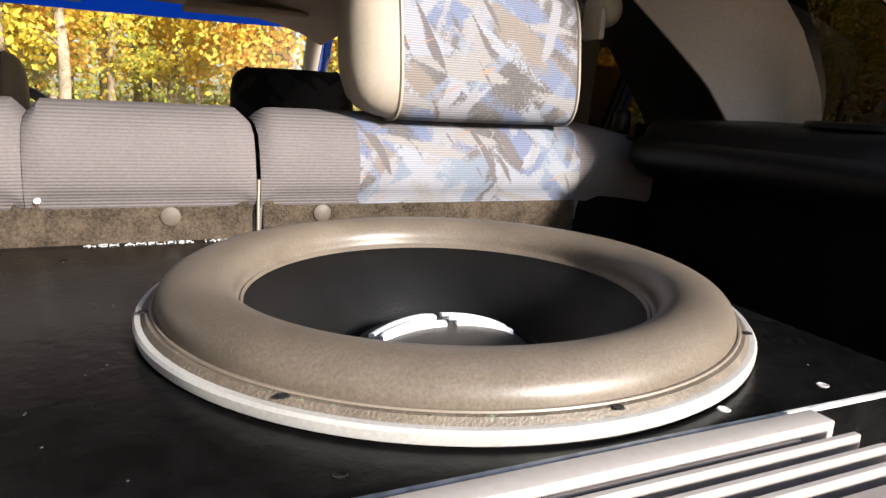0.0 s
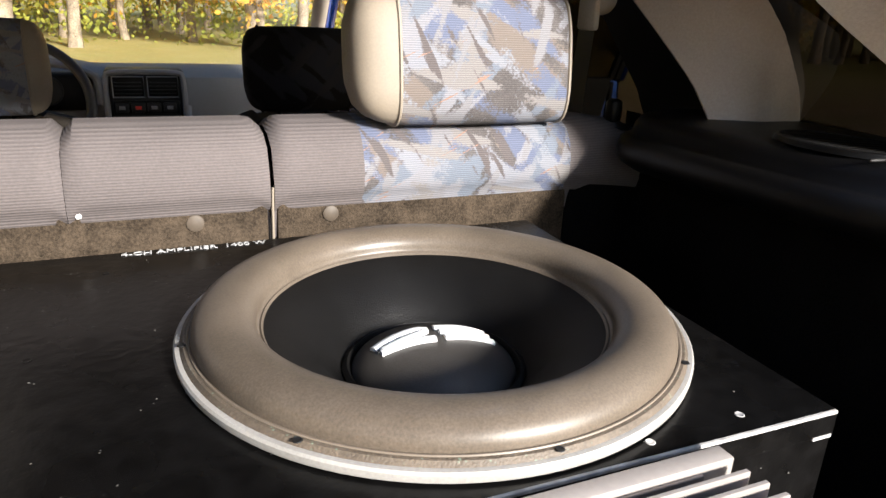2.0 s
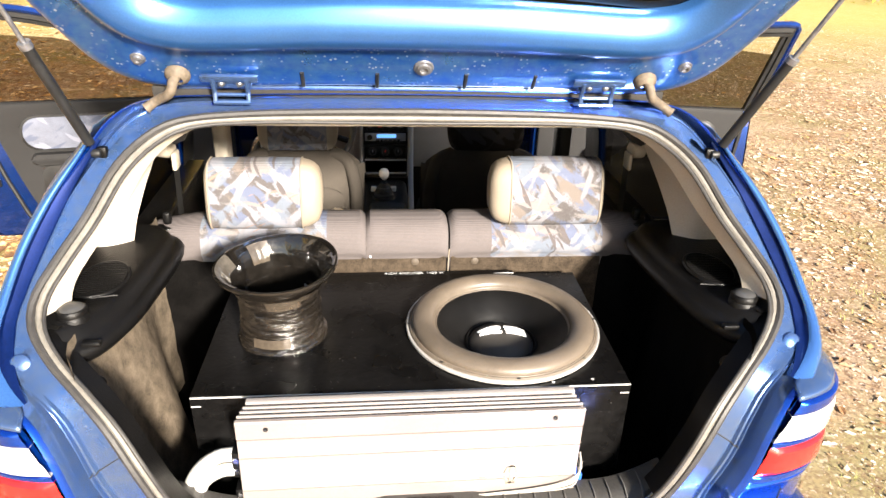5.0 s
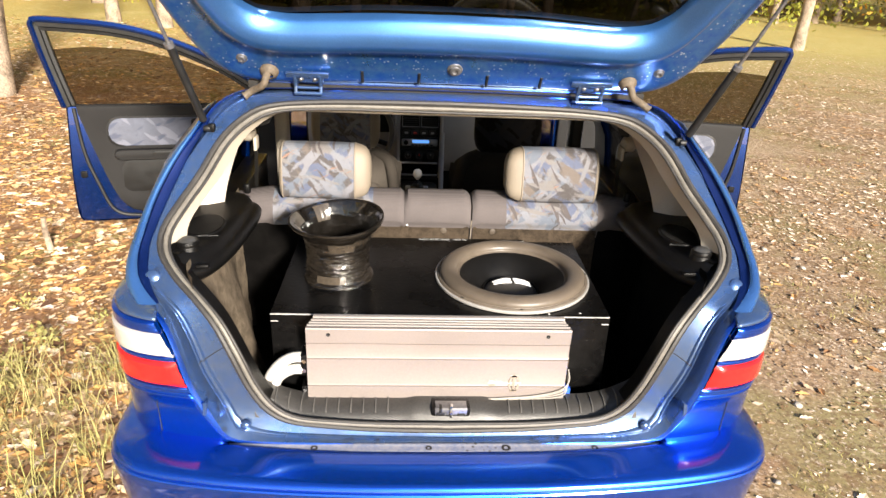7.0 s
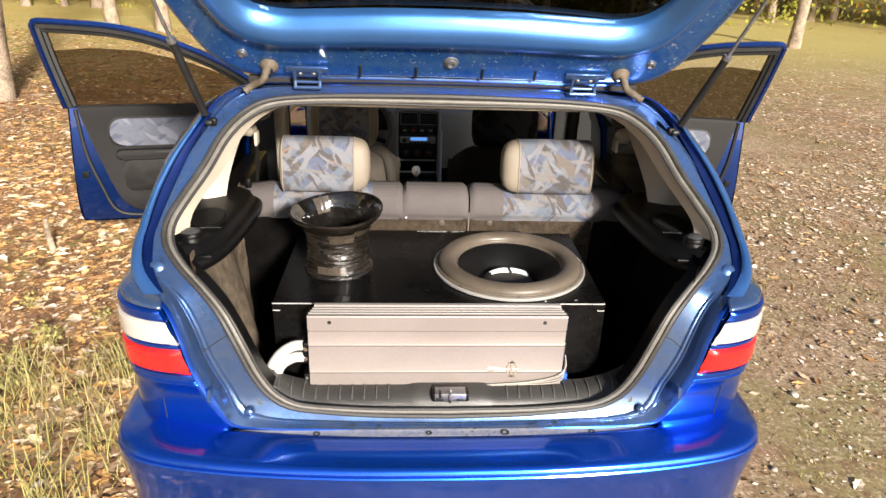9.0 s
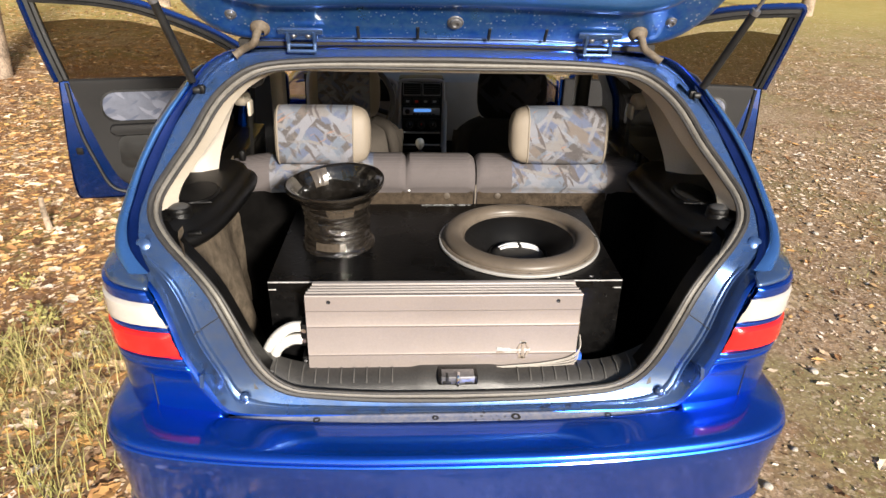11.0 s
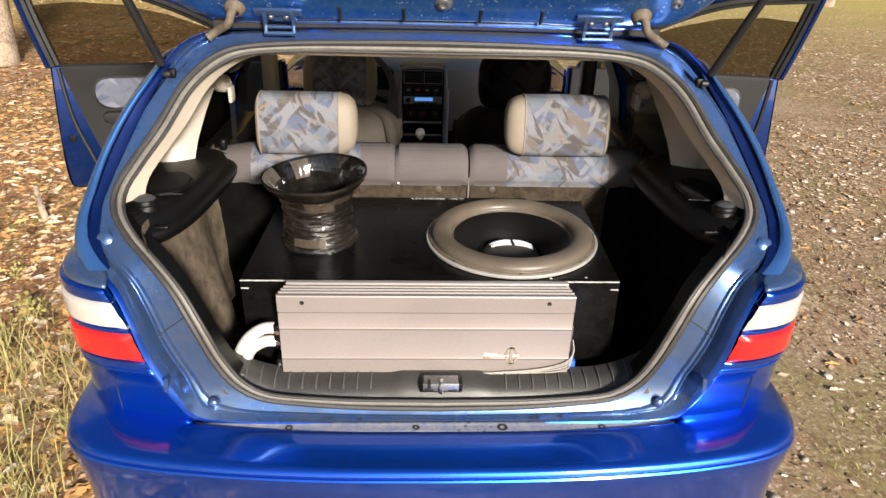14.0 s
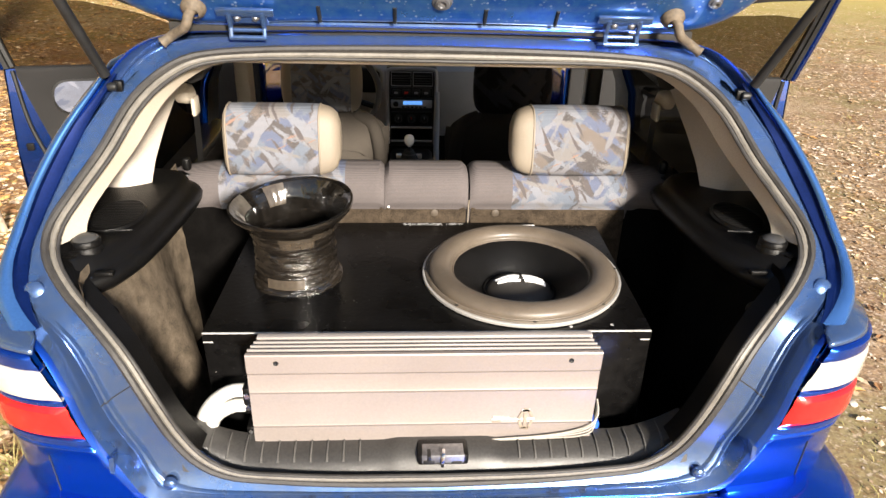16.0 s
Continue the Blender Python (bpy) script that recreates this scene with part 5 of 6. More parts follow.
CLEAR_TAPE = mat("brown_packing_tape", (0.06, 0.048, 0.036), 0.16, coat=1.0, var=0.3, scale=20, bump=0.5, bump_scale=60)
DULL_TAPE = mat("dull_grey_tape", (0.07, 0.062, 0.052), 0.32, coat=0.5, var=0.35, scale=24, fine=90, bump=0.6, bump_scale=90)
port_patch(158, 214, inn[0:6], -.0018, DULL_TAPE, "tape_piece", "wide dull grey strip of tape over the flare")
port_patch(196, 236, inn[0:4], -.0022, DULL_TAPE, "tape_piece", "dull grey tape end on the flare")
port_patch(108, 132, inn[3:7], -.0018, CLEAR_TAPE, "tape_piece", "strip of shiny packing tape")
port_patch(188, 204, inn[3:6], -.0040, LIGHT_TAPE, "tape_piece", "silvery scrap of tape")
# two pale patches added as the light reflected deep in the port
port_patch(30, 56, [(.090, .02), (.090, .06), (.0905, .085)], -.003, LIGHT_TAPE, "tape_piece", "pale patch added for a reflection deep inside")
port_patch(70, 90, [(.090, .0), (.090, .03), (.0905, .05)], -.003, LIGHT_TAPE, "tape_piece", "pale patch added for a reflection deep inside")
port_patch(262, 305, [(.0965, .112), (.100, .125), (.105, .135), (.111, .144)], .0045, CLEAR_TAPE, "tape_flap", "loose shiny tape end")
port_patch(300, 338, [(.103, .130), (.111, .142), (.122, .155)], .0040, CLEAR_TAPE, "tape_flap", "loose shiny tape end")
port_patch(238, 288, [(.0985, .014), (.0975, .024), (.0965, .036)], .0035, CLEAR_TAPE, "tape_flap", "overlapping tape end")
# ---- power amplifier on edge in front of the box ----
AX0, AX1 = -.386, .325
amp = thing("power_amplifier", (0, .26, .602), "large silver-beige finned amplifier standing on its edge", "amplifier")
face = [(.212, .640), (.212, .815), (.216, .8165), (.216, .8185), (.2105, .8205), (.212, .824), (.212, .902), (.216, .9035), (.216, .9055), (.2105, .9075), (.212, .911), (.212, .950), (.2155, .951), (.2155, .9545), (.2095, .956), (.2085, .996), (.2100, .999), (.2175, .9993), (.2190, .997), (.2195, .975), (.288, .975), (.290, .640)]
bm = loft([[Vector((x, y, z)) for y, z in face] for x in (AX0, AX1)], close_v=True)
cap(bm, [Vector((AX0, y, z)) for y, z in face])
cap(bm, [Vector((AX1, y, z)) for y, z in face])
part("body", bm, BRUSHED, amp, "silver-beige anodised casing with grooves", angle=25)
for k in range(3):
    y = .2290 + .0135 * k
    part("fin", block(AX0 + .001 + .004 * k, AX1 - .001 - .003 * k, y - .0022, y + .0022, .9745, 1.0000, .0008, 1), FIN, amp)
    for x in ((-.20, .10), (-.05, .25), (-.28, .18))[k]:
        part("fin_screw", lathe([(0, .003), (.0035, .003), (.005, .001), (.0055, 0)], (x, y + .0068, .9755), 12), STEEL, amp)
part("flange", block(AX0 + .012, AX1 - .006, .2695, .2850, .972, 1.0003, .0012, 2), FIN, amp, "flat mounting flange")
part("flange_slot", block(AX0 + .014, AX1 - .035, .2660, .2690, .9755, .9950, .0006, 1), BRUSHED, amp)
for x in (-.327, .262):
    part("face_screw", lathe([(0, .0), (.003, .0012), (.005, .0018), (.0055, .0)], (x, .2086, .980), 12, axis=(0, -1, 0)), BLACK_RUBBER, amp)
part("end_plate", block(AX0 - .004, AX0 - .0005, .224, .286, .645, .972, .001), BLACK_TRIM, amp, "black end plate")
part("end_plate", block(AX1 + .0005, AX1 + .004, .224, .286, .645, .972, .001), BLACK_TRIM, amp, "black end plate")
tb = part("terminal_block", block(AX0 - .020, AX0 - .0045, .232, .275, .835, .900, .003), BLACK_TRIM, amp, "black terminal block")
for z in (.852, .882):
    part("terminal_screw", lathe([(0, .003), (.006, .003), (.007, 0)], (AX0 - .011, .2318, z), 12, axis=(0, -1, 0)), CHROME, tb)
tb2 = part("terminal_block", block(AX0 - .020, AX0 - .0045, .232, .275, .765, .800, .003), BLACK_TRIM, amp, "black terminal block")
for z in (.775, .789):
    part("terminal_screw", lathe([(0, .003), (.005, .003), (.006, 0)], (AX0 - .011, .2318, z), 12, axis=(0, -1, 0)), CHROME, tb2)
part("blue_plug", block(AX1 + .0045, AX1 + .026, .235, .262, .768, .795, .003), BLUE_PLASTIC, amp, "bright blue plug")
part("socket_row", block(AX1 + .0045, AX1 + .010, .235, .262, .82, .90, .002), CHROME, amp)
# worn logo plate drawn as plain marks
EMBLEM = mat("dull_emblem", (.24, .20, .16), .5)
lg = part("emblem", block(.108, .200, .2106, .2125, .826, .832, .001), EDGEWEAR, amp, "worn emblem of plain pale bars")
for x, z, w, h, turn, m in ((.128, .834, .036, .005, 4, EDGEWEAR), (.120, .822, .020, .004, -4, EMBLEM), (.180, .829, .008, .056, 0, EMBLEM), (.171, .842, .006, .026, 24, EMBLEM), (.190, .844, .006, .024, -28, EMBLEM), (.171, .813, .006, .024, -20, EMBLEM), (.190, .812, .006, .026, 22, EMBLEM), (.180, .852, .018, .007, 0, EDGEWEAR), (.181, .806, .016, .006, 0, EMBLEM)):
    part("emblem_bar", block(-w / 2, w / 2, -.0011, .0011, -h / 2, h / 2, .0007, m=pose(x, .2112, z, 0, turn, 0)), m, lg)

# thick silver power cables
for k, (dz, dy) in enumerate(((.024, .0), (-.010, -.006))):
    cb = thing("power_cable", (-.45, .25, .602), "thick silver power cable clamped to the amplifier", "cable", "power cables")
    z0 = .86 + dz
    pts = spl([(AX0 - .018, .250 + dy, z0), (AX0 - .045, .247 + dy, z0), (AX0 - .078, .245 + dy, z0 - .020), (AX0 - .104 + .008 * k, .246 + dy, z0 - .055), (AX0 - .125 + .012 * k, .252, z0 - .115), (AX0 - .135 + .012 * k, .262, z0 - .20), (AX0 - .13, .275 + .03 * k, .620)], 26)
    part("jacket", tube(pts, .0148, 12), SILVER_CABLE, cb)
    part("ferrule", tube([(AX0 - .026, .250 + dy, z0), (AX0 - .010, .250 + dy, z0)], .0135, 12), BLACK_RUBBER, cb)
# thin speaker and signal leads
for k in range(4):
    ld = thing("signal_lead", (.2, .21, .78), "thin grey signal lead draped across the amplifier", "cable", "signal leads")
    pts = spl([(AX1 + .012, .235, .86 - .012 * k), (AX1 + .012 - .002 * k, .214, .835 - .014 * k), (AX1 - .005 - .006 * k, .2055, .815 - .010 * k), (AX1 - .04 - .01 * k, .2045, .800 - .006 * k), (.22 - .02 * k, .204, .7885 - .003 * k), (.14 - .03 * k, .2045, .782 - .002 * k), (.06 - .04 * k, .207, .772)], 24)
    part("jacket", tube(pts, .0019, 6), GREY_CABLE, ld)

# ---- second amplifier behind the box, its lettered edge showing ----
ramp_amp = thing("flat_amplifier", (-.05, .85, .602), "slim black amplifier behind the box with white lettering on its edge", "amplifier")
part("body", block(-.40, .282, .8365, .8585, .61, .970, .002, 1), BLACK_TRIM, ramp_amp)
part("lid", block(-.40, .282, .8365, .8585, .9702, .981, .0015, 1), BLACK_TRIM, ramp_amp, "black lid with white lettering")
# pale strip modelled as the highlight on the lid's corner
part("corner_strip", block(.225, .2815, .8362, .8375, .979, .9845, .0004, 1), EDGEWEAR, ramp_amp)


def words(text, size, at, turn, parent, name, label):
    c = bpy.data.curves.new(name, "FONT")
    c.body, c.size, c.align_x, c.align_y, c.extrude = text, size, "CENTER", "CENTER", .0004
    tmp = bpy.data.objects.new(name, c)
    me = bpy.data.meshes.new_from_object(tmp)
    bpy.data.objects.remove(tmp)
    me.materials.clear()
    me.materials.append(PRINT)
    ob = new(name, me)
    ob.parent = parent
    ob.matrix_local = Matrix.Translation(-ORIGIN[parent]) @ pose(*at, *turn)
    ob["label"] = label
    return ob


words("4-CH AMPLIFIER  1400 W", .0155, (-.002, .8475, .9816), (0, 0, 0), ramp_amp, "lettering", "greyish white printed lettering")

# the box, with all that stands on it, is skewed and raised at its right end to fit the camera's view
SKEW = pose(0, 0, 0, 0.5, -0.75, -1.25)
for ob in (wbox, port, ramp_amp):
    piv = Matrix.Translation((BX0, BY0, BZ1))
    ob.matrix_basis = piv @ SKEW @ piv.inverted() @ ob.matrix_basis
sub.matrix_basis = sub.matrix_basis @ SKEW

# ---- rear bench ----
bench = thing("rear_bench_seat", (0, 1.0, .60), "grey ribbed cloth rear bench seen from behind, in two parts", "car seat")


def seat_row(x, drop=0.0, pad=0.0):
    """Outline of the backrest from the carpet edge over the top to its front."""
    return [Vector((x, y, z + .005 - drop)) for y, z in ((.862 + pad, .995), (.858 + pad, 1.033), (.851 + pad, 1.040), (.846 + pad, 1.052), (.846 + pad, 1.075), (.852 + pad, 1.098), (.866, 1.118), (.892, 1.131), (.93, 1.136), (.97, 1.130), (1.0, 1.112), (1.03, 1.05), (1.05, .95), (1.10, .72))]


def back_section(x0, x1, round0, round1, n, name, m, label=""):
    rows = []
    for i in range(n + 1):
        u = i / n
        x = x0 + (x1 - x0) * u
        d = 0.0
        if round0:
            d = max(d, (1 - min(1, (x - x0) / round0)) ** 2 * .02)
        if round1:
            d = max(d, (1 - min(1, (x1 - x) / round1)) ** 2 * .02)
        fall = .018 * max(0, abs(x) - .55) ** 1.5 / .05
        rows.append(seat_row(x, d * .7 + fall, d * .25 + .05 * max(0, abs(x) - .58)))
    return part(name, loft(rows), m, bench, label)


back_section(-.745, -.575, .05, .0, 8, "back_outer", RIBBED)
back_section(-.575, -.235, 0, .0, 8, "back_pattern", PATTERN, "blue and grey patterned cloth panel")
back_section(-.235, -.1275, 0, .002, 8, "back_inner", RIBBED)
back_section(-.1270, .1055, .002, .022, 18, "back_middle", RIBBED)
back_section(.1105, .229, .022, 0, 14, "back_inner", RIBBED)
back_section(.229, .553, 0, 0, 8, "back_pattern", PATTERN, "blue and grey patterned cloth panel")
back_section(.553, .745, 0, .05, 8, "back_outer", RIBBED)
# outer pieces of the seat carpet are blackened to stand for shade
for x0, x1, cm in ((-.70, -.45, CARPET_DARK), (-.449, .1025, SEATCARPET), (.1135, .56, SEATCARPET), (.561, .70, CARPET_DARK)):
    part("back_carpet", block(x0, x1, .859, .90, .62, 1.0375, .004, 2), cm, bench, "speckled brown carpet on the back" if cm is SEATCARPET else "carpet on the back in a shaded tone")
part("split_strip", tube([(.1075, .858, .97), (.1075, .853, 1.03), (.1085, .852, 1.06)], .0018, 6), VINYL, bench)
part("stud", lathe([(0, .003), (.0028, .002), (.0035, 0)], (-.116, .8545, 1.038), 12, axis=(0, -1, 0)), WHITE, bench, "small white stud")
BROWN_PLUG = mat("brown_plug", (.060, .046, .033), .6)
for x in (.012, .185):
    part("back_plug", lathe([(0, .0025), (.0085, .0023), (.0108, .001), (.0112, -.002)], (x, .858, 1.018), 20, axis=(0, -1, 0)), BROWN_PLUG, bench, "round brown plug")
part("cushion", block(-.68, .68, 1.06, 1.55, .50, .64, .05, 4), PLAIN_CLOTH, bench)
for sgn in (1, -1):
    lp = part("release_catch", lathe([(.030, 0), (.028, .005), (.015, .007), (0, .007)], (sgn * .668, .905, 1.114), 20), BLACK_TRIM, bench, "black seat release catch")
    part("catch_lever", block(sgn * .668 - .011, sgn * .668 + .011, .895, .920, 1.122, 1.160, .008, 3), BLACK_TRIM, lp)


def headrest(cx, cy, cz, hw, hh, hd, parent_thing, pattern, cap_m, capw, capw2, posts=True, shade_label="patterned headrest"):
    """A bolster with a patterned wrap and bulging vinyl ends."""
    def prof(s, t):
        out = []
        for k in range(28):
            a = 2 * math.pi * k / 28
            c, q = math.cos(a), math.sin(a)
            y = hd * math.copysign(abs(c) ** .62, c) * s
            z = hh * math.copysign(abs(q) ** .58, q) * s
            out.append(Vector((t, cy + y + .012 * (z / hh), cz + z)))
        return out
    rows = [prof(1 - .02 * abs(u) ** 2, cx + hw * u) for u in [i / 10 - 1 for i in range(21)]]
    h = part("headrest", loft(rows, close_v=True), pattern, parent_thing, shade_label)
    for sgn in (1, -1):
        rows = []
        for s, t in ((.98, 0), (.965, .10), (.93, .35), (.86, .6), (.74, .8), (.5, .95), (.2, 1.0), (.02, 1.0)):
            rows.append(prof(s, cx + sgn * (hw + (capw if sgn < 0 else capw2) * t)))
        b = loft(rows, close_v=True)
        part("end_cap", b, cap_m, h, "plain vinyl end")
        part("piping", tube(prof(.985, cx + sgn * hw) + [prof(.985, cx + sgn * hw)[0]], .0025, 6), cap_m, h)
    if posts:
        for px in (-.07, .07):
            part("headrest_post", tube([(cx + px, cy + .02, cz - hh - .04), (cx + px, cy + .02, cz - hh + .03)], .006, 8), BLACK_TRIM, h)
    return h


headrest(.399, .888, 1.224, .1265, .092, .056, bench, PATTERN, VINYL, .058, .014)
headrest(-.416, .888, 1.220, .120, .092, .056, bench, PATTERN, VINYL, .014, .055)

# ---- front seats ----
for cx in (-.415, .40):
    fs = thing("front_seat", (cx, 2.2, .3), "grey cloth front seat with a patterned headrest on the driver's side" if cx < 0 else "grey cloth front seat with its headrest in shaded tones", "car seat", "front seats")
    rows = []
    for i in range(17):
        u = i / 16 * 2 - 1
        x = cx + .285 * u
        s = (1 - abs(u) ** 5)
        top = .985 - .055 * abs(u) ** 3 - .05 * abs(u) ** 8
        rows.append([Vector((x - .02 * u * (1 - zz), y, z)) for y, z, zz in ((2.04 + .05 * (1 - s), .52, 0), (1.99 + .06 * (1 - s), .66, .3), (1.97 + .06 * (1 - s), .80, .6), (1.985 + .05 * (1 - s), .92, .8), (2.01 + .04 * (1 - s), top - .02, 1), (2.05, top, 1), (2.10 - .03 * (1 - s), top - .03, 1), (2.14 - .04 * (1 - s), .85, .8), (2.20 - .04 * (1 - s), .70, .5), (2.22, .52, 0))])
    part("backrest", loft(rows), PLAIN_CLOTH, fs, "dark grey cloth backrest")
    part("back_pocket", loft([[Vector((cx + x, 1.968 - .012 * math.cos(x * 6), z)) for x in [-.19 + .38 * k / 12 for k in range(13)]] for z in (.58, .68, .78, .80)]), PLAIN_CLOTH, fs)
    part("seam", tube(spl([(cx - .20, 1.975, .60), (cx - .195, 1.968, .74), (cx - .16, 1.966, .815), (cx, 1.964, .825), (cx + .16, 1.966, .815), (cx + .195, 1.968, .74), (cx + .20, 1.975, .60)], 40), .003, 6), PLAIN_CLOTH, fs)
    for side in (-1, 1):
        part("bolster", tube(spl([(cx + side * .235, 2.035, .56), (cx + side * .245, 1.992, .70), (cx + side * .238, 1.988, .84), (cx + side * .205, 2.015, .935), (cx + side * .14, 2.04, .962)], 30), .030, 12), PLAIN_CLOTH, fs, "rounded side bolster")
    part("cushion", block(cx - .26, cx + .26, 2.12, 2.62, .40, .56, .06, 4), PLAIN_CLOTH, fs)
    part("seat_rail", block(cx - .20, cx + .20, 2.10, 2.60, .30, .405, .01), BLACK_TRIM, fs)
    # passenger side wears the darkened cloth in place of shade
    headrest(cx, 2.02, 1.106, .125, .118, .055, fs, PATTERN if cx < 0 else SHADED_CLOTH, VINYL if cx < 0 else SHADED_CLOTH, .045, .045, shade_label="patterned headrest" if cx < 0 else "patterned headrest in shaded tones")
# pale cloth lying between the seats
bmx = loft([[Vector((-.30 + .10 * u + .04 * v + .01 * noise.noise((u * 4, v * 4, 1)), 1.15 + .10 * v, 1.005 + .05 * (1 - abs(2 * u - 1)) * (1 - v * .5) + .012 * noise.noise((u * 5, v * 5, 9)))) for u in [k / 8 for k in range(9)]] for v in [k / 6 for k in range(7)]])
cloth = thing("crumpled_cloth", (-.25, 1.2, 1.0), "pale crumpled cloth lying between the rear and front seats", "cloth")
solid(part("folds", bmx, VINYL, cloth), .002)
part("hanging_end", loft([[Vector((-.29 + .10 * u, 1.25 + .02 * v, .96 - .33 * v + .01 * math.sin(u * 9))) for u in [k / 8 for k in range(9)]] for v in [k / 6 for k in range(7)]]), VINYL, cloth)

# ---- dashboard ----
dash = thing("dashboard", (0, 2.8, .55), "grey plastic dashboard with a dark centre stack", "dashboard")
rows = []
for x in [-.70 + 1.40 * i / 28 for i in range(29)]:
    binn = .035 * math.exp(-((x + .40) / .15) ** 4)
    row = [(3.08, 1.015), (2.95, 1.045 + binn * .5), (2.82, 1.055 + binn), (2.74, 1.045 + binn), (2.70, 1.015), (2.69, .96), (2.705, .88), (2.73, .80), (2.76, .70), (2.85, .62)]
    rows.append([Vector((x, y + .05 * (abs(x) / .7) ** 2, z - .02 * (abs(x) / .7) ** 3)) for y, z in row])
part("dash_top", loft(rows), DASH, dash, "grey moulded dash top")
stack = part("centre_console", block(-.155, .105, 2.650, 2.76, .62, 1.046, .014, 3), DARKDASH, dash, "black centre stack")
part("stack_frame", tube(spl([(-.150, 2.640, .64), (-.152, 2.640, .86), (-.150, 2.640, 1.018), (-.135, 2.640, 1.036), (-.02, 2.640, 1.040), (.085, 2.640, 1.036), (.100, 2.640, 1.018), (.102, 2.640, .86), (.100, 2.640, .64)], 60), .0095, 8), SILVER_DASH, stack, "silver frame")
for x0, x1 in ((-.130, -.030), (-.018, .082)):
    vt = part("air_vent", block(x0, x1, 2.634, 2.655, .956, 1.022, .004), BLACK_TRIM, stack, "black air vent")
    part("vent_frame", tube([(x0, 2.632, .954), (x1, 2.632, .954), (x1, 2.632, 1.024), (x0, 2.632, 1.024), (x0, 2.632, .954)], .0026, 6), SILVER_DASH, vt)
    for k in range(4):
        part("vane", block(x0 + .006, x1 - .006, 2.628, 2.636, .964 + .0125 * k, .9680 + .0125 * k), DARKDASH, vt)
sb = part("switch_bank", block(-.134, .084, 2.640, 2.655, .894, .940, .004), BLACK_TRIM, stack)
for k in range(4):
    sw_k = part("switch", block(-.128 + .052 * k, -.084 + .052 * k, 2.632, 2.645, .900, .934, .004), DARKDASH, sb, "black push switch")
    part("switch_mark", block(-.116 + .052 * k, -.096 + .052 * k, 2.6305, 2.6335, .911, .923, .001), RED if k == 1 else SILVER_DASH, sw_k, "red hazard mark" if k == 1 else "")
rd = part("car_radio", block(-.140, .088, 2.626, 2.66, .834, .888, .004), BLACK_TRIM, stack, "black car radio with a blue display")
part("radio_face", block(-.134, .082, 2.6235, 2.630, .839, .883, .003), SILVER_DASH, rd, "silver-grey radio face")
part("radio_display", block(-.070, .030, 2.622, 2.6232, .858, .877, .001), LED, rd, "glowing blue display")
for k in range(6):
    part("radio_button", block(-.076 + .0225 * k, -.060 + .0225 * k, 2.6205, 2.625, .842, .849, .001), BLACK_TRIM, rd)
part("radio_knob", lathe([(0, .012), (.014, .012), (.016, 0)], (-.108, 2.624, .862), 20, axis=(0, -1, 0)), CHROME, rd)
hp = part("heater_panel", block(-.138, .086, 2.636, 2.66, .743, .813, .005), BLACK_TRIM, stack, "black heater panel")
for k in range(3):
    hk = part("heater_knob", lathe([(0, .016), (.015, .016), (.019, .004), (.024, .002), (.025, 0)], (-.094 + .068 * k, 2.636, .778), 24, axis=(0, -1, 0)), DARKDASH, hp, "round heater knob")
    part("knob_mark", block(-.097 + .068 * k, -.091 + .068 * k, 2.6185, 2.6205, .780, .792), RED if k == 1 else SILVER_DASH, hk, "red pointer" if k == 1 else "pale pointer")
tray = part("lower_tray", block(-.135, .085, 2.650, 2.66, .66, .725, .004), BLACK_TRIM, stack)
part("tray_edge", tube([(-.135, 2.640, .730), (.085, 2.640, .730)], .006, 8), SILVER_DASH, tray)
part("tray_edge", tube([(-.135, 2.640, .655), (.085, 2.640, .655)], .006, 8), SILVER_DASH, tray)
cons = part("console", block(-.14, .09, 2.05, 2.70, .36, .60, .03, 3), DARKDASH, dash, "dark centre console")
part("console_lid", block(-.115, .065, 2.06, 2.26, .595, .640, .018, 3), DARKDASH, cons, "dark console lid")
part("console_trim", tube(spl([(.088, 2.16, .60), (.094, 2.30, .625), (.100, 2.46, .68), (.106, 2.57, .78), (.108, 2.635, .92)], 24), .014, 10), DASH, dash, "pale grey console side rail")
WHEEL = Vector((-.402, 2.47, .955))
# rim is grey, not black: its highlight is put into the colour
sw = part("steering_wheel", tube([WHEEL + Vector((.212 * math.cos(a), .07 * math.sin(a), .190 * math.sin(a))) for a in [2 * math.pi * k / 56 for k in range(57)]], .0155, 12, ends=False), KNOB_GREY, dash, "black leather steering wheel")
part("wheel_hub", block(-.485, -.325, 2.475, 2.53, .885, .975, .03, 3), BLACK_TRIM, sw)
for a in (200, 340, 270):
    part("spoke", tube([WHEEL + Vector((0, .03, -.015)), WHEEL + Vector((.200 * math.cos(radians(a)), .066 * math.sin(radians(a)), .180 * math.sin(radians(a))))], .015, 8), BLACK_TRIM, sw)
# instrument cluster under its hood, between the wheel and the centre stack
cl = part("instrument_cluster", block(-.560, -.190, 2.655, 2.72, .905, 1.035, .02, 3), BLACK_TRIM, dash, "black instrument cluster")
for x in (-.48, -.33):
    part("dial", lathe([(0, .002), (.040, .002), (.044, .006), (.048, .006), (.050, 0)], (x, 2.655, .975), 28, axis=(0, -1, 0)), DARKDASH, cl, "round dark dial")
part("cluster_hood", tube(spl([(-.590, 2.645, .94), (-.575, 2.640, 1.02), (-.50, 2.635, 1.062), (-.375, 2.632, 1.070), (-.25, 2.635, 1.056), (-.178, 2.640, 1.02), (-.170, 2.645, .93)], 40), .012, 8), DASH, cl, "grey hood over the instruments")
part("steering_column", tube([(-.415, 2.50, .93), (-.415, 2.75, .86)], .04, 12), BLACK_TRIM, dash)
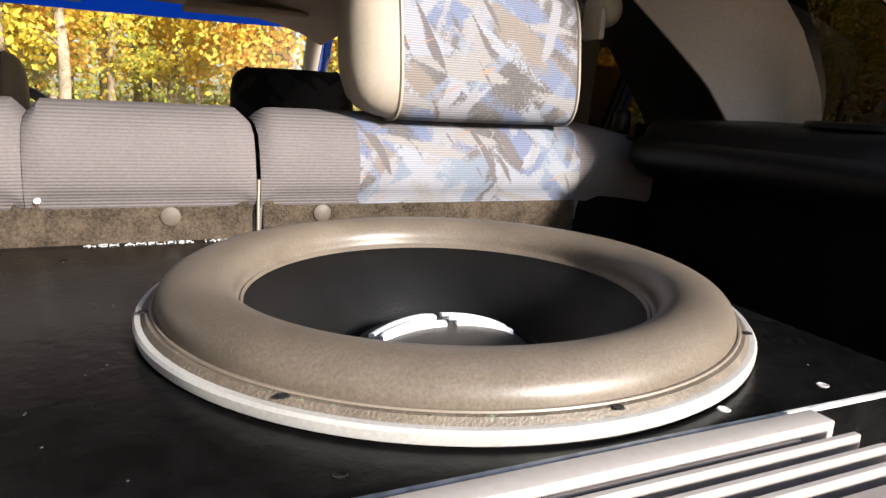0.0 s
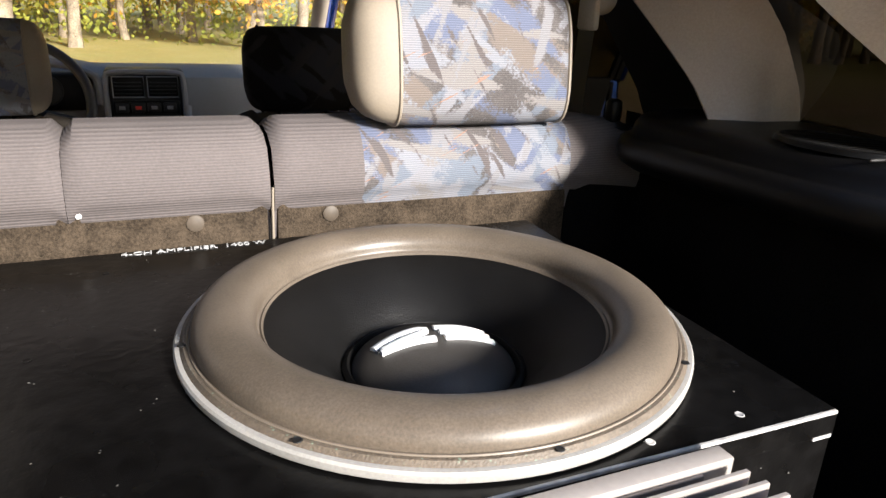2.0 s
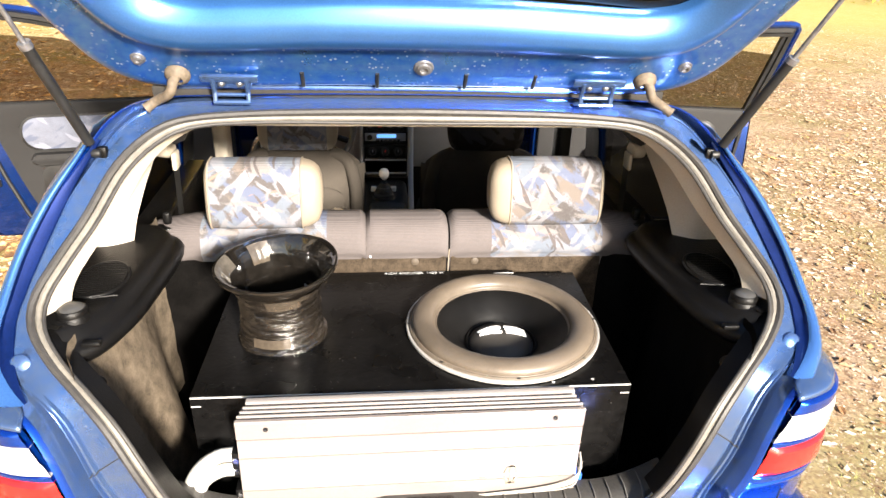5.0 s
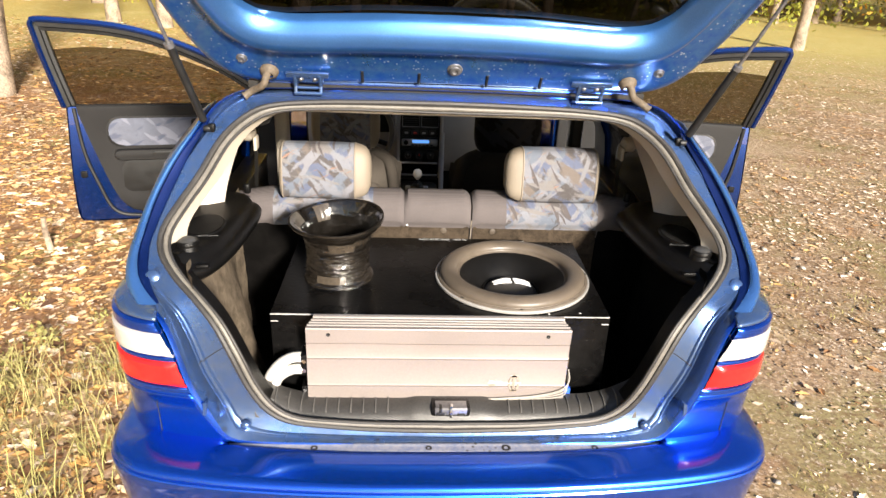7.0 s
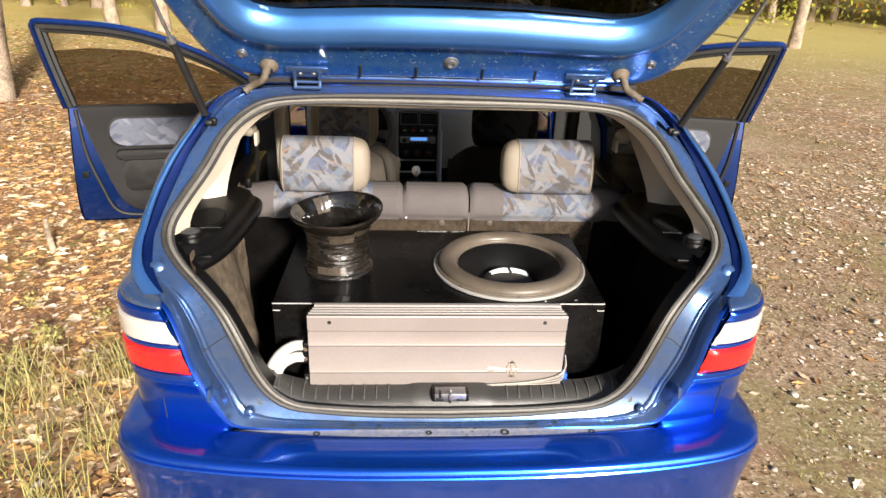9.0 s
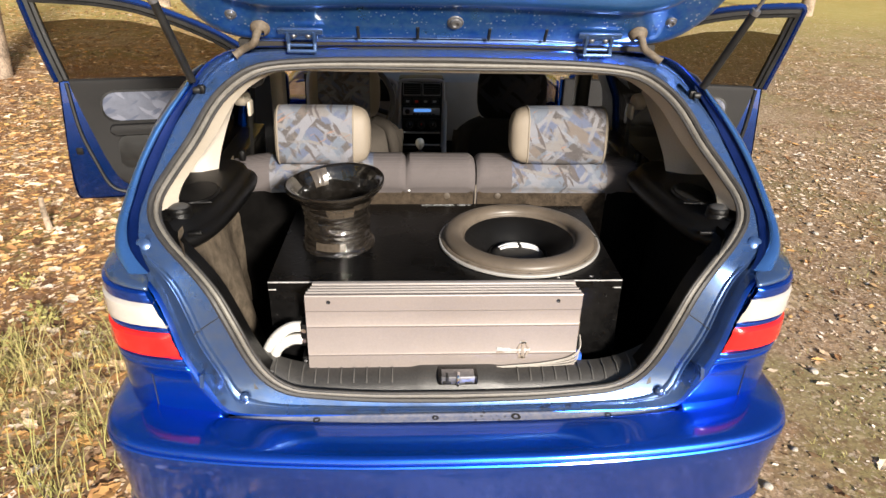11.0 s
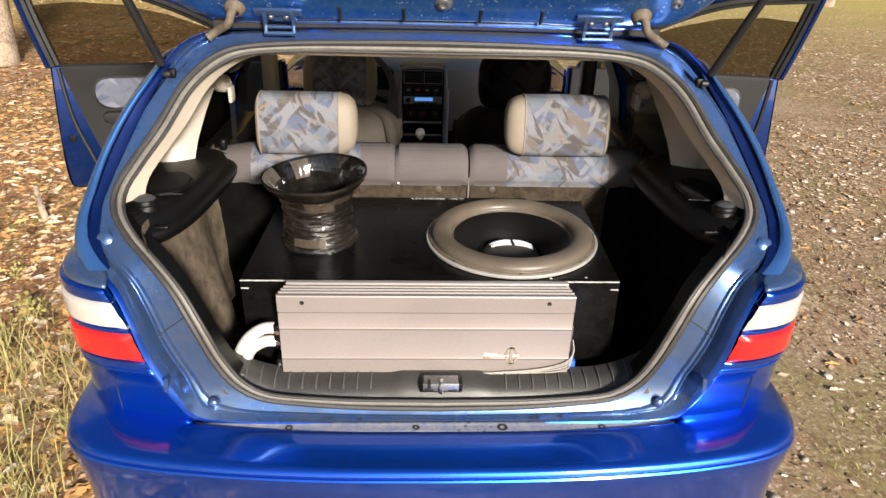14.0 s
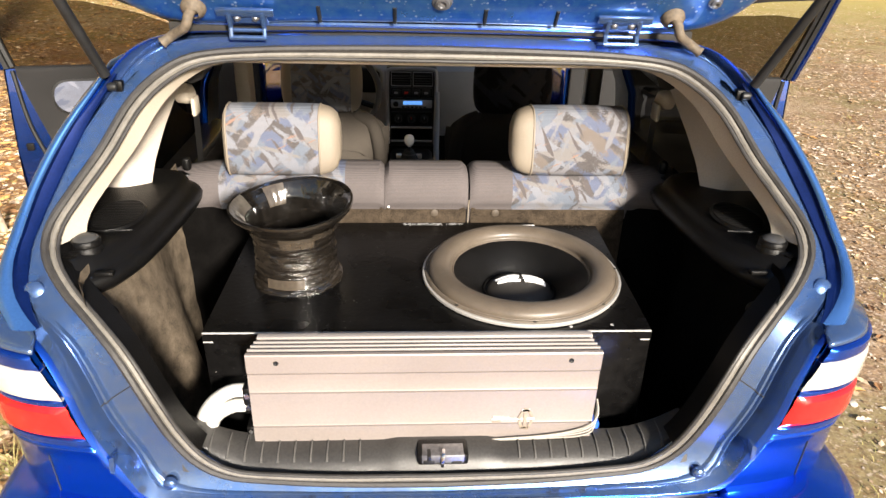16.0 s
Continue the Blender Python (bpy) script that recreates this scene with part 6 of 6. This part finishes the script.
gear = thing("gear_lever", (-.039, 2.40, .55), "gear lever with a round chrome knob and black gaiter", "gear lever")
part("knob", lathe([(0, .030), (.014, .027), (.024, .016), (.027, 0), (.024, -.014), (.014, -.026), (.008, -.034)], (-.039, 2.405, .735), 24), KNOB_PALE, gear, "round chrome knob, pale with painted sky reflection")
part("stick", tube([(-.039, 2.405, .712), (-.039, 2.42, .58)], .010, 12), CHROME, gear, "bright metal stick")
gaiter = part("gaiter", lathe([(.060, 0), (.056, .010), (.046, .030), (.036, .055), (.026, .075), (.014, .088), (0, .088)], (-.039, 2.42, .597), 28), BLACK_RUBBER, gear, "black ribbed rubber gaiter")
for k in range(5):
    r = .054 - .0085 * k
    part("gaiter_fold", tube([(-.039 + r * math.cos(a), 2.42 + r * math.sin(a), .610 + .016 * k) for a in [2 * math.pi * j / 24 for j in range(25)]], .0055, 8, ends=False), KNOB_GREY if k % 2 else BLACK_RUBBER, gaiter)
for side in (-1, 1):
    part("console_button", block(-.039 + side * .052 - .015, -.039 + side * .052 + .015, 2.50, 2.525, .60, .628, .006, 3), KNOB_PALE, gear, "small pale console button")
# inside mirror side visors
for sgn in (1, -1):
    vs = part("sun_visor", block(sgn * .30 - .17, sgn * .30 + .17, 2.12, 2.28, 1.375, 1.393, .008, 3), HEADLINER, car, "beige sun visor folded up")
    part("grab_handle", tube(spl([(sgn * .55, 1.55, 1.395), (sgn * .545, 1.57, 1.37), (sgn * .545, 1.70, 1.37), (sgn * .55, 1.72, 1.395)], 12), .008, 8), BEIGE, car)
    # same lining, lit beige on the left and blackened on the shaded right
    part("cabin_side_panel", block(sgn * .70 - .03, sgn * .70 + .03, 1.80, 1.90, .40, 1.38, .02), BEIGE if sgn < 0 else BLACK_TRIM, car, "plastic lining of the middle pillar")
part("cabin_floor", block(-.74, .74, 1.0, 3.0, .30, .335), CARPET_DARK, car)
part("bulkhead", block(-.74, .74, 2.98, 3.02, .33, 1.0), BLACK_TRIM, car)

# ---- woods round the clearing ----
BARK = mat("pine_and_birch_bark", (0.30, 0.235, 0.175), 0.95, var=0.6, scale=5, fine=40, bump=1.0, bump_scale=30, spec=0.1)
LEAF_Y = mat("yellow_leaves", (0.88, 0.64, 0.08), 0.7, var=0.5, scale=0.8, fine=4, colour2=(0.52, 0.45, 0.07), spec=0.2)
LEAF_O = mat("orange_leaves", (0.72, 0.36, 0.06), 0.7, var=0.5, scale=0.8, fine=4, colour2=(0.62, 0.45, 0.09), spec=0.2)
LEAF_G = mat("fading_green_leaves", (0.46, 0.44, 0.08), 0.7, var=0.5, scale=0.8, fine=4, colour2=(0.22, 0.25, 0.05), spec=0.2)
for m in (LEAF_Y, LEAF_O, LEAF_G):
    bsdf(m).inputs["Transmission Weight"].default_value = 0.0
    tl = m.node_tree.nodes.new("ShaderNodeBsdfTranslucent")
    mxs = m.node_tree.nodes.new("ShaderNodeMixShader")
    mxs.inputs[0].default_value = 0.45
    m.node_tree.links.new(bsdf(m).inputs["Base Color"].links[0].from_socket, tl.inputs[0])
    m.node_tree.links.new(bsdf(m).outputs[0], mxs.inputs[1])
    m.node_tree.links.new(tl.outputs[0], mxs.inputs[2])
    m.node_tree.links.new(mxs.outputs[0], m.node_tree.nodes["Material Output"].inputs[0])


def leaf_cloud(rng, centres, per, size):
    vs, fs = [], []
    for c, rad in centres:
        p = rng.normal(size=(per, 3)) * rad * 0.5 + np.array(c)
        a = rng.normal(size=(per, 3))
        a /= np.linalg.norm(a, axis=1, keepdims=True)
        b = np.cross(a, rng.normal(size=(per, 3)))
        b /= np.linalg.norm(b, axis=1, keepdims=True)
        s = size * (0.6 + 0.8 * rng.random((per, 1)))
        for k in range(per):
            n = len(vs)
            vs += [p[k] - a[k] * s[k], p[k] + b[k] * s[k] * .62, p[k] + a[k] * s[k], p[k] - b[k] * s[k] * .62]
            fs.append((n, n + 1, n + 2, n + 3))
    return vs, fs


def mesh_of(name, vs, fs, m):
    me = bpy.data.meshes.new(name)
    me.from_pydata([tuple(v) for v in vs], [], fs)
    me.materials.append(m)
    return me


def make_tree(seed, height, r0, leaf_m, low, spread, clumps, label):
    rng = np.random.default_rng(seed)
    t = thing("tree", (0, 0, 0), label, "tree", "trees of the wood")
    lean = rng.normal(size=2) * .25
    pts = [Vector((lean[0] * (k / 10) ** 1.5 + .05 * rng.normal(), lean[1] * (k / 10) ** 1.5 + .05 * rng.normal(), height * k / 10 - .1)) for k in range(11)]
    bm = tube(spl(pts, 20), [r0 * (1.25 if i == 0 else 1) * (1 - .8 * i / 20) for i in range(21)], 9)
    centres = []
    for k in range(clumps):
        h = low + (height - low) * rng.random() ** .9
        a = rng.random() * 2 * math.pi
        reach = spread * (.25 + .75 * rng.random()) * (1.15 - .65 * (h - low) / max(.1, height - low))
        base = Vector((lean[0] * (h / height) ** 1.5, lean[1] * (h / height) ** 1.5, h - .3 * reach))
        tip = Vector((base.x + reach * math.cos(a), base.y + reach * math.sin(a), h))
        tube(spl([base, base * .5 + tip * .5 + Vector((0, 0, .12 * reach)), tip], 5), [r0 * .22, r0 * .18, r0 * .14, r0 * .1, r0 * .07, r0 * .03], 5, bm=bm, ends=False)
        centres.append((tuple(tip), .55 + .5 * rng.random()))
        centres.append((tuple(base * .45 + tip * .55), .4 + .3 * rng.random()))
    part("trunk", bm, BARK, t)
    vs, fs = leaf_cloud(rng, centres, 60, .085)
    crown = new("crown", mesh_of("crown", vs, fs, leaf_m))
    crown.parent = t
    return t


kinds = [make_tree(11, 9.5, .14, LEAF_Y, 1.6, 1.9, 42, "young tree with bright yellow autumn leaves"),
         make_tree(12, 8.0, .11, LEAF_O, 1.2, 1.7, 36, "young tree with orange autumn leaves"),
         make_tree(13, 14.0, .19, LEAF_G, 3.2, 2.0, 36, "tall tree with fading green leaves"),
         make_tree(14, 16.0, .22, LEAF_Y, 5.0, 2.1, 34, "tall straight tree with yellow leaves high up"),
         make_tree(15, 17.0, .20, LEAF_O, 8.0, 1.7, 24, "tall bare-stemmed tree with sparse rusty leaves")]
rng = np.random.default_rng(5)
spots = []
# wood ahead of the car
for k in range(95):
    y = 21 + 22 * rng.random() ** 1.3
    spots.append((-20 + 44 * rng.random(), y))
# wood to both sides and, out of view behind, for reflections in the paint
for k in range(26):
    spots.append((-13 - 14 * rng.random(), -6 + 26 * rng.random()))
for k in range(22):
    spots.append((20 + 16 * rng.random(), 14 + 14 * rng.random()))
for k in range(26):
    spots.append((-26 + 44 * rng.random(), -22 - 14 * rng.random()))
kept = []
for x, y in spots:
    if any((x - a) ** 2 + (y - b) ** 2 < .9 for a, b in kept):
        continue
    # the unseen trees leave a gap for the sun
    if y < -10 and abs(math.degrees(math.atan2(x, -y)) - 16) < 40:
        continue
    if -12 < x < 0 and 0 < y < 18 or 0 < x < 13 and -2 < y < 20:
        continue
    kept.append((x, y))
    k = int(rng.choice([0, 1, 2, 3, 4], p=[.27, .2, .13, .2, .2]))
    s = .85 + .35 * rng.random()
    c = copy_thing(kinds[k], pose(x, y, hills(x, y), 0, 0, 360 * rng.random()))
    c.scale = (s, s, s)
for k, (x, y) in enumerate(((-5.3, 7.9), (-7.05, 16.2), (-5.6, 15.5), (10.1, 16.3), (15.5, 25.0), (17.3, 26.5), (13.4, 24.0))):
    c = copy_thing(kinds[4 if k != 0 else 3], pose(x, y, hills(x, y), 0, 0, 77 * k))
    if k:
        c.scale = (.75, .75, 1.0)
for t in kinds:
    for o in (*t.children_recursive, t):
        bpy.data.objects.remove(o)

# undergrowth along the wood's edge and far woods behind it
vs, fs = leaf_cloud(rng, [((-22 + 48 * rng.random(), 20 + 10 * rng.random(), .3 + 2.6 * rng.random() ** 2), .9) for k in range(330)], 46, .08)
tagged(new("undergrowth", mesh_of("undergrowth", vs, fs, LEAF_G)), "yellow-green bushes at the edge of the wood", "bushes", kind="stuff")
vs, fs = leaf_cloud(rng, [((-60 + 120 * rng.random(), 44 + 16 * rng.random(), 16 * rng.random()), 2.6) for k in range(420)], 60, .26)
tagged(new("far_woods", mesh_of("far_woods", vs, fs, LEAF_Y)), "distant mass of yellow autumn woods", "woods", kind="stuff")
vs, fs = leaf_cloud(rng, [((sx * (30 + 14 * rng.random()), -20 + 66 * rng.random(), 14 * rng.random()), 2.6) for sx in (-1, 1) for k in range(220)], 50, .26)
tagged(new("side_woods", mesh_of("side_woods", vs, fs, LEAF_O)), "distant mass of orange autumn woods", "woods", kind="stuff")

# fallen leaves: curled blades lying on the soil
LITTER = mat("fallen_leaves", (0.40, 0.24, 0.10), 0.8, var=0.5, scale=2.0, fine=10, spec=0.25)
nt = LITTER.node_tree
geo = nt.nodes.new("ShaderNodeNewGeometry")
rmp = nt.nodes.new("ShaderNodeValToRGB")
els = rmp.color_ramp.elements
els[0].color, els[1].color = (0.085, 0.045, 0.026, 1), (0.82, 0.70, 0.58, 1)
for p, c in ((.24, (0.24, 0.125, 0.060, 1)), (.46, (0.47, 0.25, 0.10, 1)), (.64, (0.64, 0.38, 0.13, 1)), (.78, (0.68, 0.46, 0.25, 1)), (.90, (0.78, 0.60, 0.42, 1))):
    e = els.new(p)
    e.color = c
nt.links.new(geo.outputs["Random Per Island"], rmp.inputs[0])
nt.links.new(rmp.outputs[0], bsdf(LITTER).inputs["Base Color"])
vs, fs = [], []


def litter(n, x0, x1, y0, y1, near, size):
    """n bent leaves lying about, thinned where the soil shows."""
    x = x0 + (x1 - x0) * rng.random(n)
    y = y0 + (y1 - y0) * rng.random(n) ** near
    for k in range(n):
        if -.86 < x[k] < .86 and .1 < y[k] < 4.1:
            continue
        d = noise.noise((x[k] * .6, y[k] * .6, 7)) + .5 * noise.noise((x[k] * 2.1, y[k] * 2.1, 3)) + (.30 if x[k] < -.5 else .08 + .05 * min(5, max(0, y[k] - 2)))
        if d < -.3 + .5 * rng.random():
            continue
        edge = min(x[k] - x0 if x0 < -.9 else 9, x1 - x[k] if x1 > .9 else 9, y[k] - y0, y1 - y[k])
        if edge < 1.6 * rng.random() ** 2:
            continue
        s = size * (.45 + rng.random() ** 2 * 1.1)
        a = rng.random() * 6.283
        ca, sa = math.cos(a), math.sin(a)
        z = hills(x[k], y[k]) + .002 + .007 * rng.random()
        t1, t2 = s * (rng.random() - .4) * .42, s * rng.random() * .28
        i = len(vs)
        if s > .027:      # a lobed leaf round its rib
            rim = [(-1, 0), (-.62, .30), (-.42, .30), (-.1, .56), (.14, .42), (.45, .50), (.66, .26), (1, .02), (.64, -.27), (.42, -.48), (.1, -.40), (-.15, -.55), (-.40, -.30), (-.64, -.29)]
            vs.append((x[k], y[k], z + abs(t1) * .2))
            for q, (u, v) in enumerate(rim):
                h = abs(t1) * abs(v) * 1.6 + t2 * max(0, u) + .12 * s * rng.random()
                vs.append((x[k] + s * (u * ca - v * sa), y[k] + s * (u * sa + v * ca), z + h))
            for q in range(14):
                fs.append((i, i + 1 + q, i + 1 + (q + 1) % 14))
            continue
        for u, v, h in ((-1, .1, 0), (-.2, .6, t1), (1, .05, t2), (.1, -.55, t1 * .4)):
            vs.append((x[k] + s * (u * ca - v * sa), y[k] + s * (u * sa + v * ca), z + abs(h) * .8))
        fs.append((i, i + 1, i + 2))
        fs.append((i, i + 2, i + 3))


litter(52000, -5.0, -.8, -2.5, 7.0, 1.0, .016)
litter(15000, -5.0, -.8, -2.5, 7.0, 1.0, .030)
litter(1800, -4.5, -.9, -1.5, 6.0, 1.0, .048)
litter(22000, -11, -.8, 2.5, 17, 1.3, .036)
litter(30000, -13, 13, -13, 12, 1.0, .026)
tagged(new("fallen_leaves", mesh_of("fallen_leaves", vs, fs, LITTER)), "scattered dry brown and tan fallen leaves", "leaves", kind="stuff")
# paler, smaller crumbs on the open ground
CRUMBS = mat("bleached_leaves", (0.5, 0.4, 0.28), 0.85, var=0.4, scale=2.0, fine=10, spec=0.2)
nt = CRUMBS.node_tree
geo = nt.nodes.new("ShaderNodeNewGeometry")
rmp = nt.nodes.new("ShaderNodeValToRGB")
els = rmp.color_ramp.elements
els[0].color, els[1].color = (0.18, 0.115, 0.065, 1), (0.92, 0.82, 0.70, 1)
for p, c in ((.22, (0.28, 0.175, 0.09, 1)), (.45, (0.42, 0.285, 0.16, 1)), (.68, (0.56, 0.41, 0.27, 1)), (.85, (0.76, 0.62, 0.48, 1))):
    e = els.new(p)
    e.color = c
nt.links.new(geo.outputs["Random Per Island"], rmp.inputs[0])
nt.links.new(rmp.outputs[0], bsdf(CRUMBS).inputs["Base Color"])
vs, fs = [], []
litter(46000, .8, 6.0, -2.5, 9.0, 1.0, .009)
litter(5000, .8, 6.0, -2.5, 9.0, 1.0, .017)
litter(40000, .8, 11, 2.5, 17, 1.3, .020)
litter(9000, .8, 9, 1.0, 13, 1.0, .024)
litter(9000, 2.5, 10, 2.0, 12, 1.0, .021)
tagged(new("leaf_crumbs", mesh_of("leaf_crumbs", vs, fs, CRUMBS)), "bleached leaf crumbs scattered over sandy ground", "leaves", kind="stuff")

# grass tufts
GRASS = mat("dry_grass", (0.38, 0.30, 0.135), 0.8, var=0.4, scale=1.5, fine=10, colour2=(0.25, 0.26, 0.075), spec=0.2)
vs, fs = [], []


def blade(x, y, h, lean_a, w):
    z = hills(x, y) - .005
    ca, sa = math.cos(lean_a), math.sin(lean_a)
    n = len(vs)
    for t, ww in ((0, 1), (.35, .95), (.7, .7), (1, .05)):
        b = h * .8 * t ** 2.2
        for sgn in (-1, 1):
            vs.append((x + ca * b - sa * w * ww * sgn, y + sa * b + ca * w * ww * sgn, z + h * t * (1 - .18 * t)))
    fs.extend([(n + q, n + q + 1, n + q + 3, n + q + 2) for q in (0, 2, 4)])


for k in range(2300):
    if k < 64:
        cx, cy = -1.15 - .95 * rng.random(), -.3 + 2.1 * rng.random()
        hh, cnt = .09 + .19 * rng.random() ** 1.5, 26
    else:
        cx, cy = -8 + 16 * rng.random(), .2 + 12 * rng.random()
        hh, cnt = .012 + .028 * rng.random(), 24
        if noise.noise((cx * .35, cy * .35, 2)) < (.02 if cx < 0 else -.12):
            continue
    if -.95 < cx < .95 and cy < 4.2:
        continue
    for j in range(cnt):
        blade(cx + .06 * rng.normal(), cy + .06 * rng.normal(), hh * (.5 + .8 * rng.random()), rng.random() * 6.283, .0022 if k < 64 else .0016)
tagged(new("grass", mesh_of("grass", vs, fs, GRASS)), "tufts of dry yellow-green grass", "grass", kind="stuff")
# low weeds among the leaves
weed = thing("weed", (0, 0, 0), "small yellow-green weed growing through the leaf litter", "plant", "weeds")
wbm = bmesh.new()
for k in range(6):
    a = k * 1.05
    tube([(0, 0, -.01), (.03 * math.cos(a), .03 * math.sin(a), .05), (.08 * math.cos(a), .08 * math.sin(a), .085)], [.0022, .0018, .001], 5, bm=wbm)
part("stem", wbm, GRASS, weed)
vs, fs = leaf_cloud(rng, [((.055 * math.cos(k * 1.05), .055 * math.sin(k * 1.05), .06), .06) for k in range(6)], 9, .014)
wl = new("foliage", mesh_of("foliage", vs, fs, GRASS))
wl.parent = weed
for k, (x, y, s) in enumerate(((-1.92, 1.72, 1.0), (-1.90, 1.30, .9), (-1.58, 1.20, .6), (-2.05, 1.55, .8), (-1.75, 1.95, .6), (-2.2, 2.1, .7))):
    c = copy_thing(weed, pose(x, y, hills(x, y), 0, 0, 63 * k))
    c.scale = (s, s, s)
for o in (*weed.children_recursive, weed):
    bpy.data.objects.remove(o)
# a short stick standing in the leaves
stk = tagged(part("stick", tube([(-2.44, 2.91, -.02), (-2.45, 2.90, .12), (-2.44, 2.89, .22)], [.022, .019, .016], 8), BARK), "short weathered stick standing in the leaves", "stick")
# pale stones
STONE = mat("pale_stone", (0.34, 0.31, 0.27), 0.85, var=0.3, scale=20, bump=0.5)
b0 = bmesh.new()
bmesh.ops.create_icosphere(b0, subdivisions=2, radius=.022)
for v in b0.verts:
    v.co *= 1 + .35 * noise.noise(v.co * 40)
    v.co.z *= .6
stone = part("stone", b0, STONE)
tagged(stone, "small pale stone lying on the soil", "stone", "stones")
stone.location = (1.775, 1.219, hills(1.775, 1.219) + .006)
for k in range(70):
    x, y = 1.15 + 3.2 * rng.random(), .3 + 4.5 * rng.random()
    c = copy_thing(stone, pose(x, y, hills(x, y) + .005, 0, 0, 360 * rng.random()))
    c.scale = [.5 + .7 * rng.random()] * 3
